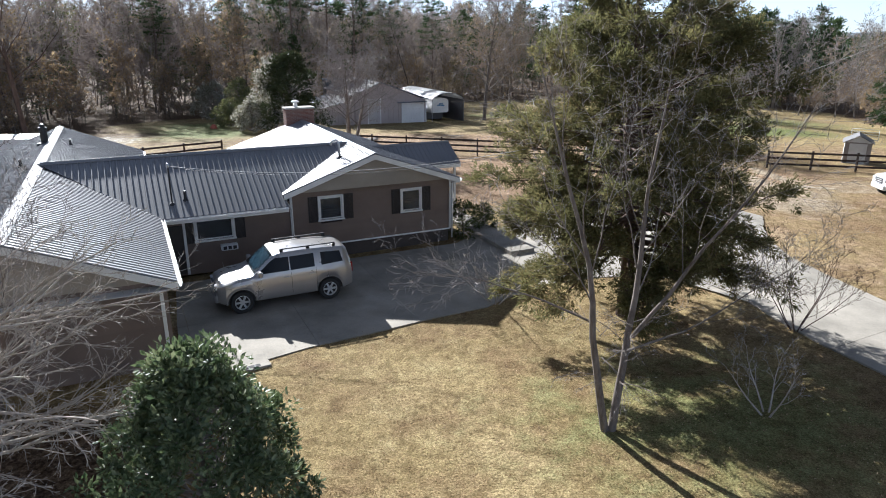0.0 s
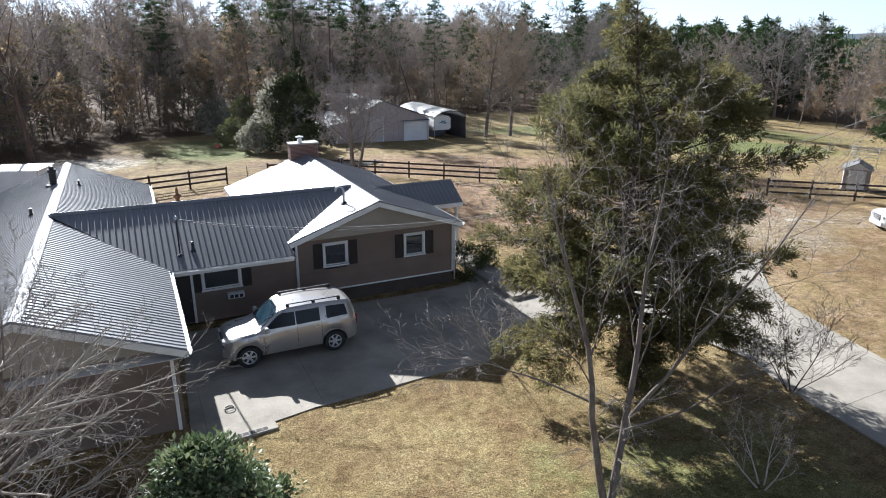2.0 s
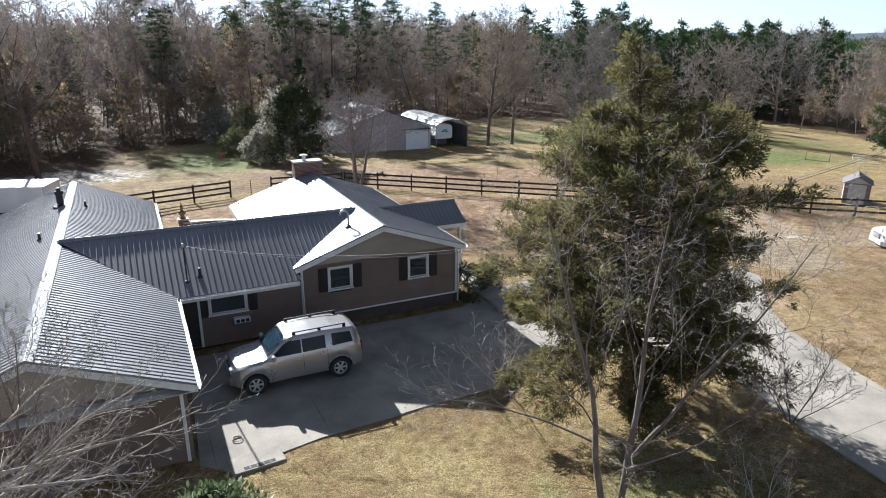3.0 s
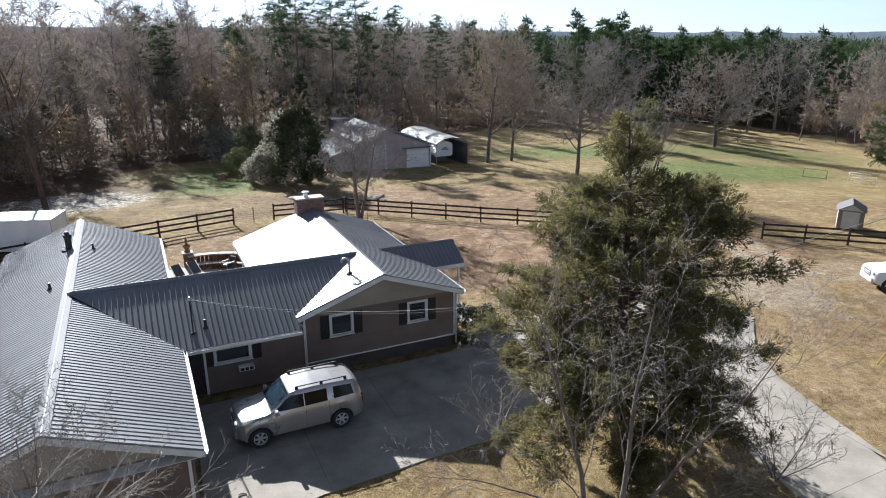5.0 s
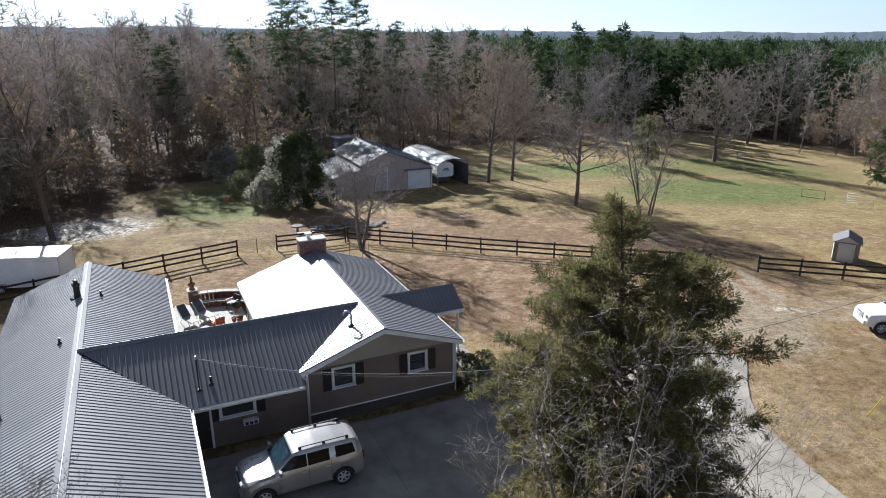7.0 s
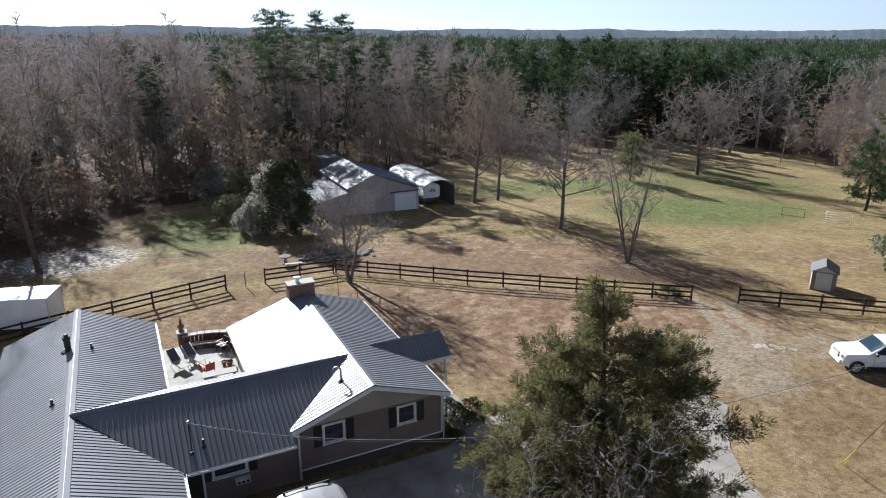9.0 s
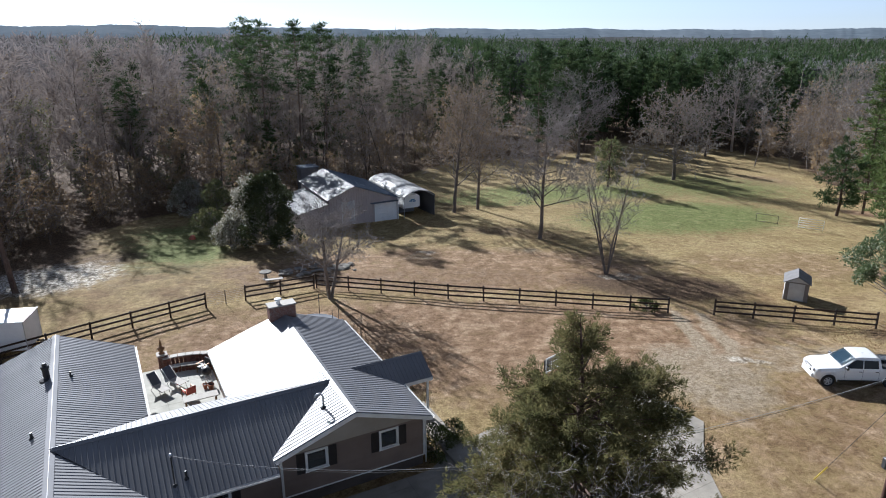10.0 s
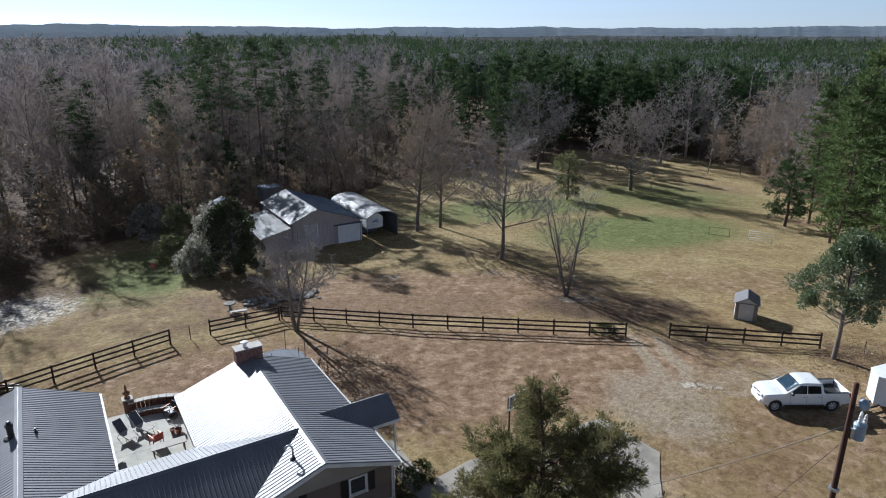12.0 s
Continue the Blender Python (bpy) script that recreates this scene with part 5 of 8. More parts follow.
def lawn_tree():
    """The bare ornamental tree before the cedar: two crooked stems, one forked, long arching limbs and a skirt of drooping shoots."""
    rng = np.random.default_rng(5)
    t = tree_thing("bare_tree", 4.05, 14.2, "bare twin-stemmed ornamental tree with pale twigs on the lawn", "tree")
    out, blades = [], []
    grow(rng, (-0.05, 0, 0), (-0.16, 0.03, 1), 8.9, 0.105, 0, TWIN, out, blades)
    grow(rng, (0.1, 0, 0), (0.12, 0.05, 1), 8.6, 0.11, 0, TWIN, out, blades)
    grow(rng, (0.42, 0.1, 2.55), (0.62, -0.05, 0.85), 6.6, 0.055, 0, dict(TWIN, lift=[0.05, 0.05, 0.04, 0.02, 0.0], first=[0.22, 0.2, 0.2, 0.1]), out, blades)
    grow(rng, (0.3, 0.05, 2.2), (0.85, 0.0, 0.42), 4.6, 0.032, 0, dict(TWIN, kids=[8, 6, 5, 5]), out, blades)
    grow(rng, (-0.5, 0.1, 2.9), (-0.9, 0.1, 0.5), 4.4, 0.032, 0, dict(TWIN, kids=[9, 6, 5, 5], lift=[-0.03, 0.02, 0.0, 0.0, 0.0]), out, blades)
    droop = spec_of(segs=[6, 4, 3, 2], kids=[6, 5], first=[0.2, 0.15], angle=[34, 40], ratio=[0.5, 0.5], wander=[0.16, 0.2, 0.2, 0.2], lift=[-0.12, -0.08, -0.05, 0], thin=[0.6, 0.7], taper=[0.7, 0.8, 0.8, 0.8], least=0.005)
    for i in range(16):
        z, a = rng.uniform(1.1, 3.0), i * 2.4
        x0 = (0.12 * z - 0.02 if i % 3 else -0.16 * z) + 0.05
        grow(rng, (x0, 0.0, z), (math.cos(a), math.sin(a), 0.5), rng.uniform(0.8, 1.6), 0.012, 0, droop, out, blades)
    wood_parts(t, out, [9, 6, 4, 3], 2, M["bark_grey"], M["twig"], blades, rng)


TWIN = spec_of(segs=[10, 8, 5, 3, 2], kids=[9, 7, 5, 6], first=[0.36, 0.2, 0.2, 0.1], angle=[31, 38, 42, 44], ratio=[0.5, 0.5, 0.46, 0.5], wander=[0.075, 0.1, 0.16, 0.2, 0.2], lift=[0.05, 0.05, 0.03, 0.0, -0.02], thin=[0.3, 0.42, 0.5, 0.6], shape=lambda s: 1.15 - 0.5 * s, least=0.0045)
lawn_tree()
SHRUB = spec_of(segs=[5, 4, 3, 3, 2], kids=[6, 5, 5], first=[0.25, 0.2, 0.1], angle=[36, 38, 40], ratio=[0.55, 0.5, 0.55], wander=[0.1, 0.15, 0.2, 0.2, 0.2], lift=[0.08, 0.07, 0.05, 0.03, 0], thin=[0.55, 0.55, 0.7], shape=lambda s: 1.1 - 0.4 * s, least=0.006)
bare_tree("bare_shrub", 11.2, 19.3, 2.9, 8, SHRUB, "bare dark spreading shrub at the drive's edge", stems=7, spread=34, radius=0.022, bark="bark_cedar", twig="bark_cedar", sides=(6, 4, 3), category="shrub")
bare_tree("bare_shrub", 8.2, 14.7, 1.9, 9, SHRUB, "small pale bare shrub in the cedar's shade", stems=4, spread=42, radius=0.03, bark="bark_pale", twig="twig_pale", sides=(6, 4, 3), category="shrub")
bare_tree("bare_shrub", 1.9, 22.3, 2.3, 10, SHRUB, "bare pale-twigged shrub on the point of the lawn", stems=6, spread=45, radius=0.028, bark="bark_pale", twig="twig_pale", sides=(6, 4, 3), category="shrub")


def spreading_tree(x, y):
    """A low bare tree with long limbs sweeping out all round from a short trunk."""
    rng = np.random.default_rng(21)
    limb = spec_of(segs=[9, 6, 3, 2], kids=[10, 6, 5], first=[0.18, 0.15, 0.1], angle=[30, 34, 40], ratio=[0.42, 0.45, 0.5], wander=[0.08, 0.13, 0.18, 0.2], lift=[0.0, 0.015, 0.02, 0.0], taper=[0.75, 0.8, 0.8, 0.8], thin=[0.5, 0.55, 0.6], least=0.008, shape=lambda s: 1.1 - 0.5 * s)
    t = tree_thing("bare_tree", x, y, "bare wide-branched tree in front of the garage", "tree")
    out, blades = [(np.array([[0.0, 0.0, 0.0], [0.06, 0.02, 1.0], [0.02, -0.05, 2.0], [0.05, 0.0, 4.6]]), np.array([0.19, 0.16, 0.14, 0.06]), 0)], []
    for i in range(38):
        a, up = i * 2.4, rng.uniform(-0.05, 0.5)
        grow(rng, (0.03, 0.0, 1.2 + 3.2 * i / 38), (math.cos(a), math.sin(a), up), rng.uniform(3.6, 5.3) * (1 - 0.25 * up), 0.05, 0, limb, out, blades)
    wood_parts(t, out, [9, 6, 4, 3], 2, M["bark_pale"], M["twig_pale"], blades, rng)


spreading_tree(-9.9, 10.7)
bare_tree("bare_tree", -10.2, 13.4, 6.8, 22, MYRTLE, "bare slim tree against the garage gable", stems=2, spread=10, radius=0.06, bark="bark_grey", twig="twig")


def broadleaf(name, x, y, height, shape, seed, count, size, leaf, label, trunk=0.1, category="tree", low=0.05, clumps=140, bark="bark_grey", ragged=0.45):
    """An evergreen crown of leaf clumps on limbs. shape: (heights, radii) of the outline, in parts of the height and metres."""
    rng = np.random.default_rng(seed)
    t = tree_thing(name, x, y, label, category)
    out = [(np.array([[0.05 * math.sin(i), 0.05 * math.cos(i), height * 0.93 * i / 8] for i in range(9)]), np.linspace(trunk, 0.02, 9), 0)]
    C, R = [], []
    for i in range(clumps):
        h = low + (0.97 - low) * rng.uniform(0, 1) ** 0.85
        a = i * 2.4 + rng.uniform(-0.5, 0.5)
        r = float(np.interp(h, *shape)) * (0.5 + 0.5 * math.sqrt(rng.uniform(0, 1))) * (1 + ragged * noise.noise((math.cos(a) * 1.3 + seed, math.sin(a) * 1.3, h * 3.0)))
        c = np.array([r * math.cos(a), r * math.sin(a), h * height])
        start = np.array([0, 0, max(0.1, c[2] - 0.5 * r - 0.2)])
        m = (start + c) / 2 + rng.normal(0, 0.08, 3)
        out.append((np.array([start, m, c]), np.array([0.025, 0.016, 0.006]) * (trunk / 0.1) ** 0.5, 1))
        C.append(c)
        R.append(rng.uniform(0.2, 0.5) * (height / 4.5) ** 0.5)
    C, R = np.array(C), np.array(R)
    k = rng.integers(0, len(C), count)
    d = rng.normal(0, 1, (count, 3))
    d /= np.linalg.norm(d, axis=1)[:, None]
    p = C[k] + d * (R[k] * rng.uniform(0.35, 1.05, count))[:, None]
    v, f = leaves(rng, p, size, 1.9, 0.25, d * 0.8)
    wood_parts(t, out, [7, 4], 1, M[bark], M["twig"])
    tagged(put("foliage", mesh_np("foliage", v, f), M[leaf], t), kind="stuff")
    return t


broadleaf("magnolia_tree", -4.75, 11.2, 3.75, ([0, 0.15, 0.4, 0.65, 0.85, 1], [1.7, 2.0, 1.75, 1.25, 0.8, 0.25]), 31, 21000, 0.14, "magnolia_leaf", "glossy dark evergreen with dense round crown on the lawn", 0.09, low=0.03, clumps=170)
broadleaf("magnolia_tree", 34.4, 42.7, 10.2, ([0.2, 0.3, 0.5, 0.7, 0.9, 1], [2.0, 3.5, 3.4, 2.6, 1.3, 0.2]), 32, 25000, 0.2, "magnolia_leaf", "tall magnolia with glossy leaves beside the wire fence", 0.2, low=0.4, clumps=170, bark="bark_grey")
broadleaf("evergreen_shrub", 0.95, 30.9, 1.7, ([0, 0.4, 0.8, 1], [0.9, 1.0, 0.7, 0.2]), 33, 3500, 0.1, "shrub_leaf", "dark evergreen shrub by the house corner", 0.05, "shrub", clumps=50)
broadleaf("evergreen_shrub", 2.0, 31.9, 1.2, ([0, 0.4, 0.8, 1], [0.8, 0.9, 0.6, 0.2]), 34, 2500, 0.1, "shrub_leaf", "dark evergreen shrub by the house corner", 0.05, "shrub", clumps=40)
broadleaf("evergreen_shrub", 18.6, 49.3, 1.0, ([0, 0.4, 0.8, 1], [0.9, 1.0, 0.6, 0.2]), 35, 2200, 0.12, "shrub_leaf", "low green shrub at the fence's end", 0.05, "shrub", clumps=30)
# Dark crown for the shaded side, pale vine for the backlit rim.
broadleaf("evergreen_thicket", -15.4, 68.8, 7.8, ([0, 0.25, 0.5, 0.75, 0.9, 1], [3.7, 3.6, 2.9, 2.2, 1.3, 0.4]), 37, 19000, 0.24, "thicket_leaf", "tall evergreen thicket beside the barn, dark leaves standing for its shade side", 0.14, "thicket", clumps=190, ragged=0.9)
broadleaf("vine_thicket", -17.3, 69.6, 7.4, ([0, 0.2, 0.5, 0.8, 1], [2.0, 2.2, 1.9, 1.1, 0.4]), 36, 9000, 0.19, "vine_leaf", "thicket overgrown with vine, backlight put in as pale leaves", 0.12, "thicket", clumps=95, ragged=1.0)
broadleaf("vine_thicket", -19.6, 68.6, 3.2, ([0, 0.3, 0.7, 1], [1.8, 2.0, 1.4, 0.3]), 40, 6500, 0.18, "vine_leaf", "low mound of vine beside the thicket, backlight put in as pale leaves", 0.1, "thicket", clumps=80, ragged=0.8)
broadleaf("evergreen_shrub", -23.0, 73.5, 3.0, ([0, 0.4, 0.8, 1], [2.2, 2.3, 1.5, 0.3]), 38, 6000, 0.17, "olive_leaf", "green rounded shrub at the woods' edge", 0.06, "shrub", clumps=70)
broadleaf("vine_thicket", -28.5, 83.5, 4.6, ([0, 0.3, 0.7, 1], [2.4, 2.6, 1.8, 0.3]), 39, 8000, 0.19, "vine_leaf", "pale vine-hung shrub before the woods", 0.1, "thicket", clumps=90)
broadleaf("vine_thicket", -24.0, 80.0, 5.0, ([0, 0.3, 0.7, 1], [2.0, 2.2, 1.6, 0.3]), 41, 7000, 0.19, "olive_leaf", "olive thicket at the edge of the woods", 0.1, "thicket", clumps=80)

# yard and pasture trees
SPREAD = spec_of(kids=[20, 8, 6, 12], first=[0.18, 0.15, 0.12, 0.1], angle=[64, 46, 46, 46], ratio=[0.62, 0.48, 0.45, 0.6], lift=[0.02, 0.06, 0.06, 0.05, 0.03], least=0.026, shape=lambda s: 1.1 - 0.5 * s)
UPRIGHT = spec_of(kids=[26, 8, 6, 13], first=[0.22, 0.15, 0.12, 0.1], angle=[54, 44, 44, 46], ratio=[0.5, 0.46, 0.45, 0.6], lift=[0.02, 0.08, 0.07, 0.05, 0.03], least=0.015, shape=lambda s: 1.15 - 0.75 * s)
bare_tree("bare_tree", -7.1, 52.2, 7.4, 41, spec_of(kids=[9, 8, 7, 10], first=[0.3, 0.15, 0.12, 0.1], angle=[60, 46, 46, 46], ratio=[0.62, 0.5, 0.5, 0.6], lift=[0.02, 0.06, 0.06, 0.05, 0.03], least=0.014, shape=lambda s: 1.1 - 0.5 * s), "bare fine-twigged yard tree beside the fence", stems=3, spread=13, radius=0.15, bark="bark_grey")
bare_tree("bare_tree", 13.9, 70.6, 13.8, 42, spec_of(kids=[24, 8, 7, 13], first=[0.26, 0.15, 0.12, 0.1], angle=[60, 44, 44, 46], ratio=[0.56, 0.46, 0.45, 0.6], lift=[0.02, 0.07, 0.06, 0.05, 0.03], least=0.016, shape=lambda s: 1.1 - 0.5 * s), "tall bare pasture tree with straight dark trunk", radius=0.24, group="pasture trees")
bare_tree("bare_tree", 17.9, 58.3, 10.6, 43, spec_of(segs=[8, 5, 4, 3, 2], kids=[9, 6, 5, 9], first=[0.25, 0.2, 0.15, 0.1], angle=[38, 42, 44, 44], ratio=[0.42, 0.46, 0.45, 0.6], lift=[0.04, 0.07, 0.05, 0.03, 0.02], thin=[0.4, 0.5, 0.5, 0.6], least=0.011, shape=lambda s: 1.15 - 0.55 * s), "bare multi-stemmed pasture tree with grey limbs", stems=4, spread=14, radius=0.12, bark="bark_grey", twig="twig", group="pasture trees")
bare_tree("bare_tree", 5.1, 83.2, 16.5, 44, UPRIGHT, "tall bare tree holding tan leaves beside the carport", radius=0.24, dry=1.6, group="pasture trees")
bare_tree("bare_tree", 8.3, 85.2, 15.5, 45, UPRIGHT, "tall bare tree with some tan leaves in the pasture", radius=0.22, dry=0.7, group="pasture trees")
DOME = spec_of(kids=[24, 9, 6, 13], first=[0.2, 0.15, 0.12, 0.1], angle=[70, 46, 46, 46], ratio=[0.66, 0.48, 0.45, 0.6], lift=[0.02, 0.06, 0.06, 0.05, 0.03], least=0.026, shape=lambda s: 1.05 - 0.42 * s)
bare_tree("bare_tree", 46.0, 114.5, 15.0, 46, DOME, "round-crowned bare oak in the pasture", radius=0.36, dry=0.7, group="pasture trees")
bare_tree("bare_tree", 79.5, 163.0, 19.0, 47, SPREAD, "spreading bare tree at the field's far edge", radius=0.36, bark="bark_pale", group="pasture trees")
bare_tree("bare_tree", 33.5, 134.0, 16.0, 48, DOME, "round bare tree before the pines", radius=0.34, group="pasture trees")
bare_tree("bare_tree", 68.0, 152.0, 15.0, 49, SPREAD, "bare tree holding rusty leaves at the field's edge", radius=0.3, dry=0.3, group="pasture trees")
bare_tree("bare_tree", -34.3, 55.0, 15.0, 50, spec_of(kids=[15, 7, 5, 9], first=[0.36, 0.15, 0.12, 0.1], angle=[56, 46, 46, 46], ratio=[0.5, 0.48, 0.45, 0.6], lift=[0.02, 0.06, 0.06, 0.05, 0.03], least=0.012, shape=lambda s: 1.1 - 0.5 * s), "leaning tree with sparse tan leaves behind the trailer", radius=0.27, dry=0.3, lean=[(-0.08, 0.0, 1)], bark="bark_cedar")
cedar(31.0, 103.5, 9.0, ([0.1, 0.3, 0.6, 0.85, 1.0], [1.6, 2.3, 2.4, 1.6, 0.3]), 51, 44, 8, 8, "dark vine-hung cedar in the pasture", 0.14, "olive_leaf", fine=2.6)
cedar(60.2, 89.5, 11.5, ([0.1, 0.3, 0.6, 0.85, 1.0], [2.8, 3.4, 2.7, 1.4, 0.2]), 52, 52, 9, 8, "dark full cedar at the edge of the pines", 0.16, "pine_leaf", fine=2.4)


# -- pines and woods: a few kinds of tree, set down many times --
def pine_side(x, y):
    """Where pines outnumber bare trees: the middle and right of the far woods, with ragged edges."""
    return x / y > -0.33 + 0.35 * noise.noise((x * 0.02, y * 0.02, 8.0))


def pine_kind(seed, height, crown_from, reach, tufts, per_tuft, size, wide=0.17):
    """A pine of flattened needle clumps at the ends of its limbs. Returns its wood and its needles."""
    rng = np.random.default_rng(seed)
    out = [(np.array([[0.15 * math.sin(i * 0.8 + seed), 0.15 * math.cos(i * 0.7), height * i / 8] for i in range(9)]), np.linspace(height * 0.0095, 0.03, 9), 0)]
    P, D = [], []
    for i in range(tufts):
        h = crown_from + (1 - crown_from) * (i + rng.uniform(0, 1)) / tufts
        g = (h - crown_from) / (1 - crown_from)
        r = reach * (0.5 + 0.6 * math.sin(math.pi * min(1, g * 0.8 + 0.18))) * (1 - 0.65 * g ** 3) * rng.uniform(0.4, 1.15)
        a = i * 2.4 + rng.uniform(-0.5, 0.5)
        s = np.array([0, 0, h * height])
        e = s + np.array([r * math.cos(a), r * math.sin(a), r * rng.uniform(0.0, 0.4)])
        out.append((np.array([s, (s + e) / 2 + [0, 0, -0.06 * r], e]), np.array([0.05, 0.035, 0.012]), 1))
        for q in range(3):
            c = s + (e - s) * (1.0, 0.78, 0.55)[q] + rng.normal(0, 0.28, 3)
            m = rng.normal(0, 1, (per_tuft, 3))
            m /= np.linalg.norm(m, axis=1)[:, None]
            m[:, 2] = np.abs(m[:, 2]) * 0.9 - 0.25
            P.append(c + m * rng.uniform(0.1, 1.0, (per_tuft, 1)) * [size, size, size * 0.7])
            D.append(m + np.array([0, 0, 0.3]))
    at, way = np.concatenate(P), np.concatenate(D)
    way /= np.linalg.norm(way, axis=1)[:, None]
    return tubes(out, [5, 3]), None, blade_mesh(rng, [(at, at + way * rng.uniform(0.7, 1.3, (len(at), 1)) * size, np.full(len(at), size * wide))], False)


def bare_kind(seed, height, spec, sides, dry, leaf_size=0.2):
    rng = np.random.default_rng(seed)
    out, blades = [], []
    grow(rng, (0, 0, 0), (rng.normal(0, 0.03), rng.normal(0, 0.03), 1), height, height * 0.0068, 0, spec, out, blades)
    trunk = tubes([b for b in out if b[2] == 0], sides)
    fine = [b for b in out if b[2] > 0]
    wood = join(tubes(fine, sides), blade_mesh(rng, blades, False))
    if not dry:
        return trunk, wood, None
    return trunk, wood, leaves(rng, along(rng, blades, dry), leaf_size, 1.5, -0.3)


def spread_out(kinds, spots, rng, layer):
    """One layer (0 trunks, 1 twigs, 2 leaves) of all trees set down at spots (x, y, kind, scale)."""
    V, F, base = [], [], 0
    for x, y, k, s, a in spots:
        got = kinds[k][layer]
        if got is None:
            continue
        v, f = got
        c, si = math.cos(a), math.sin(a)
        m = np.array([[c, -si, 0], [si, c, 0], [0, 0, 1]]) * s
        V.append((v @ m.T + [x, y, ground_z(x, y) - 0.15]).astype(np.float32))
        F.append(f + base)
        base += len(v)
    return (np.concatenate(V), np.concatenate(F)) if V else None


def woodland(name, kinds, spots, label, bark, twig, leaf, seed=0):
    rng = np.random.default_rng(seed)
    t = empty(name, None, label, "woodland", kind="stuff")
    for layer, mat, nm in ((0, bark, "trunks"), (1, twig, "twigs"), (2, leaf, "foliage")):
        got = spread_out(kinds, spots, rng, layer)
        if got:
            put(nm, mesh_np(nm, *got), mat, t)
    return t


def scatter(rng, x0, x1, y0, y1, gap, test, kinds, scale=(0.8, 1.15)):
    spots = []
    for x in np.arange(x0, x1, gap):
        for y in np.arange(y0, y1, gap):
            px, py = x + rng.uniform(-0.5, 0.5) * gap, y + rng.uniform(-0.5, 0.5) * gap
            if test(px, py):
                spots.append((px, py, int(rng.integers(0, kinds)), rng.uniform(*scale), rng.uniform(0, 6.28)))
    return spots


WOOD_NEAR = spec_of(segs=[7, 3, 1, 2], kids=[20, 7, 14], first=[0.1, 0.12, 0.1], angle=[52, 46, 46], ratio=[0.34, 0.46, 0.75], wander=[0.09, 0.18, 0.2, 0.2], lift=[0.02, 0.1, 0.06, 0.03], thin=[0.34, 0.45, 0.8], least=0.022, shape=lambda s: 1.15 - 0.6 * s)
WOOD_MID = spec_of(segs=[4, 2, 2], kids=[22, 36], first=[0.14, 0.1], angle=[50, 54], ratio=[0.34, 0.6], wander=[0.08, 0.18, 0.18], lift=[0.02, 0.1, 0.06], thin=[0.34, 0.5], least=0.042, shape=lambda s: 1.1 - 0.55 * s)
WOOD_FAR = spec_of(segs=[2, 1, 2], kids=[12, 20], first=[0.2, 0.1], angle=[50, 54], ratio=[0.36, 0.65], wander=[0.05, 0.15, 0.18], lift=[0.02, 0.1, 0.05], thin=[0.34, 0.6], least=0.09, shape=lambda s: 1.1 - 0.55 * s)
rng = np.random.default_rng(7)
near_kinds = [bare_kind(60 + i, h, WOOD_NEAR, [5, 3, 3], dry) for i, (h, dry) in enumerate([(16, 0.35), (13, 0.8), (17, 0.12), (9, 2.2), (14, 0.5), (18, 0.08), (7, 2.6)])]
mid_kinds = [bare_kind(70 + i, h, WOOD_MID, [4, 3], dry, 0.3) for i, (h, dry) in enumerate([(17, 0), (18, 0.06), (16, 0), (19, 0), (14, 0.25)])]
far_kinds = [bare_kind(80 + i, h, WOOD_FAR, [3, 3], 0) for i, h in enumerate([18, 19, 17])]
beyond = lambda lo, hi: (lambda x, y: lo <= y - edge_of_woods(x) < hi and abs(x) < y * 0.78 + 30 and (x < 12 or lo == 0) and not in_right_woods(np.array(x), np.array(y)))
woodland("woodland", near_kinds, scatter(rng, -80, 17, 40, 160, 5.2, lambda x, y: beyond(0, 22)(x, y) and min(abs((x + 27) * 0.85 + (y - 73) * 0.52), abs((x + 32) * 0.85 + (y - 59) * 0.52), abs((x + 2) * 0.85 + (y - 86) * 0.52)) > 5 or beyond(0, 22)(x, y) and rng.uniform() < 0.25, len(near_kinds)), "bare winter woods with straight trunks and some dry leaves", M["bark_woods"], M["twig_woods"], M["woods_leaf"], 1)
woodland("woodland", mid_kinds, scatter(rng, -150, 40, 60, 240, 6.2, beyond(22, 75), len(mid_kinds)), "dense bare winter woods behind the barn", M["bark_woods"], M["twig_woods"], M["woods_leaf"], 2)
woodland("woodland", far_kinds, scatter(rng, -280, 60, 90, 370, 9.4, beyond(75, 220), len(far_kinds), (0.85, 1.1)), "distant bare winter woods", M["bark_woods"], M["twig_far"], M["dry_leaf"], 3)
pine_kinds = [pine_kind(90 + i, h, c, r, tf, 22, 0.52, 0.1) for i, (h, c, r, tf) in enumerate([(21, 0.55, 3.4, 38), (23, 0.62, 3.2, 36), (19, 0.42, 3.2, 42)])]
spots = []
for px, py, s in ((-47, 107, 1.05), (-41, 99, 0.8), (-32, 112, 0.92), (-21.3, 99, 1.04), (-17.5, 105, 1.16), (-14.5, 112, 1.16), (-9, 120, 1.1), (-2, 128, 1.05), (-40, 128, 0.85), (4, 140, 0.8), (-38, 92, 0.72), (-29, 96, 0.78), (14, 146, 0.78), (-28, 118, 1.1)):
    spots.append((px, py, int(rng.integers(0, 3)), s, rng.uniform(0, 6.28)))
woodland("pine_woodland", pine_kinds, spots, "tall pines rising out of the bare woods", M["bark_pine"], None, M["pine_leaf"], 4)
mixed = scatter(rng, -60, 90, 95, 240, 7.0, lambda x, y: 14 <= y - edge_of_woods(x) < 80 and pine_side(x, y) and rng.uniform() < 0.42 and not in_right_woods(np.array(x), np.array(y)), 3, (0.66, 0.92))
dense_kinds = [pine_kind(95 + i, h, 0.1, 3.3, 32, 15, 0.95) for i, h in enumerate([22, 24, 21])]
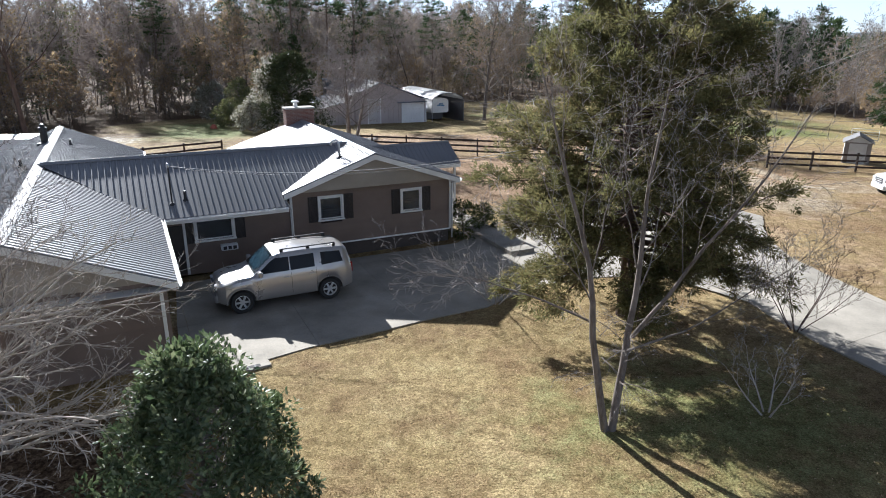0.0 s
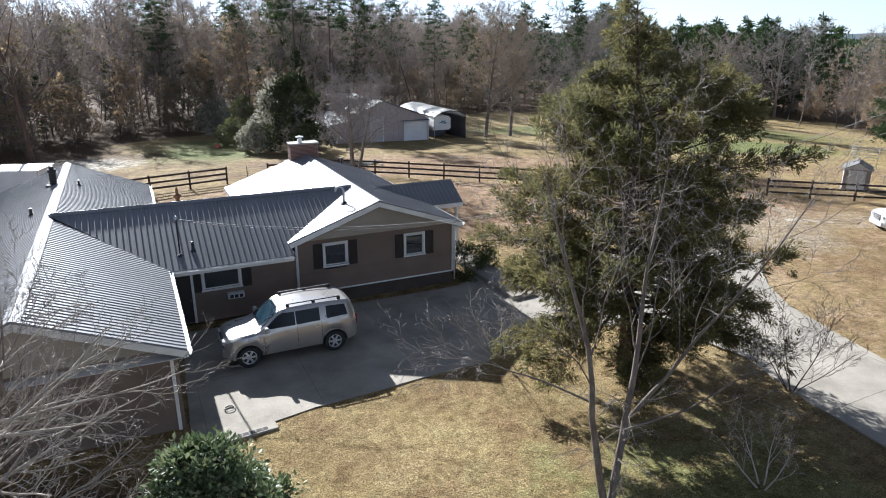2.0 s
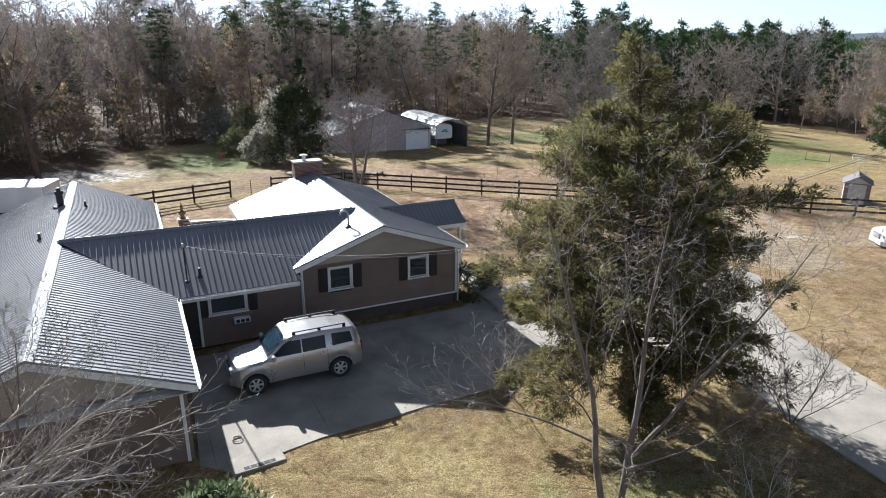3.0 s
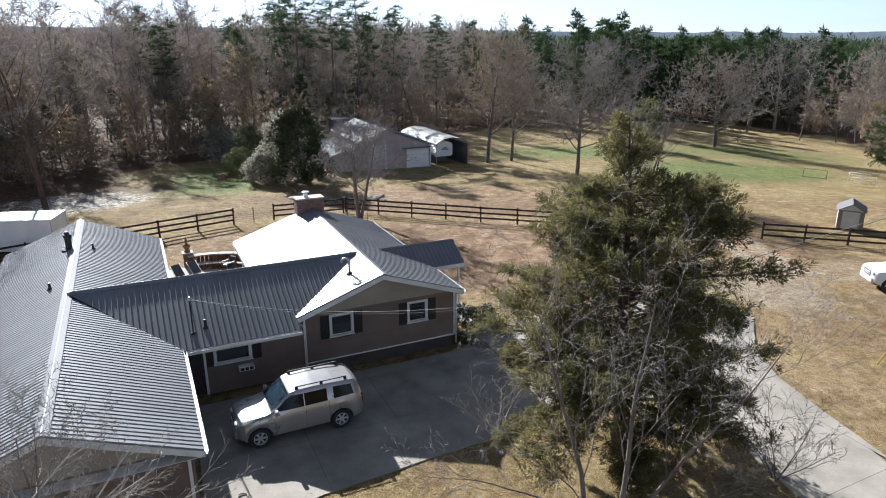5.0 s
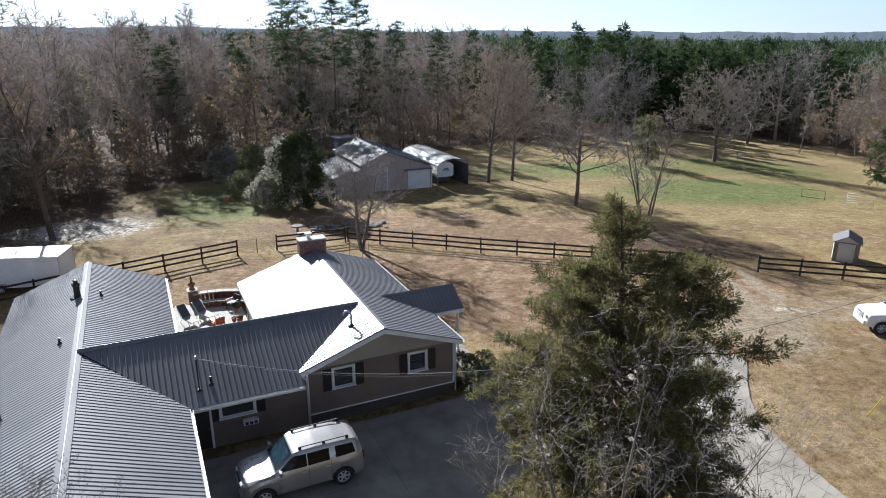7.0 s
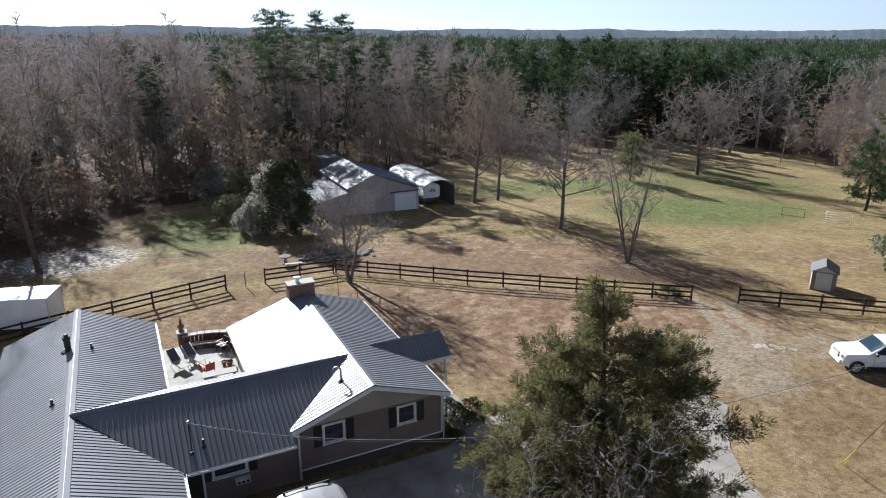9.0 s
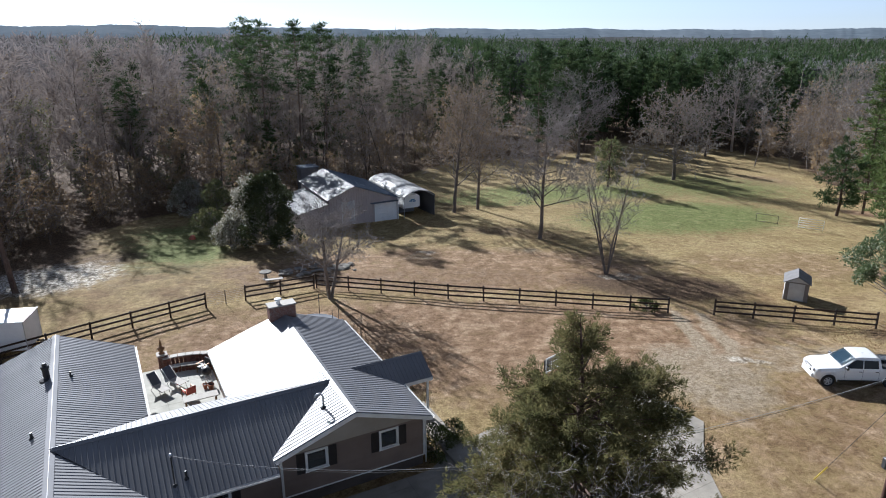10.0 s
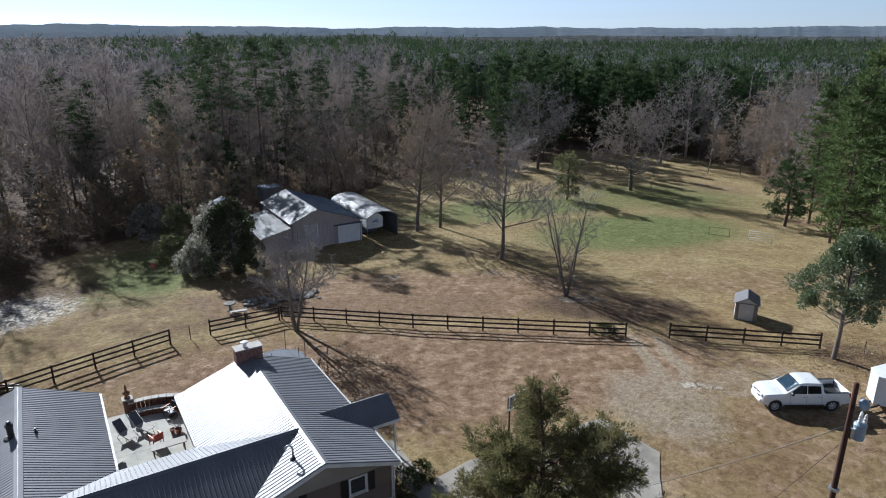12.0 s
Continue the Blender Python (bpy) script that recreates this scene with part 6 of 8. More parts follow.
stand = scatter(rng, 14, 150, 138, 215, 6.1, lambda x, y: y > edge_of_woods(x) + 3 + 4 * math.sin(x * 0.15) and x > 0.185 * y and x < 84 + (y - 150) * 0.6, 3, (0.84, 1.02))
woodland("pine_woodland", dense_kinds, mixed, "dark pines among the bare trees behind the barn", M["bark_pine"], None, M["pine_leaf"], 10)
woodland("pine_woodland", dense_kinds, stand, "dense dark pine stand beyond the pasture", M["bark_pine"], None, M["pine_leaf"], 5)
right_pines = [(px, py, i % 3, sc * 1.06, i * 1.3) for i, (px, py, sc) in enumerate(((52.0, 57, 0.8), (55.5, 72, 0.86), (60.5, 80, 0.9), (65.5, 92, 0.95), (54, 60, 0.92), (57, 66, 1.0), (58, 71, 0.95), (61, 78, 1.02), (65.5, 83, 0.95), (70, 91, 1.0), (56, 60, 1.0), (61, 66, 1.0), (66, 73, 1.05), (72, 82, 1.0), (76, 95, 1.0), (75, 102, 0.9), (66, 64, 1.0), (52, 53, 0.85), (56, 52, 0.9)))]
full_kinds = [pine_kind(98 + i, h, 0.12, 3.4, 62, 22, 0.62, 0.14) for i, h in enumerate([21, 23, 20])]
woodland("pine_woodland", full_kinds, right_pines, "green pines full to the ground along the pasture", M["bark_pine"], None, M["sunlit_pine_leaf"], 6)
right_bare = scatter(rng, 66, 120, 100, 172, 7.4, lambda x, y: x > 71 + 0.09 * abs(y - 118) and 0.5 < x / y < 0.75, len(near_kinds), (1.0, 1.35))
woodland("woodland", near_kinds, right_bare, "grey bare woods at the pasture's far corner", M["bark_grey"], M["twig"], M["dry_leaf"], 7)
leafy_kinds = [bare_kind(130 + i, h, WOOD_NEAR, [5, 3, 3], 2.0, 0.22) for i, h in enumerate((9.5, 11.5, 8.0))]
tan_kinds = [bare_kind(140 + i, h, WOOD_NEAR, [5, 3, 3], 3.0, 0.2) for i, h in enumerate((7.0, 9.0, 11.0))]
tan = [(px, py, i % 3, 0.75 + 0.1 * (i % 5), i * 2.1) for i, (px, py) in enumerate(((-40, 63), (-43, 58), (-46, 62), (-39, 70), (-44, 70), (-50, 66), (-41, 77), (-37, 80), (-47, 76), (-52, 60), (-35, 86), (-31, 89), (-55, 70), (-58, 58), (-27, 92), (-12, 100), (-5, 106)))]
woodland("woodland", tan_kinds, tan, "low trees holding tan leaves along the woods' edge", M["bark_woods"], M["twig_woods"], M["dry_leaf"], 12)
leafy = [(px, py, i % 3, 0.85 + 0.1 * (i % 4), i * 1.7) for i, (px, py) in enumerate(((-58, 62), (-53, 67), (-50, 74), (-47, 68), (-55, 77), (-45, 81), (-61, 70), (-48, 87), (-42, 89), (-53, 84), (-64, 61), (-37, 94), (-33, 91)))]
woodland("woodland", leafy_kinds, leafy, "olive-leaved understorey trees at the woods' edge", M["bark_woods"], M["twig_woods"], M["olive_leaf"], 11)
# undergrowth along the woods' edge
BRUSH = spec_of(segs=[4, 2, 2], kids=[8, 12], first=[0.1, 0.1], angle=[44, 44], ratio=[0.6, 0.55], wander=[0.12, 0.2, 0.2], lift=[0.04, 0.03, 0], thin=[0.5, 0.6], least=0.012, shape=lambda s: 1.0)
brush_kinds = [bare_kind(100 + i, h, BRUSH, [3, 3], dry, 0.14) for i, (h, dry) in enumerate([(2.6, 1.3), (3.6, 2.2), (4.5, 1.6), (2.0, 2.5)])]
brush = scatter(rng, -80, 40, 40, 150, 2.6, lambda x, y: -3 <= y - edge_of_woods(x) < 14 and rng.uniform() < 0.8, 4, (0.7, 1.4))
woodland("undergrowth", brush_kinds, brush, "tangled dry undergrowth at the woods' edge", M["bark_woods"], M["twig_woods"], M["woods_leaf"], 8)
young = [(px + rng.uniform(-1, 1), py + rng.uniform(-1, 1), i % 3, rng.uniform(0.34, 0.62), i * 1.1) for i, (px, py) in enumerate(((-50, 70), (-54, 66), (-48, 80), (-33, 95), (-52, 78), (-58, 74), (-27, 98), (-22, 99), (-62, 80), (-56, 88), (-46, 94), (-18, 101), (-66, 70)))]
woodland("pine_woodland", full_kinds, young, "young dark evergreens along the woods' edge", M["bark_pine"], None, M["pine_leaf"], 9)


# -- distance --
def crown_kind(seed, height, width, n, size):
    rng = np.random.default_rng(seed)
    d = rng.normal(0, 1, (n, 3))
    d /= np.linalg.norm(d, axis=1)[:, None]
    at = d * [width, width, height * 0.33] * rng.uniform(0.55, 1, (n, 1)) + [0, 0, height * 0.62]
    wood = tubes([(np.array([[0, 0, 0], [0, 0, height * 0.8]]), np.array([0.25, 0.08]), 0)], [3])
    way = d + rng.normal(0, 0.3, d.shape) + np.array([0, 0, 0.4])
    return wood, None, blade_mesh(rng, [(at, at + way * size * rng.uniform(0.6, 1.2, (n, 1)), np.full(n, size * 0.22))], False)


sparse = lambda lo, hi, r, q: (lambda x, y: lo <= y - edge_of_woods(x) < hi and abs(x) < y * 0.8 + 30 and (pine_side(x, y) == r))
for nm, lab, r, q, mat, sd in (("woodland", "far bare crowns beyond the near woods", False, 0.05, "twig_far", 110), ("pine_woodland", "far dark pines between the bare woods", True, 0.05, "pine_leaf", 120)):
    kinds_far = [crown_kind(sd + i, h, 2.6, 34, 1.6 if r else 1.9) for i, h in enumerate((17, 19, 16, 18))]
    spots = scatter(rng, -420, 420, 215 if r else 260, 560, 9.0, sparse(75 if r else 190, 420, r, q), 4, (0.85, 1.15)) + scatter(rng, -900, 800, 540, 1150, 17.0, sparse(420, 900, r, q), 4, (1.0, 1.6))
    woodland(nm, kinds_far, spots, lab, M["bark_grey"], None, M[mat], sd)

def far_canopy():
    xs, ys = np.linspace(-2600, 2600, 210), np.concatenate([np.linspace(0, 1, 90) ** 1.6 * 2250 + 299])
    gx, gy = np.meshgrid(xs, ys)
    gx = gx * (0.16 + 0.84 * (gy - 250) / 2300)
    x, y = gx.ravel(), gy.ravel()
    bump = np.array([noise.fractal((a * 0.03, b * 0.03, 1.0), 1.0, 2.0, 4) for a, b in zip(x, y)])
    z = land(x, y) + (12.5 - 14 * (y < 300)) + bump * 3.2 + 7 * np.array([noise.noise((a * 0.003, b * 0.003, 5.0)) for a, b in zip(x, y)])
    i = np.arange(len(x)).reshape(gx.shape)
    f = np.stack([i[:-1, :-1], i[:-1, 1:], i[1:, 1:], i[1:, :-1]], -1).reshape(-1, 4)
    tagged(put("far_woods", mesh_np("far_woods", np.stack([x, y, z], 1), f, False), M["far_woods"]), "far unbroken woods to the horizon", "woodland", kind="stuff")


far_canopy()


def far_hills():
    a = np.linspace(radians(-75), radians(75), 900)
    rows = []
    for r, top in ((3000, None), (3400, 1), (3600, 0.6)):
        for_z = []
        for t in a:
            h = np.interp(math.degrees(t), [-75, -40, -22, -12, 0, 8, 16, 30, 75], [24, 36, 38, 24, 14, 20, 13, 12, 14]) + 9 * noise.noise((t * 9, 0.3, 0)) + 4 * noise.noise((t * 45, 2.3, 0)) + 2.5 * noise.noise((t * 240, 4.3, 0))
            for_z.append(-40 if top is None else h if top == 1 else h - 20)
        rows.append(np.stack([np.sin(a) * r, np.cos(a) * r, for_z], 1))
    v = np.concatenate(rows)
    n = len(a)
    i = np.arange(3 * n).reshape(3, n)
    f = np.stack([i[:-1, :-1], i[:-1, 1:], i[1:, 1:], i[1:, :-1]], -1).reshape(-1, 4)
    tagged(put("backdrop", mesh_np("backdrop", v, f, True), M["far_hills"]), "distant wooded ridge with haze blue in its colour", "hills", kind="structure")


far_hills()

# ---- vehicles ----


def wheel(parent, x, y, r, side, width=0.26):
    w = empty("wheel")
    w.parent = parent
    w.matrix_basis = pose(x, y, r, -90 * side, 0, 0)
    part("tyre", lathe([(r * 0.64, -width / 2), (r * 0.93, -width / 2), (r, -width * 0.36), (r, width * 0.36), (r * 0.93, width / 2), (r * 0.64, width / 2), (r * 0.62, width * 0.3)], 28), M["tyre"], w, smooth=False)
    bm = bmesh.new()
    add_lathe(bm, [(r * 0.6, width * 0.18), (r * 0.64, width * 0.5), (r * 0.6, width * 0.52), (r * 0.56, width * 0.3), (r * 0.2, width * 0.24), (0.02, width * 0.24)], 28)
    for i in range(6):
        a = i * math.pi / 3
        add_box(bm, 0.05, r * 0.58, -0.035, 0.035, width * 0.3, width * 0.46, 0.008, Matrix.Rotation(a, 4, "Z"))
    add_lathe(bm, [(0.085, width * 0.3), (0.08, width * 0.5), (0.03, width * 0.52)], 14)
    part("rim", bm, M["alloy"], w, "alloy six-spoke rim")
    part("hub_well", lathe([(r * 0.56, width * 0.1), (r * 0.56, width * 0.29), (0.02, width * 0.29)], 20), M["dark_plastic"], w)


def car(name, m, label, c):
    """A car from its side outline: c holds stations (x, half width, belt, roof, roof half width), wheels and glass."""
    t = empty(name, m, label, "car")
    xs_key = [s[0] for s in c["stations"]]
    at = lambda k, x: float(np.interp(x, xs_key, [s[k] for s in c["stations"]]))
    R, wheels = c["arch"], c["axles"]

    def low(x):
        z = c["sill"] + max(0, abs(x - c["mid"]) - c["half"] * 0.86) * 0.25
        for ax in wheels:
            if abs(x - ax) < R:
                z = max(z, c["radius"] + math.sqrt(R * R - (x - ax) ** 2))
        return z

    xs = sorted(set([round(v, 3) for v in np.linspace(xs_key[0], xs_key[-1], 40)] + [round(ax + R * k, 3) for ax in wheels for k in (-1.001, -0.97, -0.85, -0.6, -0.3, 0, 0.3, 0.6, 0.85, 0.97, 1.001)] + xs_key))
    bed = c.get("bed")

    def section(x):
        w, belt, roof, rw = (at(k, x) for k in (1, 2, 3, 4))
        z0 = low(x)
        zm = max(z0 + 0.02, min(z0 + 0.28, belt - 0.1))
        zs = max(zm + 0.02, belt - 0.12)
        return [(w * 0.94, z0), (w * 0.995, max(z0 + 0.01, z0 + 0.4 * (zm - z0))), (w, zm), (w * 0.992, zs), (w * 0.965, belt), (rw + (w * 0.965 - rw) * 0.12, belt + (roof - belt) * 0.86), (rw * 0.93, roof - 0.012), (rw * 0.6, roof + 0.012), (0, roof + 0.02)]

    bm = bmesh.new()
    rows = []
    for x in xs:
        half = section(x)
        if bed and bed[0] < x < bed[1]:
            half = half[:5] + [(half[4][0] - 0.03, half[4][1] + 0.01)] + [(half[4][0] - 0.06, half[4][1])] * 3
        rows.append([bm.verts.new((x, y, z)) for y, z in half] + [bm.verts.new((x, -y, z)) for y, z in half[::-1]])
    n = len(rows[0])
    for r0, r1, x0, x1 in zip(rows, rows[1:], xs, xs[1:]):
        inside = bed and bed[0] - 0.01 < x0 and x1 < bed[1] + 0.01
        for i in range(n - 1):
            if inside and 5 <= i <= n - 7:
                continue
            try:
                bm.faces.new((r0[i], r0[i + 1], r1[i + 1], r1[i]))
            except ValueError:
                pass
    for r in (rows[0], rows[-1]):
        bm.faces.new(r)
    bmesh.ops.remove_doubles(bm, verts=bm.verts, dist=0.0005)
    part("body", bm, M[c["paint"]], t, smooth=32)
    # under-body and wheel wells
    part("underbody", box(xs_key[0] + 0.2, xs_key[-1] - 0.2, -c["width"] * 0.42, c["width"] * 0.42, c["sill"] - 0.02, c["sill"] + 0.55), M["dark_plastic"], t)
    for ax in wheels:
        for side in (1, -1):
            wheel(t, ax, side * (c["width"] / 2 - 0.15), c["radius"], side)
            bm = bmesh.new()
            for i in range(14):
                a0, a1 = math.pi * i / 14, math.pi * (i + 1) / 14
                q = [bm.verts.new((ax + math.cos(a) * (R + d), side * (c["width"] / 2 * (0.995 if d else 0.99) + 0.012), c["radius"] + math.sin(a) * (R + d))) for a, d in ((a0, 0), (a1, 0), (a1, 0.055), (a0, 0.055))]
                bm.faces.new(q)
            bmesh.ops.remove_doubles(bm, verts=bm.verts, dist=0.001)
            bmesh.ops.solidify(bm, geom=bm.faces[:], thickness=0.02)
            part("arch_trim", bm, M[c.get("arch_paint", c["paint"])], t)

    def side_y(x, z):
        s = section(x)
        zz, yy = [p[1] for p in s[2:]], [p[0] for p in s[2:]]
        return float(np.interp(z, zz, yy))

    def panel(nm, pts, mat, out=0.008, sub=6, lab=""):
        """A skin over the flank, from an outline of (x, z), on both sides."""
        for side in (1, -1):
            bm = bmesh.new()
            f = bm.faces.new([bm.verts.new((x, 0, z)) for x, z in pts])
            bmesh.ops.triangulate(bm, faces=[f])
            bmesh.ops.subdivide_edges(bm, edges=bm.edges[:], cuts=sub, use_grid_fill=True)
            for v in bm.verts:
                v.co.y = side * (side_y(v.co.x, v.co.z) + out)
            bmesh.ops.solidify(bm, geom=bm.faces[:], thickness=0.006)
            part(nm, bm, M[mat], t, lab)

    for pts in c["side_glass"]:
        panel("side_window", pts, "car_glass", 0.006, 4, "dark tinted side glass")
    for x in c["door_lines"]:
        panel("door_seam", [(x, c["sill"] + 0.12), (x + 0.012, c["sill"] + 0.12), (x + 0.012, c["belt"]), (x, c["belt"])], "dark_plastic", 0.003, 3)
    for x in c["handles"]:
        for side in (1, -1):
            y = side * side_y(x, c["belt"] - 0.13)
            part("door_handle", box(x - 0.1, x + 0.1, min(y, y + side * 0.04), max(y, y + side * 0.04), c["belt"] - 0.15, c["belt"] - 0.115, 0.008), M[c.get("handle", "alloy")], t)
    panel("side_strip", [(c["strip"][0], c["strip"][2]), (c["strip"][1], c["strip"][2]), (c["strip"][1], c["strip"][2] + 0.06), (c["strip"][0], c["strip"][2] + 0.06)], c.get("strip_paint", c["paint"]), 0.02, 4)

    def top_skin(nm, x0, x1, mat, inner=0.86, lift=0.01, lab=""):
        bm = bmesh.new()
        N = 8
        grid = []
        for i in range(N + 1):
            x = x0 + (x1 - x0) * i / N
            rw = at(4, x) * inner
            roof = at(3, x)
            grid.append([bm.verts.new((x + (0.006 if x1 > x0 else -0.006), rw * k, roof + 0.02 - 0.02 * abs(k) ** 2 + lift)) for k in (-1, -0.6, 0, 0.6, 1)])
        for a, b in zip(grid, grid[1:]):
            for i in range(4):
                bm.faces.new((a[i], a[i + 1], b[i + 1], b[i]))
        bmesh.ops.solidify(bm, geom=bm.faces[:], thickness=0.006)
        return part(nm, bm, M[mat], t, lab, smooth=True)

    top_skin("windscreen", *c["screen"], "windscreen", 0.9, 0.012, "windscreen reflecting the sky")
    if "rear_screen" in c:
        top_skin("rear_window", *c["rear_screen"], "car_glass", 0.84, 0.012)
    x0, hw = xs_key[-1], at(1, xs_key[-1])
    F = c["front"]
    part("grille", box(x0 - 0.05, x0 + 0.05, -hw * 0.5, hw * 0.5, F - 0.24, F + 0.12, 0.02), M["dark_plastic"], t)
    for i in range(3):
        part("grille_bar", box(x0 + 0.01, x0 + 0.065, -hw * 0.5, hw * 0.5, F - 0.17 + i * 0.1, F - 0.15 + i * 0.1, 0.006), M["alloy"], t)
    for side in (1, -1):
        y = sorted((side * hw * 0.56, side * hw * 1.02))
        part("headlight", box(x0 - 0.18, x0 + 0.045, y[0], y[1], F - 0.06, F + 0.12, 0.03), M["lamp_lens"], t, "clear headlight")
        y = sorted((side * (hw * 0.92), side * (hw * 1.05)))
        xr = xs_key[0]
        part("tail_light", box(xr - 0.02, xr + 0.14, side * at(1, xr) - 0.09, side * at(1, xr) + 0.02 if side > 0 else side * at(1, xr) + 0.09, c["belt"] - 0.32, c["belt"] + 0.05, 0.02) if side > 0 else box(xr - 0.02, xr + 0.14, -at(1, xr) - 0.02, -at(1, xr) + 0.09, c["belt"] - 0.32, c["belt"] + 0.05, 0.02), M["red_lens"], t, "red tail light")
        mx = c["mirror"]
        ym = side * side_y(mx, c["belt"])
        mir = part("mirror", box(mx - 0.08, mx + 0.07, min(ym, ym + side * 0.24), max(ym, ym + side * 0.24), c["belt"] + 0.02, c["belt"] + 0.21, 0.035), M[c.get("mirror_paint", c["paint"])], t)
        part("mirror_glass", box(mx - 0.085, mx - 0.078, min(ym + side * 0.07, ym + side * 0.22), max(ym + side * 0.07, ym + side * 0.22), c["belt"] + 0.05, c["belt"] + 0.18), M["lamp_lens"], mir)
    for x, s in ((x0, 1), (xs_key[0], -1)):
        part("bumper", box(min(x - s * 0.16, x + s * 0.09), max(x - s * 0.16, x + s * 0.09), -hw * 1.0, hw * 1.0, c["sill"] + 0.02, c["sill"] + 0.32, 0.05), M[c.get("bumper", c["paint"])], t)
    part("number_plate", box(xs_key[0] - 0.1, xs_key[0] - 0.09, -0.16, 0.16, c["sill"] + 0.4, c["sill"] + 0.56), M["white_plastic"], t)
    return t


suv = car("suv", pose(-5.98, 22.88, 0.1, 0, 0, -154.0) @ pose(-0.02, 0, 0), "champagne silver sport utility car parked on the drive", dict(
    paint="silver", width=2.0, radius=0.405, arch=0.485, axles=[1.565, -1.565], sill=0.38, mid=0.0, half=2.4, belt=1.25, front=0.92, mirror=0.92,
    stations=[(-2.45, 0.9, 1.10, 1.18, 0.74), (-2.41, 0.95, 1.24, 1.45, 0.76), (-2.3, 0.985, 1.27, 1.82, 0.75), (-2.15, 1.0, 1.28, 1.91, 0.77), (-1.4, 1.0, 1.28, 1.96, 0.79), (-0.6, 1.0, 1.27, 1.98, 0.79), (0.1, 1.0, 1.26, 1.96, 0.78), (0.32, 1.0, 1.25, 1.91, 0.77), (1.1, 0.995, 1.22, 1.32, 0.84), (1.28, 0.99, 1.17, 1.26, 0.84), (1.8, 0.985, 1.13, 1.21, 0.82), (2.08, 0.95, 1.09, 1.16, 0.76), (2.22, 0.88, 1.04, 1.11, 0.68), (2.3, 0.78, 0.98, 1.05, 0.6), (2.34, 0.66, 0.9, 0.98, 0.52)],
    side_glass=[[(0.98, 1.32), (-0.14, 1.33), (-0.14, 1.8), (0.3, 1.81), (0.48, 1.72)], [(-0.18, 1.33), (-1.05, 1.34), (-1.05, 1.81), (-0.18, 1.8)], [(-1.3, 1.36), (-2.1, 1.39), (-2.02, 1.77), (-1.3, 1.81)]],
    door_lines=[1.0, -0.2, -1.1], handles=[-0.02, -0.95], strip=(1.0, -1.0, 0.62), screen=(0.38, 1.06), rear_screen=(-2.4, -2.32)))
for side in (1, -1):
    rail = part("roof_rail", box(-1.9, 0.1, side * 0.66 - 0.025, side * 0.66 + 0.025, 2.03, 2.07, 0.012), M["black_metal"], suv, "dark roof rail")
    for x in (-1.85, -0.9, 0.05):
        part("rail_foot", box(x - 0.06, x + 0.06, side * 0.66 - 0.03, side * 0.66 + 0.03, 1.92, 2.04, 0.01), M["black_metal"], rail)
    part("wiper", box(1.02, 1.06, side * 0.3 - 0.28, side * 0.3 + 0.28, 1.35, 1.37), M["dark_plastic"], suv)

PK = pose(27.35, 36.62, ground_z(26.9, 36) - 0.01, 0, 0, 174.5)
pickup = car("pickup_truck", PK, "white crew-cab pickup truck parked on the grass", dict(
    paint="white_car", width=2.0, radius=0.4, arch=0.48, axles=[1.9, -1.84], sill=0.45, mid=0.0, half=2.9, belt=1.22, front=0.98, mirror=0.95,
    stations=[(-2.92, 0.95, 1.24, 1.26, 0.9), (-2.85, 0.98, 1.28, 1.30, 0.92), (-1.22, 1.0, 1.28, 1.30, 0.92), (-1.2, 1.0, 1.26, 1.32, 0.9), (-1.12, 1.0, 1.22, 1.84, 0.76), (-0.95, 1.0, 1.22, 1.92, 0.78), (0.0, 1.0, 1.22, 1.95, 0.78), (0.34, 1.0, 1.22, 1.91, 0.77), (1.2, 0.995, 1.2, 1.33, 0.88), (1.36, 0.99, 1.17, 1.27, 0.9), (2.1, 0.985, 1.14, 1.23, 0.88), (2.42, 0.96, 1.1, 1.19, 0.84), (2.58, 0.9, 1.06, 1.15, 0.76), (2.67, 0.8, 1.0, 1.09, 0.66), (2.71, 0.68, 0.9, 0.98, 0.56)],
    side_glass=[[(1.02, 1.28), (-0.06, 1.28), (-0.06, 1.78), (0.34, 1.79), (0.52, 1.7)], [(-0.11, 1.28), (-1.0, 1.28), (-0.96, 1.76), (-0.11, 1.78)]],
    door_lines=[0.98, -0.08, -1.06], handles=[0.08, -0.9], strip=(1.35, -1.3, 0.46), strip_paint="dark_plastic", screen=(0.4, 1.16), rear_screen=(-1.19, -1.11), bed=(-2.8, -1.3), bumper="white_car", mirror_paint="dark_plastic", handle="dark_plastic"))
part("bed_floor", box(-2.86, -1.25, -0.84, 0.84, 0.78, 0.86, 0.01), M["bed_liner"], pickup, "grey pickup bed floor")
for y in (-0.9, 0.9):
    part("bed_side", box(-2.8, -1.25, y - 0.06, y + 0.06, 0.7, 1.31, 0.02), M["white_car"], pickup)
    part("bed_rail_cap", box(-2.84, -1.24, y - 0.075, y + 0.075, 1.31, 1.335, 0.01), M["dark_plastic"], pickup, "black bed rail cap")
for y in (-0.55, 0.55):
    part("wheel_box", box(-2.25, -1.45, y - 0.22 if y > 0 else y - 0.25, y + 0.25 if y > 0 else y + 0.22, 0.75, 1.0, 0.05), M["bed_liner"], pickup)
part("tailgate", box(-2.92, -2.86, -0.9, 0.9, 0.72, 1.31, 0.02), M["white_car"], pickup)
part("bulkhead", box(-1.28, -1.22, -0.9, 0.9, 0.72, 1.32, 0.02), M["white_car"], pickup)
part("tow_bar", box(-3.3, -2.8, -0.05, 0.05, 0.42, 0.5, 0.01), M["black_metal"], pickup)

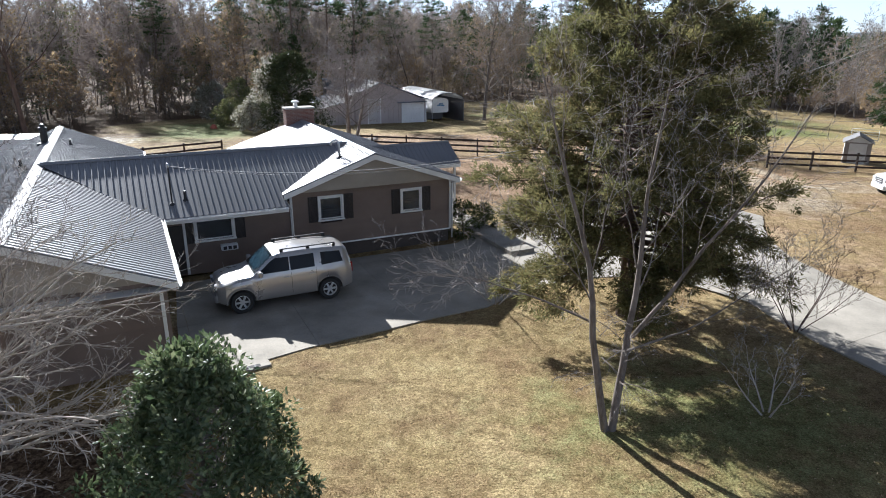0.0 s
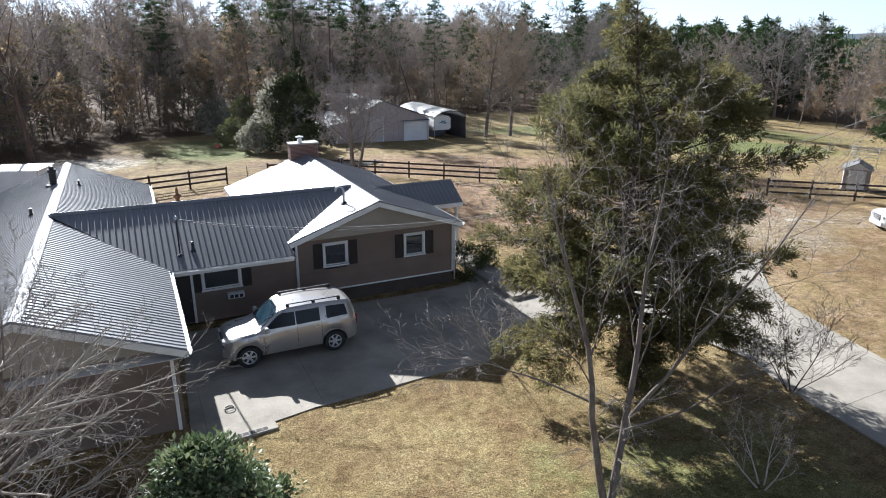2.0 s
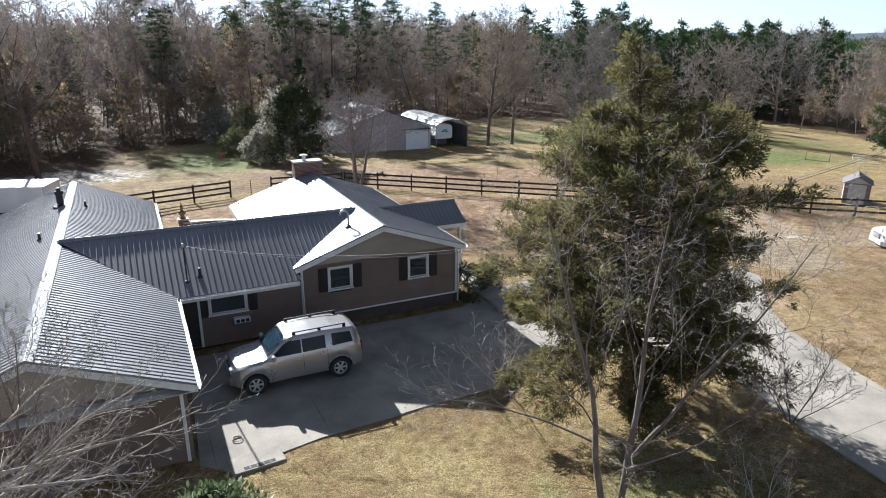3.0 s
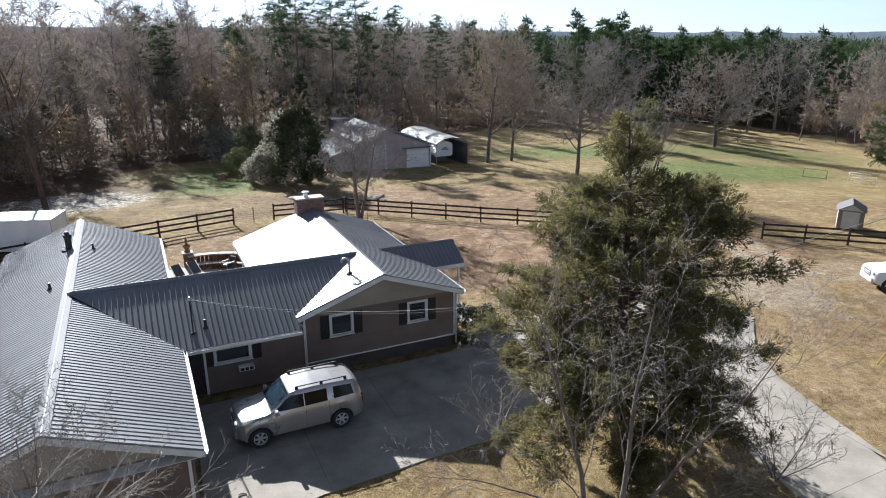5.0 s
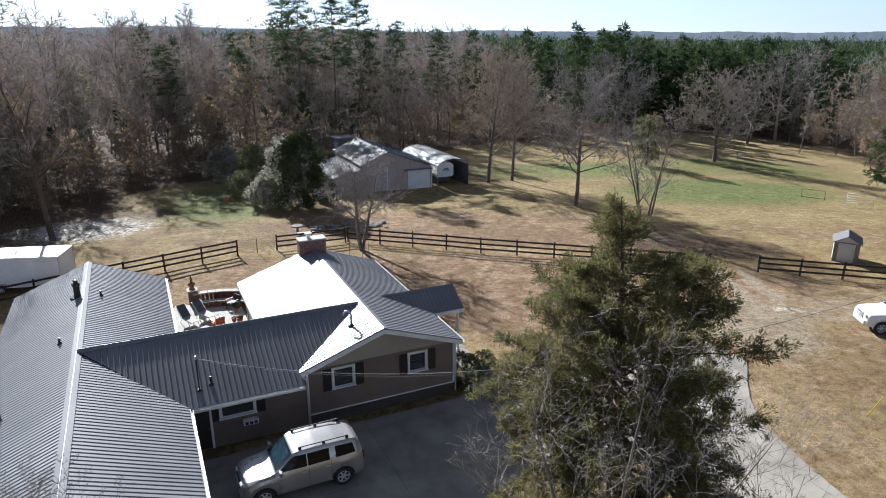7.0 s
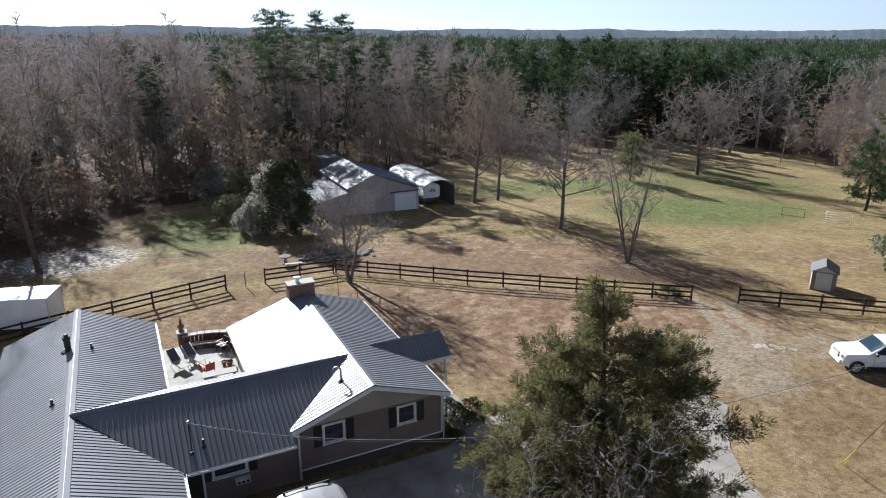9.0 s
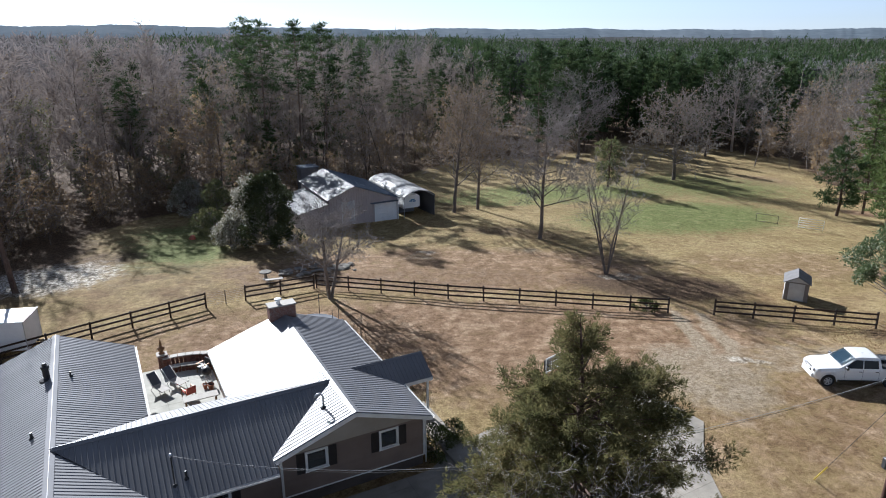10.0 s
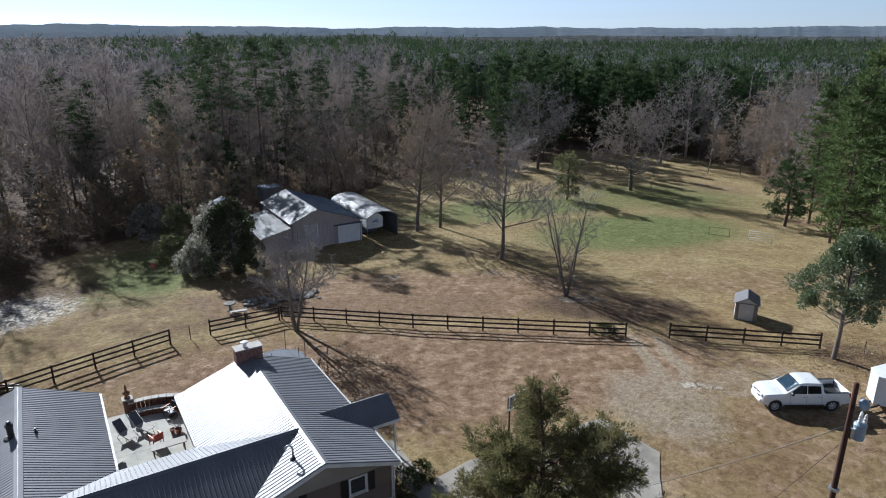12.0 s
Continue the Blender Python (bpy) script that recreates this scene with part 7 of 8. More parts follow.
# white box trailer behind the pickup, and the white-roofed one behind the house
def box_trailer(name, m, L, W, H, label, v_nose=0.0, roof="white_paint", wall_mat="white_paint"):
    t = empty(name, m, label, "trailer")
    bm = bmesh.new()
    out = [(-L / 2, -W / 2), (L / 2, -W / 2), (L / 2 + v_nose, 0), (L / 2, W / 2), (-L / 2, W / 2)] if v_nose else [(-L / 2, -W / 2), (L / 2, -W / 2), (L / 2, W / 2), (-L / 2, W / 2)]
    add_prism(bm, out, H, lambda a, b, h: Vector((a, b, 0.45 + h)))
    part("box", bm, M[wall_mat], t)
    bm = bmesh.new()
    add_prism(bm, [(a * 1.01, b * 1.015) for a, b in out], 0.05, lambda a, b, h: Vector((a, b, 0.45 + H + h)))
    part("roof", bm, M[roof], t, "white trailer roof")
    for s in (-1, 1):
        for x in (-0.45, 0.45):
            wheel(t, x - 0.3, s * (W / 2 + 0.02), 0.33, s, 0.2)
        part("fender", box(-1.15, 0.55, s * W / 2 - 0.02 if s > 0 else s * W / 2 - 0.22, s * W / 2 + 0.22 if s > 0 else s * W / 2 + 0.02, 0.72, 0.76, 0.01), M["galv"], t)
        part("corner_trim", box(L / 2 - 0.03, L / 2 + 0.02, s * W / 2 - 0.03, s * W / 2 + 0.03, 0.45, 0.47 + H, 0.01), M["galv"], t)
        part("tongue", box(L / 2, L / 2 + 1.3, s * 0.28 - 0.04, s * 0.28 + 0.04, 0.4, 0.5, 0.01), M["black_metal"], t)
    part("coupler", box(L / 2 + v_nose * 0.5 + 0.9, L / 2 + 1.5, -0.06, 0.06, 0.42, 0.52, 0.02), M["black_metal"], t)
    return t


box_trailer("box_trailer", pose(34.6, 36.2, ground_z(34.6, 36.2), 0, 0, 196), 4.3, 2.05, 1.95, "white enclosed box trailer behind the pickup", 0.7)
box_trailer("box_trailer", pose(-30.9, 43.6, ground_z(-31, 43.5), 0, 0, 8), 8.2, 2.5, 2.1, "long white trailer standing behind the garage wing", 0.0)

cover = empty("covered_trailer", pose(-59.0, 104.0, ground_z(-59.0, 104.0), 0, 0, 20), "small trailer under a white cover among the trees", "trailer")
part("bed", box(-1.5, 1.5, -0.8, 0.8, 0.5, 0.75, 0.03), M["carport_dark"], cover)
bm = bmesh.new()
add_prism(bm, [(-0.82, 0.72), (0.82, 0.72), (0.8, 1.2), (0.35, 1.62), (-0.3, 1.66), (-0.8, 1.22)], 2.9, lambda a, b, h: Vector((h - 1.45, a, b)))
part("cover", bm, M["white_paint"], cover, "white weathered cover")
for sd in (-1, 1):
    wheel(cover, 0.0, sd * 0.85, 0.33, sd, 0.2)


# ---- fences ----
def board_fence(points, label, rails=4, height=1.28):
    """Posts at the points with dark boards between them."""
    f = empty("board_fence", None, label, "fence", "pasture fences")
    for x, y in points:
        g = ground_z(x, y)
        part("post", box(-0.06, 0.06, -0.06, 0.06, -0.25, height + 0.08, 0.012, pose(x, y, g, random.uniform(-1.5, 1.5), random.uniform(-1.5, 1.5), random.uniform(0, 20))), M["rail_wood"], f)
    for (x0, y0), (x1, y1) in zip(points, points[1:]):
        a, b = Vector((x0, y0, ground_z(x0, y0))), Vector((x1, y1, ground_z(x1, y1)))
        side = (b - a).cross(Vector((0, 0, 1))).normalized() * 0.075
        for k in range(rails):
            h = height - 0.02 - k * (height - 0.2) / (rails - 1 + 0.6)
            j0, j1 = random.uniform(-0.012, 0.012), random.uniform(-0.012, 0.012)
            board("board", a + side + Vector((0, 0, h + j0)), b + side + Vector((0, 0, h + j1)), 0.03, 0.14, M["rail_wood"], f)
    return f


def evenly(a, b, n):
    return [(a[0] + (b[0] - a[0]) * i / n, a[1] + (b[1] - a[1]) * i / n) for i in range(n + 1)]


board_fence(evenly((-16.9, 50.7), (-34.6, 36.5), 8), "dark three-board fence across the back yard", 3)
board_fence(evenly((-14.1, 52.2), (-8.8, 54.6), 2), "short dark three-board fence beside the wire gate", 3)
board_fence(evenly((-8.6, 54.8), (2.7, 51.8), 4) + evenly((2.7, 51.8), (20.1, 48.5), 6)[1:], "long dark three-board fence along the pasture", 3)
board_fence(evenly((23.6, 47.9), (34.6, 44.7), 4), "dark three-board fence beyond the track", 3)


def wire_run(points, label, height=1.15, strands=4):
    f = empty("wire_fence", None, label, "fence")
    for x, y in points:
        part("post", tube((x, y, ground_z(x, y) - 0.2), (x, y, ground_z(x, y) + height + 0.06), 0.035, 0.035, 6), M["bark_grey"], f)
    for (x0, y0), (x1, y1) in zip(points, points[1:]):
        for k in range(strands):
            h = height * (k + 1) / strands
            wire("strand", [Vector((x0, y0, ground_z(x0, y0) + h)), Vector((x1, y1, ground_z(x1, y1) + h))], 0.006, M["bare_cable"], f, 3)
    return f


wire_run([(-16.9, 50.7), (-15.5, 51.4), (-14.1, 52.2)], "wire mesh gate between the board fences", 1.2, 8)
wire_run([(34.6, 44.7), (37.4, 43.4), (41, 41.6), (46, 39.2)], "sagging wire fence on wooden posts", 1.05, 3)



def gate(name, a, b, label, mat, bars=5, h=1.2):
    g = empty(name, None, label, "gate")
    a, b = Vector((*a, ground_z(*a) + 0.1)), Vector((*b, ground_z(*b) + 0.1))
    for k in range(bars):
        z = Vector((0, 0, h * k / (bars - 1)))
        wire("bar", [a + z, b + z], 0.03, M[mat], g, 6)
    for p in (a, b):
        wire("upright", [p - Vector((0, 0, 0.12)), p + Vector((0, 0, h))], 0.035, M[mat], g, 6)
    return g


gate("pasture_gate", (49.2, 80.4), (51.6, 78.9), "pale tubular gate standing open in the pasture", "white_paint")
gate("pasture_rail", (44.9, 82.9), (47.2, 81.7), "brown wooden jump rail in the pasture", "bark_grey", 2, 1.0)


# ---- barn, carport, shed ----
BARN = pose(-2.05, 79.75, -0.75, 0, 0, 25.0)      # its front right corner; x along the front, y to the back


def clad_wall(nm, a, b, z0, tops, parent, material, rib=0.3, label=""):
    """A steel-clad wall with upright ribs from a to b; tops(s) is its height."""
    a, b = Vector((*a, 0)), Vector((*b, 0))
    d = (b - a).normalized()
    n = Vector((d.y, -d.x, 0))
    L = (b - a).length
    bm = bmesh.new()
    k = max(2, int(L / rib))
    line = [(0.0, 0.0)]
    for i in range(1, k):
        c = L * i / k
        line += [(c - 0.035, 0.0), (c - 0.02, 0.03), (c + 0.02, 0.03), (c + 0.035, 0.0)]
    line.append((L, 0.0))
    rows = []
    for s_at, out in line:
        q = a + d * s_at
        rows.append([bm.verts.new(q + n * out + Vector((0, 0, z0))), bm.verts.new(q + n * out + Vector((0, 0, tops(s_at)))), bm.verts.new(q - n * 0.1 + Vector((0, 0, tops(s_at)))), bm.verts.new(q - n * 0.1 + Vector((0, 0, z0)))])
    for p0, p1 in zip(rows, rows[1:]):
        for i in range(4):
            bm.faces.new((p0[i], p1[i], p1[(i + 1) % 4], p0[(i + 1) % 4]))
    bm.faces.new(rows[0])
    bm.faces.new(rows[-1][::-1])
    return part(nm, bm, material, parent, label)


barn = empty("barn", BARN, "faded mauve steel barn with weathered pale roof and white garage door", "barn")
# front runs from x = -12.2 (lean-to) to 0; the peak stands at x = -5.6
PKX, PKZ, EL, EZ, ER, ERZ, DEP = -5.6, 4.85, -8.75, 3.55, 0.1, 2.75, 11.5
ftop = lambda s: float(np.interp(s - 8.7, [-8.7, PKX, 0], [EZ, PKZ - 0.05, ERZ]))
clad_wall("front_wall", (-8.7, 0), (0, 0), 0, ftop, barn, M["barn_wall"])
clad_wall("side_wall", (0, 0), (0, DEP), 0, lambda s: ERZ, barn, M["barn_wall"])
clad_wall("back_wall", (0, DEP), (-8.7, DEP), 0, lambda s: float(np.interp(-s, [-8.7, PKX, 0], [EZ, PKZ - 0.05, ERZ])), barn, M["barn_wall"])
clad_wall("side_wall", (-8.7, DEP), (-8.7, 0), 0, lambda s: EZ, barn, M["barn_wall"])
clad_wall("lean_to_wall", (-12.2, 0.1), (-8.7, 0.1), 0, lambda s: 2.2 + s * 0.22, barn, M["barn_wall"])
clad_wall("lean_to_wall", (-12.2, 9.5), (-12.2, 0.1), 0, lambda s: 2.2, barn, M["barn_wall"])
for nm, corners, e0, e1, r, mat in (("roof_slope", [(EL - 0.25, -0.3), (PKX, -0.3), (PKX, DEP + 0.2), (EL - 0.25, DEP + 0.2)], (EL - 0.25, 0, EZ - 0.07), (EL - 0.25, 5, EZ - 0.07), (PKX, 0, PKZ), "barn_roof"),
                                  ("roof_slope", [(PKX, -0.3), (ER + 0.2, -0.3), (ER + 0.2, DEP + 0.2), (PKX, DEP + 0.2)], (ER + 0.2, 0, ERZ), (ER + 0.2, 5, ERZ), (PKX, 0, PKZ), "barn_blue"),
                                  ("lean_to_roof", [(-12.5, -0.2), (-8.8, -0.2), (-8.8, 9.6), (-12.5, 9.6)], (-12.5, 0, 2.2), (-12.5, 5, 2.2), (-8.8, 0, 3.03), "barn_roof")):
    slope(nm, corners, e0, e1, r, barn, M[mat])
door = empty("garage_door")
door.parent = barn
for i in range(4):
    part("door_panel", box(-2.95, -0.35, -0.07, -0.03, 0.05 + i * 0.56, 0.05 + i * 0.56 + 0.55, 0.01), M["white_paint"], door, "white garage door panel")
for x0, x1, z0, z1 in ((-3.07, -2.95, 0, 2.42), (-0.35, -0.2, 0, 2.42), (-3.07, -0.2, 2.3, 2.42)):
    part("door_trim", box(x0, x1, -0.09, -0.02, z0, z1, 0.008), M["white_paint"], barn)
part("corner_trim", box(-0.06, 0.06, -0.08, 0.05, 0, ERZ, 0.008), M["white_paint"], barn)
part("side_door", box(-7.1, -5.7, -0.06, -0.02, 0, 3.05, 0.01), M["barn_door"], barn)
for x in (-7.16, -5.66):
    part("door_trim", box(x - 0.05, x + 0.05, -0.08, -0.02, 0, 3.15, 0.008), M["white_paint"], barn)
part("awning", box(-3.6, 0.0, -0.5, -0.02, 2.5, 2.56, 0.01), M["barn_blue"], barn)
shed_back = empty("garden_shed", BARN, "blue-roofed metal shed behind the barn", "shed")
for x0, x1, y0, y1 in ((-14.4, -11.2, 13.4, 13.5), (-14.4, -11.2, 16.1, 16.2), (-14.4, -14.3, 13.5, 16.1), (-11.3, -11.2, 13.5, 16.1)):
    part("wall", box(x0, x1, y0, y1, 0, 3.1, 0.01), M["barn_wall"], shed_back)
for x0, x1 in ((-14.6, -12.8), (-12.8, -11.0)):
    lo = 3.1
    bm = bmesh.new()
    z0, z1 = (lo, lo + 0.7) if x0 < -13 else (lo + 0.7, lo)
    add_prism(bm, [(13.2, 0), (16.4, 0), (16.4, 1), (13.2, 1)], 0.05, lambda a, b, h, x0=x0, x1=x1, z0=z0, z1=z1: Vector((x0 + (x1 - x0) * b, a, z0 + (z1 - z0) * b + h)))
    part("roof", bm, M["barn_blue"], shed_back)
tank = empty("equipment_box", BARN, "grey metal equipment housing behind the barn", "housing")
part("case", box(-7.4, -4.9, 16.0, 18.2, 0, 4.2, 0.04), M["carport_dark"], tank)
part("lid", box(-7.5, -4.8, 15.9, 18.3, 4.2, 4.3, 0.02), M["barn_blue"], tank)

carport = empty("carport", BARN, "open-fronted carport with white ribbed arched roof", "carport")
CX0, CX1, CY0, CY1, CS = 0.75, 4.95, -0.2, 11.6, 2.85
prof = [(0.0, CS - 0.35), (0.05, CS - 0.12), (0.3, CS + 0.12), (1.0, CS + 0.42), (2.1, CS + 0.6), (3.2, CS + 0.42), (3.9, CS + 0.12), (4.15, CS - 0.12), (4.2, CS - 0.35)]
bm = bmesh.new()
N = 26
rows = []
for i in range(N + 1):
    y = CY0 + (CY1 - CY0) * i / N
    rows.append([bm.verts.new((CX0 + x, y, z + (0.025 if i % 2 else 0))) for x, z in prof])
for a, b in zip(rows, rows[1:]):
    for i in range(len(prof) - 1):
        bm.faces.new((a[i], a[i + 1], b[i + 1], b[i]))
bmesh.ops.solidify(bm, geom=bm.faces[:], thickness=0.03)
part("roof", bm, M["carport_roof"], carport, "white ribbed arched roof")
clad_wall("side_panel", (CX1, CY0), (CX1, CY1), -0.45, lambda s: CS - 0.3, carport, M["carport_dark"], 0.25, "grey steel side sheet")
for i in range(6):
    part("slat", box(CX0 - 0.02, CX0 + 0.03, CY0 + 0.1, CY0 + 2.2, 1.55 + i * 0.16, 1.64 + i * 0.16, 0.006), M["white_paint"], carport, "white side slat")
for y in (CY0 + 0.05, (CY0 + CY1) / 2, CY1 - 0.1):
    for x in (CX0 + 0.03, CX1 - 0.06):
        part("leg", box(x - 0.03, x + 0.03, y - 0.03, y + 0.03, -0.45, CS - 0.25, 0.005), M["galv"], carport)
wire("hoop", [(CX0 + x, CY0 - 0.02, z - 0.03) for x, z in prof], 0.045, M["carport_dark"], carport, 6)
part("back_sheet", box(CX0 + 0.1, CX1 - 0.1, CY1 - 0.06, CY1 - 0.02, -0.4, CS), M["carport_dark"], carport)
camper = empty("camper", BARN @ pose(2.3, 1.0, -0.35), "white camper with blue graphic under the carport", "camper")
bm = bmesh.new()
add_prism(bm, [(-1.15, 1.35), (-1.15, 2.75), (-0.9, 2.98), (0.9, 2.98), (1.15, 2.75), (1.15, 1.5), (0.9, 1.35)], 7.5, lambda a, b, h: Vector((a, h, b)))
part("shell", bm, M["white_paint"], camper, "white camper nose")
part("lower_shell", box(-1.12, 1.12, 1.6, 7.4, 0.4, 1.5, 0.05), M["carport_dark"], camper)
for p, q, z in ((-0.35, 0.1, 2.15), (-0.1, 0.45, 2.3), (0.15, 0.6, 2.1)):
    part("graphic", box(p, q, -0.02, -0.006, z, z + 0.16, 0.004), M["camper_blue"], camper, "blue graphic bar")
for s in (-1, 1):
    wheel(camper, s * 1.0, 4.2, 0.34, s, 0.2)

shed = empty("garden_shed", pose(32.5, 52.0, ground_z(32.5, 52) - 0.05, 0, 0, -30) @ Matrix.Diagonal((0.9, 0.9, 0.88, 1)), "small pale garden shed with grey roof in the pasture", "shed")
part("floor", box(-1.05, 1.05, -1.25, 1.25, 0, 0.12, 0.01), M["shed_roof"], shed)
for x0, x1, y0, y1 in ((-1, 1, 1.12, 1.2), (-1, -0.92, -1.12, 1.12), (0.92, 1, -1.12, 1.12), (-1, 1, -1.2, -1.12)):
    part("wall", box(x0, x1, y0, y1, 0.12, 1.95, 0.01), M["shed_wall"], shed)
bm = bmesh.new()
add_prism(bm, [(-1.0, 1.95), (1.0, 1.95), (0, 2.5)], 0.06, lambda a, b, h: Vector((a, -1.2 + h, b)))
part("gable", bm, M["shed_wall"], shed)
for x0, z0, x1, z1 in ((-1.18, 1.88, 0.0, 2.56), (1.18, 1.88, 0.0, 2.56)):
    bm = bmesh.new()
    add_prism(bm, [(-1.42, 0), (1.35, 0), (1.35, 1), (-1.42, 1)], 0.05, lambda a, b, h, x0=x0, z0=z0, x1=x1, z1=z1: Vector((x0 + (x1 - x0) * b, a, z0 + (z1 - z0) * b + h)))
    part("roof_sheet", bm, M["shed_roof"], shed)
for x in (-0.62, 0.005):
    part("door", box(x, x + 0.615, -1.24, -1.2, 0.15, 1.85, 0.01), M["shed_wall"], shed, "pale door leaf")
for x in (-1.01, 0.66):
    part("trim", box(x, x + 0.35, -1.235, -1.2, 0.12, 1.95, 0.005), M["shed_trim"], shed, "grey-brown front board")
part("trim", box(-0.66, 0.66, -1.235, -1.2, 1.86, 1.98, 0.005), M["shed_trim"], shed, "grey-brown front board")

# ---- pole, cable and the things about the yard ----
PX, PY, PZ = 16.6, 19.5, 12.6
pole = empty("utility_pole", pose(PX, PY, 0), "brown wooden utility pole with transformer", "pole")
part("shaft", lathe([(0.14, ground_z(PX, PY) - 0.3), (0.115, 5), (0.085, PZ - 0.06), (0.065, PZ)], 16), M["pole_wood"], pole, smooth=True)
tr = part("transformer", lathe([(0.08, 10.28), (0.2, 10.32), (0.21, 10.4), (0.215, 10.42), (0.205, 10.44), (0.205, 10.84), (0.22, 10.86), (0.22, 10.92), (0.17, 10.99), (0.06, 11.02)], 18, pose(0.44, -0.06, 0)), M["transformer"], pole, "blue-grey transformer can")
for i, (a, b) in enumerate(((0.34, -0.1), (0.48, 0.04), (0.52, -0.14))):
    part("bushing", lathe([(0.06, 11.0), (0.075, 11.06), (0.05, 11.12), (0.07, 11.18), (0.045, 11.24), (0.06, 11.3), (0.02, 11.38)], 10, pose(a, b, 0)), M["porcelain"], tr, "pale porcelain bushing")
part("bracket", box(0.1, 0.3, -0.1, 0.02, 10.35, 10.75, 0.01), M["galv"], pole)
lamp = part("lamp_disc", lathe([(0.04, 0), (0.22, 0.04), (0.2, 0.12), (0.05, 0.2)], 16, pose(0.32, -0.1, 11.75, 60, 20)), M["transformer"], pole, "round grey insulator disc")
part("arm", tube((0.05, 0, 11.7), (0.32, -0.08, 11.78), 0.03), M["galv"], pole)
box_low = part("meter_box", box(-0.52, -0.22, -0.3, -0.1, 7.2, 7.62, 0.02), M["dark_plastic"], pole, "dark box on a bracket")
part("bracket", tube((-0.3, -0.15, 7.35), (-0.1, -0.05, 7.35), 0.03), M["galv"], pole)
part("clamp", lathe([(0.18, 8.1), (0.19, 8.15), (0.18, 8.2)], 14), M["galv"], pole)
mast_top = HOUSE @ Vector((1.25, 26.95, mid_z(26.95) + 1.5))
drop = empty("service_cable", None, "thin service cable from the pole to the roof mast", "cable")
wire("strand", sag((PX - 0.15, PY - 0.05, 10.9), mast_top, 2.0, 30), 0.009, M["service"], drop, 4)
wire("strand", [p + Vector((0, 0, -0.05)) for p in sag((PX - 0.15, PY - 0.05, 10.9), mast_top, 2.06, 30)], 0.007, M["cable"], drop, 4)
guy = empty("guy_wire", None, "guy wire with yellow guard anchored in the grass", "cable")
anchor = Vector((19.4, 27.1, ground_z(19.4, 27.1)))
wire("strand", [Vector((PX + 0.1, PY + 0.1, 10.2)), anchor], 0.012, M["cable"], guy, 4)
gd = (Vector((PX, PY, 10.2)) - anchor).normalized()
wire("guard", [anchor + gd * 0.1, anchor + gd * 2.4], 0.03, M["yellow_plastic"], guy, 6)

# patio behind the house: paving, curved brick seat, loungers
PAT = HOUSE
patio = empty("pavement", PAT, "pale concrete patio enclosed by the wings", "pavement", kind="structure")
for i in range(3):
    for j in range(4):
        part("slab", box(0.45 + i * 1.55, 0.45 + (i + 1) * 1.55 - 0.004, 33.9 + j * 2.5, 33.9 + (j + 1) * 2.5 - 0.004, 0.1, 0.36, 0.008), M["patio_concrete"], patio)
seat = empty("patio_wall", PAT, "curved brick patio wall in two steps with pale stone caps", "wall")
cx, cy = 2.9, 39.2


def arc_pieces(r0, r1, z0, z1, a0, a1, n, nm, mat):
    for i in range(n):
        t0, t1 = radians(a0 + (a1 - a0) * i / n + 0.25), radians(a0 + (a1 - a0) * (i + 1) / n - 0.25)
        bm = bmesh.new()
        add_prism(bm, [(r0 * math.cos(t0), r0 * math.sin(t0)), (r1 * math.cos(t0), r1 * math.sin(t0)), (r1 * math.cos(t1), r1 * math.sin(t1)), (r0 * math.cos(t1), r0 * math.sin(t1))], z1 - z0, lambda a, b, h: Vector((cx + a, cy + b, z0 + h)))
        part(nm, bm, mat, seat)


for r0, r1, top, a0, a1 in ((3.7, 4.05, 0.78, 48, 97), (4.45, 4.8, 1.15, 50, 98)):
    course = 0.36
    k = 0
    while course < top - 0.07:
        arc_pieces(r0, r1, course, course + 0.07, a0, a1, 15, "brick", M["brick"])
        course += 0.08
    arc_pieces(r0 - 0.04, r1 + 0.04, top - 0.07, top, a0, a1, 8, "cap_stone", M["stone_cap"])
arc_pieces(4.05, 4.45, 0.1, 0.6, 49, 97, 8, "step", M["stone_cap"])
pier = empty("patio_pier", PAT @ pose(2.3, 44.1, 0), "brick pier carrying a tall pointed ornament", "pier")
brick_block(pier, -0.28, 0.28, -0.28, 0.28, 0.3, 1.25)
part("cap", box(-0.34, 0.34, -0.34, 0.34, 1.25, 1.34, 0.02), M["stone_cap"], pier)
orn = empty("garden_ornament", PAT @ pose(2.3, 44.1, 1.34), "tall bronze-brown pointed urn", "ornament")
part("urn", lathe([(0.16, 0), (0.2, 0.06), (0.1, 0.14), (0.22, 0.34), (0.24, 0.42), (0.1, 0.5), (0.07, 0.62), (0.09, 0.72), (0.03, 0.95), (0.01, 1.05)], 14), M["bronze"], orn, smooth=True)


def lounger(m):
    t = empty("sun_lounger", m, "reclined lounger with grey sling and white frame", "chair", "patio chairs")
    for s in (-0.3, 0.3):
        wire("rail", [(s, -0.85, 0.34), (s, 0.3, 0.36), (s, 0.95, 0.98)], 0.02, M["white_plastic"], t, 6)
        wire("leg", [(s, -0.6, 0.0), (s, -0.45, 0.35)], 0.02, M["white_plastic"], t, 6)
        wire("leg", [(s, 0.55, 0.0), (s, 0.25, 0.36)], 0.02, M["white_plastic"], t, 6)
    for nm, a, b, mt in (("seat_sling", (-0.82, 0.35), (0.28, 0.37), "stone_cap"), ("back_sling", (0.3, 0.38), (0.93, 0.97), "grey_cloth")):
        bm = bmesh.new()
        add_prism(bm, [(-0.28, a[0]), (0.28, a[0]), (0.28, b[0]), (-0.28, b[0])], 0.02, lambda x, y, h, a=a, b=b: Vector((x, y, a[1] + (b[1] - a[1]) * (y - a[0]) / (b[0] - a[0]) + h)))
        part(nm, bm, M[mt], t)
    return t


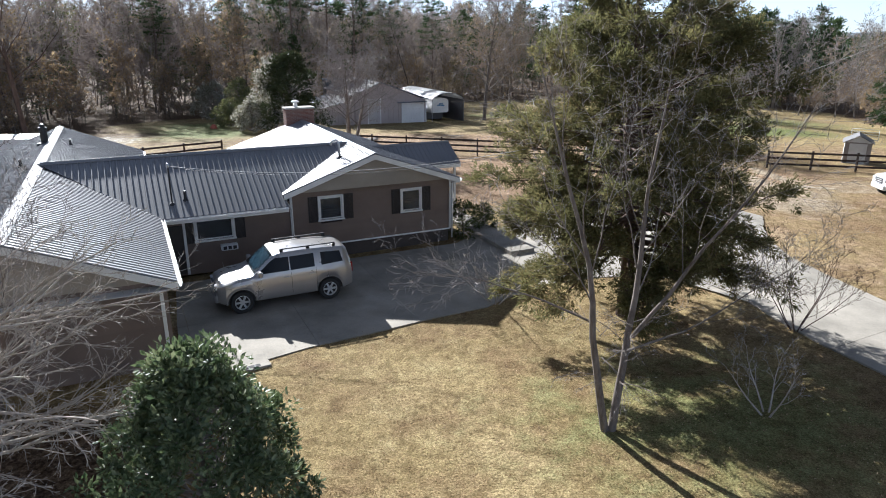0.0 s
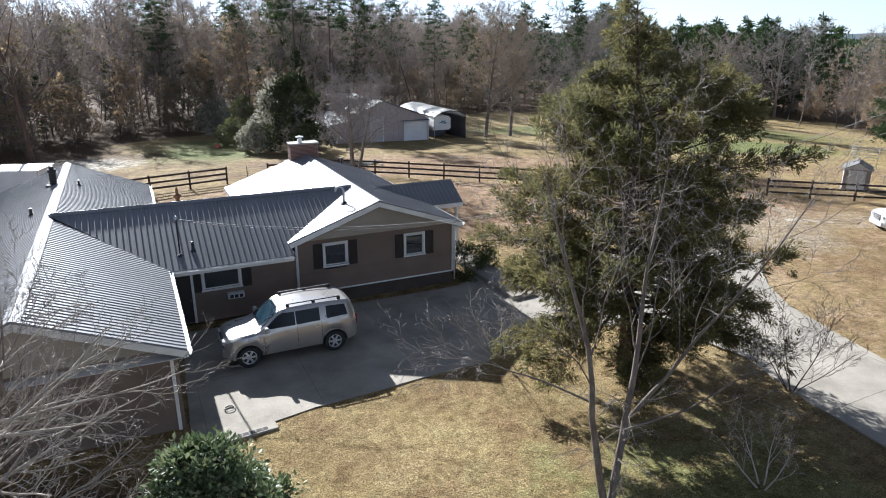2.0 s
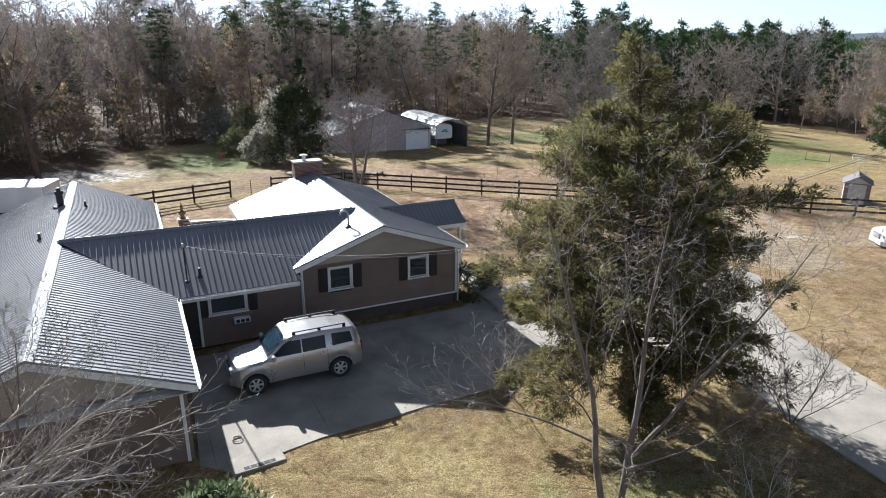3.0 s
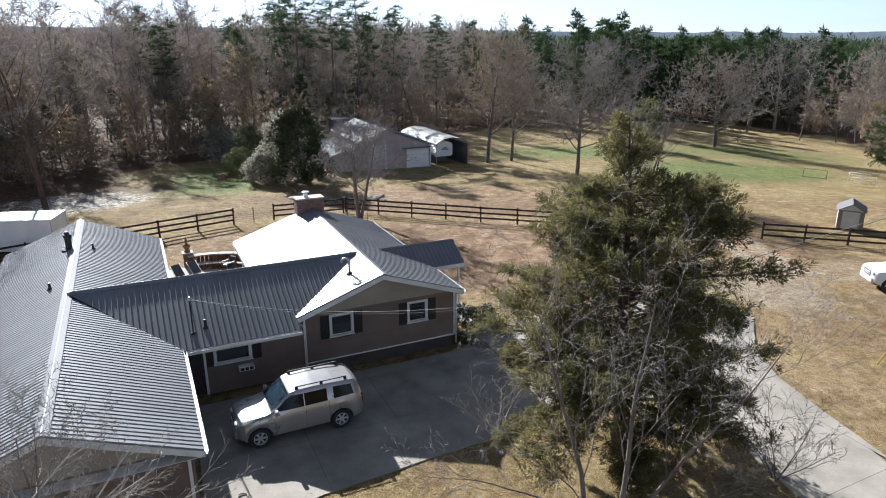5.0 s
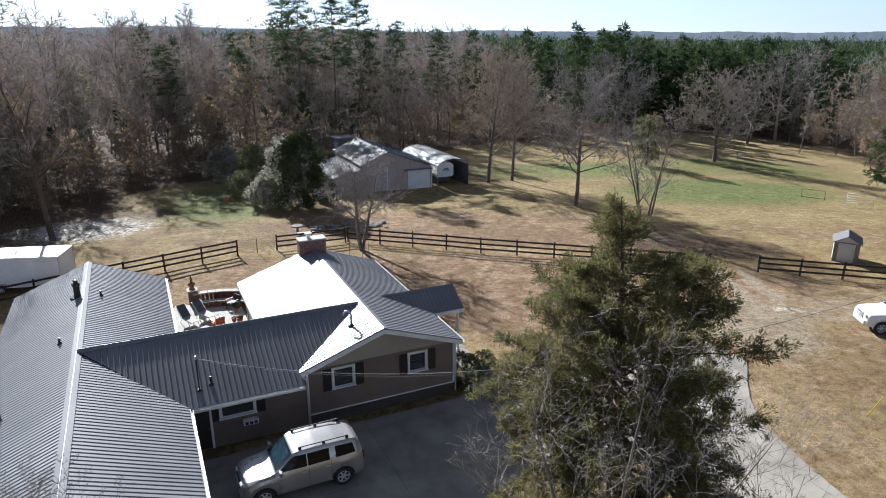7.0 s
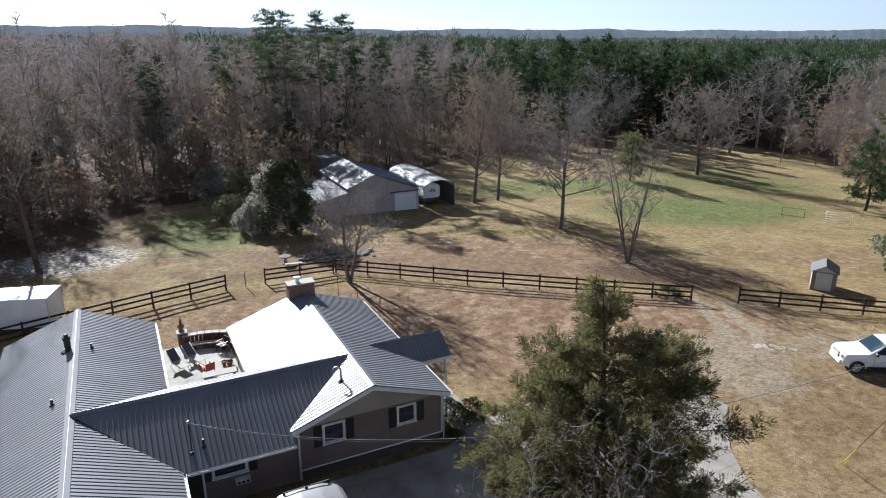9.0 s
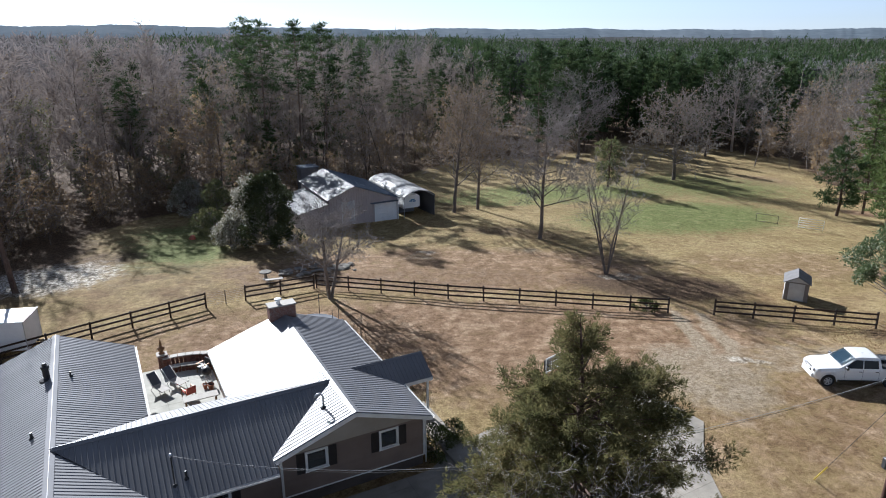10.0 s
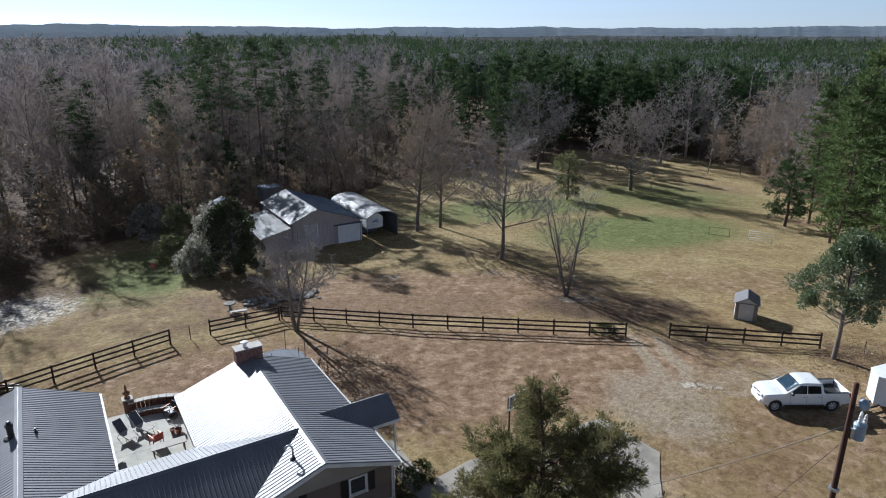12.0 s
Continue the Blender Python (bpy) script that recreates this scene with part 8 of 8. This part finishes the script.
L1 = lounger(PAT @ pose(1.75, 40.8, 0.36, 0, 0, 24))
copy_thing(L1, PAT @ pose(2.75, 41.2, 0.36, 0, 0, 28))


def armchair(m, cloth, label):
    t = empty("patio_chair", m, label, "chair", "patio chairs")
    part("seat", box(-0.3, 0.3, -0.3, 0.3, 0.34, 0.44, 0.03), M[cloth], t)
    part("backrest", box(-0.3, 0.3, 0.22, 0.3, 0.4, 0.92, 0.03, pose(0, 0.05, -0.02, -8)), M[cloth], t)
    for s in (-0.31, 0.31):
        part("arm", box(s - 0.04, s + 0.04, -0.3, 0.3, 0.6, 0.64, 0.01), M["bronze"], t)
        for y in (-0.27, 0.27):
            part("leg", box(s - 0.025, s + 0.025, y - 0.025, y + 0.025, 0, 0.6, 0.005), M["bronze"], t)
    return t


armchair(PAT @ pose(3.25, 39.3, 0.36, 0, 0, 200), "red_cloth", "brown patio chair with red cushions")
armchair(PAT @ pose(4.55, 42.1, 0.36, 0, 0, 300), "dark_plastic", "dark patio chair beside the curved wall")
grill = empty("kettle_grill", PAT @ pose(4.55, 40.7, 0.36), "black kettle grill on the patio", "grill")
part("bowl", lathe([(0.08, 0.5), (0.25, 0.58), (0.3, 0.75), (0.3, 0.78), (0.22, 0.95), (0.05, 1.02)], 16), M["black_metal"], grill, smooth=True)
for i in range(3):
    a = i * 2.1
    part("leg", tube((0.3 * math.cos(a), 0.3 * math.sin(a), 0), (0.15 * math.cos(a), 0.15 * math.sin(a), 0.56), 0.015, 0.015, 6), M["galv"], grill)
table = empty("low_table", PAT @ pose(3.75, 37.75, 0.36, 0, 0, 0), "long pale patio table near the house wall", "table")
part("tabletop", box(-1.0, 1.0, -0.35, 0.35, 0.68, 0.73, 0.012), M["stone_cap"], table)
for x in (-0.85, 0.85):
    for y in (-0.25, 0.25):
        part("leg", box(x - 0.03, x + 0.03, y - 0.03, y + 0.03, 0, 0.68, 0.005), M["bronze"], table)
for x, y, r, h, lab in ((4.6, 39.6, 0.2, 0.38, "terracotta flower pot on the patio"), (4.3, 39.9, 0.16, 0.3, "terracotta flower pot on the patio"), (4.75, 41.7, 0.2, 0.4, "terracotta flower pot on the patio")):
    pot = empty("flower_pot", PAT @ pose(x, y, 0.36), lab, "pot")
    part("pot", lathe([(r * 0.65, 0), (r, h * 0.9), (r * 1.1, h * 0.9), (r * 1.1, h), (r * 0.92, h), (r * 0.9, h * 0.85)], 14), M["terracotta"], pot)
    part("soil", lathe([(r * 0.9, h * 0.8), (r * 0.5, h * 0.86), (0.02, h * 0.88)], 12), M["interior"], pot)

# stacked stones beside the fence corner, a white hand cart, drain by the drive, marker in the grass
rng = np.random.default_rng(77)
for i in range(40):
    x = -10.2 + rng.uniform(-2.6, 4.6)
    y = 59.3 + 0.3 * (x + 10) + rng.normal(0, 0.75)
    s = rng.uniform(0.14, 0.4)
    bm = bmesh.new()
    bmesh.ops.create_icosphere(bm, subdivisions=2, radius=1)
    for v in bm.verts:
        v.co = Vector((v.co.x * s * 1.25, v.co.y * s, v.co.z * s * 0.42)) * (1 + 0.34 * noise.noise(v.co * 1.7 + Vector((i * 3.1, 0, 0))))
    rk = part("field_stone", bm, M["rock"])
    rk.matrix_basis = pose(x, y, ground_z(x, y) + s * 0.3, rng.uniform(-12, 12), rng.uniform(-12, 12), rng.uniform(0, 180))
    tagged(rk, "pale rounded field stone in a loose pile by the fence", "stone", "stone pile")
def basketball_hoop(m):
    t = empty("basketball_hoop", m, "basketball hoop with clear white-edged backboard on a dark pole", "hoop")
    part("pole", tube((0, 0, -0.2), (0, 0, 2.9), 0.055, 0.05, 10), M["black_metal"], t)
    part("pole_pad", box(-0.12, 0.12, -0.12, 0.12, 2.3, 3.1, 0.04), M["dark_plastic"], t, "black foam pad")
    for z in (2.75, 3.05):
        part("arm", tube((0, 0, z), (0.55, 0, z + 0.12), 0.03, 0.03, 8), M["black_metal"], t)
    board_ob = empty("backboard")
    board_ob.parent = t
    for a, b, l, h in ((-0.78, 0.78, 2.75, 2.83), (-0.78, 0.78, 3.6, 3.68), (-0.78, -0.7, 2.83, 3.6), (0.7, 0.78, 2.83, 3.6), (-0.3, 0.3, 2.92, 2.97), (-0.3, 0.3, 3.3, 3.35), (-0.3, -0.25, 2.97, 3.3), (0.25, 0.3, 2.97, 3.3)):
        part("edge", box(0.56, 0.6, a, b, l, h, 0.004), M["white_plastic"], board_ob, "white painted edge")
    pane = part("panel", box(0.575, 0.585, -0.7, 0.7, 2.83, 3.6), M["glass"], board_ob, "clear panel")
    pane.visible_shadow = False
    wire("rim", [(0.84 + 0.23 * math.cos(i * math.pi / 10), 0.23 * math.sin(i * math.pi / 10), 2.95) for i in range(21)], 0.012, M["orange_cone"], t, 5)
    return t


basketball_hoop(pose(7.55, 34.8, ground_z(7.55, 34.8), 0, 0, -52))
garden_table = empty("garden_table", pose(-13.5, 57.3, ground_z(-13.5, 57.3)), "round pale stone garden table with mossy top", "table")
part("tabletop", lathe([(0.5, 0.66), (0.55, 0.69), (0.55, 0.74), (0.5, 0.77), (0.02, 0.77)], 20), M["rock"], garden_table)
part("pedestal", lathe([(0.3, 0), (0.3, 0.06), (0.14, 0.16), (0.12, 0.5), (0.24, 0.66)], 14), M["rock"], garden_table)
bench = empty("garden_bench", pose(-12.5, 56.1, ground_z(-12.5, 56.1), 0, 0, 16), "low pale stone garden bench on the grass", "bench")
part("seat", box(-0.75, 0.75, -0.2, 0.2, 0.38, 0.46, 0.02), M["stone_cap"], bench)
for x in (-0.5, 0.5):
    part("leg", box(x - 0.07, x + 0.07, -0.16, 0.16, -0.05, 0.38, 0.015), M["stone_cap"], bench)
drain = empty("storm_drain", pose(-5.9, 17.55, ground_z(-5.9, 17.5), 0, 0, 30), "concrete drain slab with dark strip standing for the slot's shade beside the drive", "drain")
part("slab", box(-0.85, 0.75, -0.42, 0.42, -0.1, 0.075, 0.015), M["concrete"], drain)
# No opening: a near-black strip on the slab stands for the slot's shade.
part("inlet", box(-0.5, 0.45, -0.36, -0.2, 0.06, 0.08, 0.004), M["interior"], drain, "dark strip standing for the slot's shade")
for i in range(4):
    part("grate_bar", box(-0.32 + i * 0.2, -0.3 + i * 0.2, -0.36, -0.2, 0.076, 0.088), M["black_metal"], drain)
hose = empty("garden_hose", pose(-6.85, 18.6, ground_z(-6.8, 18.6) + 0.05), "coiled pale garden hose on the concrete", "hose")
wire("coil", [(0.16 * math.cos(i * 0.5), 0.16 * math.sin(i * 0.5), 0.006 * i / 3 + 0.012) for i in range(22)], 0.014, M["stone_cap"], hose, 6)
cone = empty("marker", pose(-24.5, 71.5, ground_z(-24.5, 71.5)), "faded red cover lying in the grass", "marker")
part("cover", lathe([(0.42, 0), (0.34, 0.2), (0.2, 0.42), (0.05, 0.45)], 7, pose(0, 0, 0, 0, 14)), M["orange_cone"], cone)

# round trampoline with net poles behind the gable end
TR, TX, TY = 1.9, -7.5, 45.2
tramp = empty("trampoline", pose(TX, TY, ground_z(TX, TY)), "round grey trampoline with thin net poles on the grass", "trampoline")
ring = [(TR * math.cos(i * math.pi / 20), TR * math.sin(i * math.pi / 20), 0.86) for i in range(41)]
wire("rim", ring, 0.03, M["galv"], tramp, 6)
part("mat", lathe([(TR - 0.3, 0.83), (TR * 0.5, 0.815), (0.02, 0.805)], 36), M["dark_plastic"], tramp, "dark woven jumping mat")
part("pad", lathe([(TR - 0.31, 0.84), (TR - 0.2, 0.875), (TR - 0.02, 0.9), (TR + 0.02, 0.88)], 36), M["grey_cloth"], tramp, "blue-grey edge pad")
for i in range(6):
    a = i * math.pi / 3 + 0.42
    cx, cy = math.cos(a), math.sin(a)
    pole_t = wire("pole", [(cx * (TR + 0.04), cy * (TR + 0.04), 0.02), (cx * (TR + 0.04), cy * (TR + 0.04), 2.5)], 0.022, M["cable"], tramp, 6)
    wire("leg", [(cx * TR, cy * TR, 0.86), (cx * TR, cy * TR, 0.04), (math.cos(a + 0.5) * TR, math.sin(a + 0.5) * TR, 0.04), (math.cos(a + 0.5) * TR, math.sin(a + 0.5) * TR, 0.86)], 0.025, M["galv"], tramp, 6)

# ---- leaves and tufts on the ground ----
def litter(name, n, area, size, mat, label, seed, test, upright=0.0):
    rng = np.random.default_rng(seed)
    x, y = rng.uniform(area[0], area[1], n), rng.uniform(area[2], area[3], n)
    keep = test(x, y)
    x, y = x[keep], y[keep]
    at = np.stack([x, y, land(x, y) + 0.02 + 0.02 * rng.uniform(0, 1, len(x))], 1)
    way = np.stack([rng.normal(0, 1, len(x)), rng.normal(0, 1, len(x)), np.full(len(x), upright)], 1)
    way[:, 2] += rng.uniform(0, 0.25, len(x))
    v, f = leaves(rng, at, size, 1.7 if not upright else 5.0, None, way)
    ob = put(name, mesh_np(name, v, f), M[mat])
    return tagged(ob, label, "leaves" if not upright else "grass", kind="stuff")


def on_drive(x, y):
    """True well inside the drive's two arms, so that leaves lie on the grass."""
    return ((y > 25.2) & (x < 15)) | ((x > 10.9 + 0.9 * np.clip(17 - y, 0, 9) * 0.6) & (x < 14.6 + np.clip(20 - y, 0, 12) * 0.45) & (y < 32)) | ((y > 19.5 + 0.52 * (x + 3.5)) & (x < 3) & (y < 26))


litter("fallen_leaves", 22000, (-8, 30, 8, 52), 0.05, "fallen_leaf", "brown leaves strewn over the lawn", 3, lambda x, y: ~on_drive(x, y))
litter("fallen_leaves", 15000, (-7, 14, 8.5, 24.6), 0.042, "fallen_leaf", "small dry leaves strewn over the front lawn", 6, lambda x, y: ~on_drive(x, y) & (y < 24.3))
litter("fallen_leaves", 9000, (30, 46, 36, 52), 0.12, "fallen_leaf", "brown leaves under the magnolia", 4, lambda x, y: np.hypot(x - 36, y - 42) < 6)
litter("grass_tufts", 34000, (-6.5, 14, 9, 24.5), 0.038, "grass_tuft", "short winter grass blades on the lawn", 5, lambda x, y: ~on_drive(x, y) & (y < 24.4), 1.2)
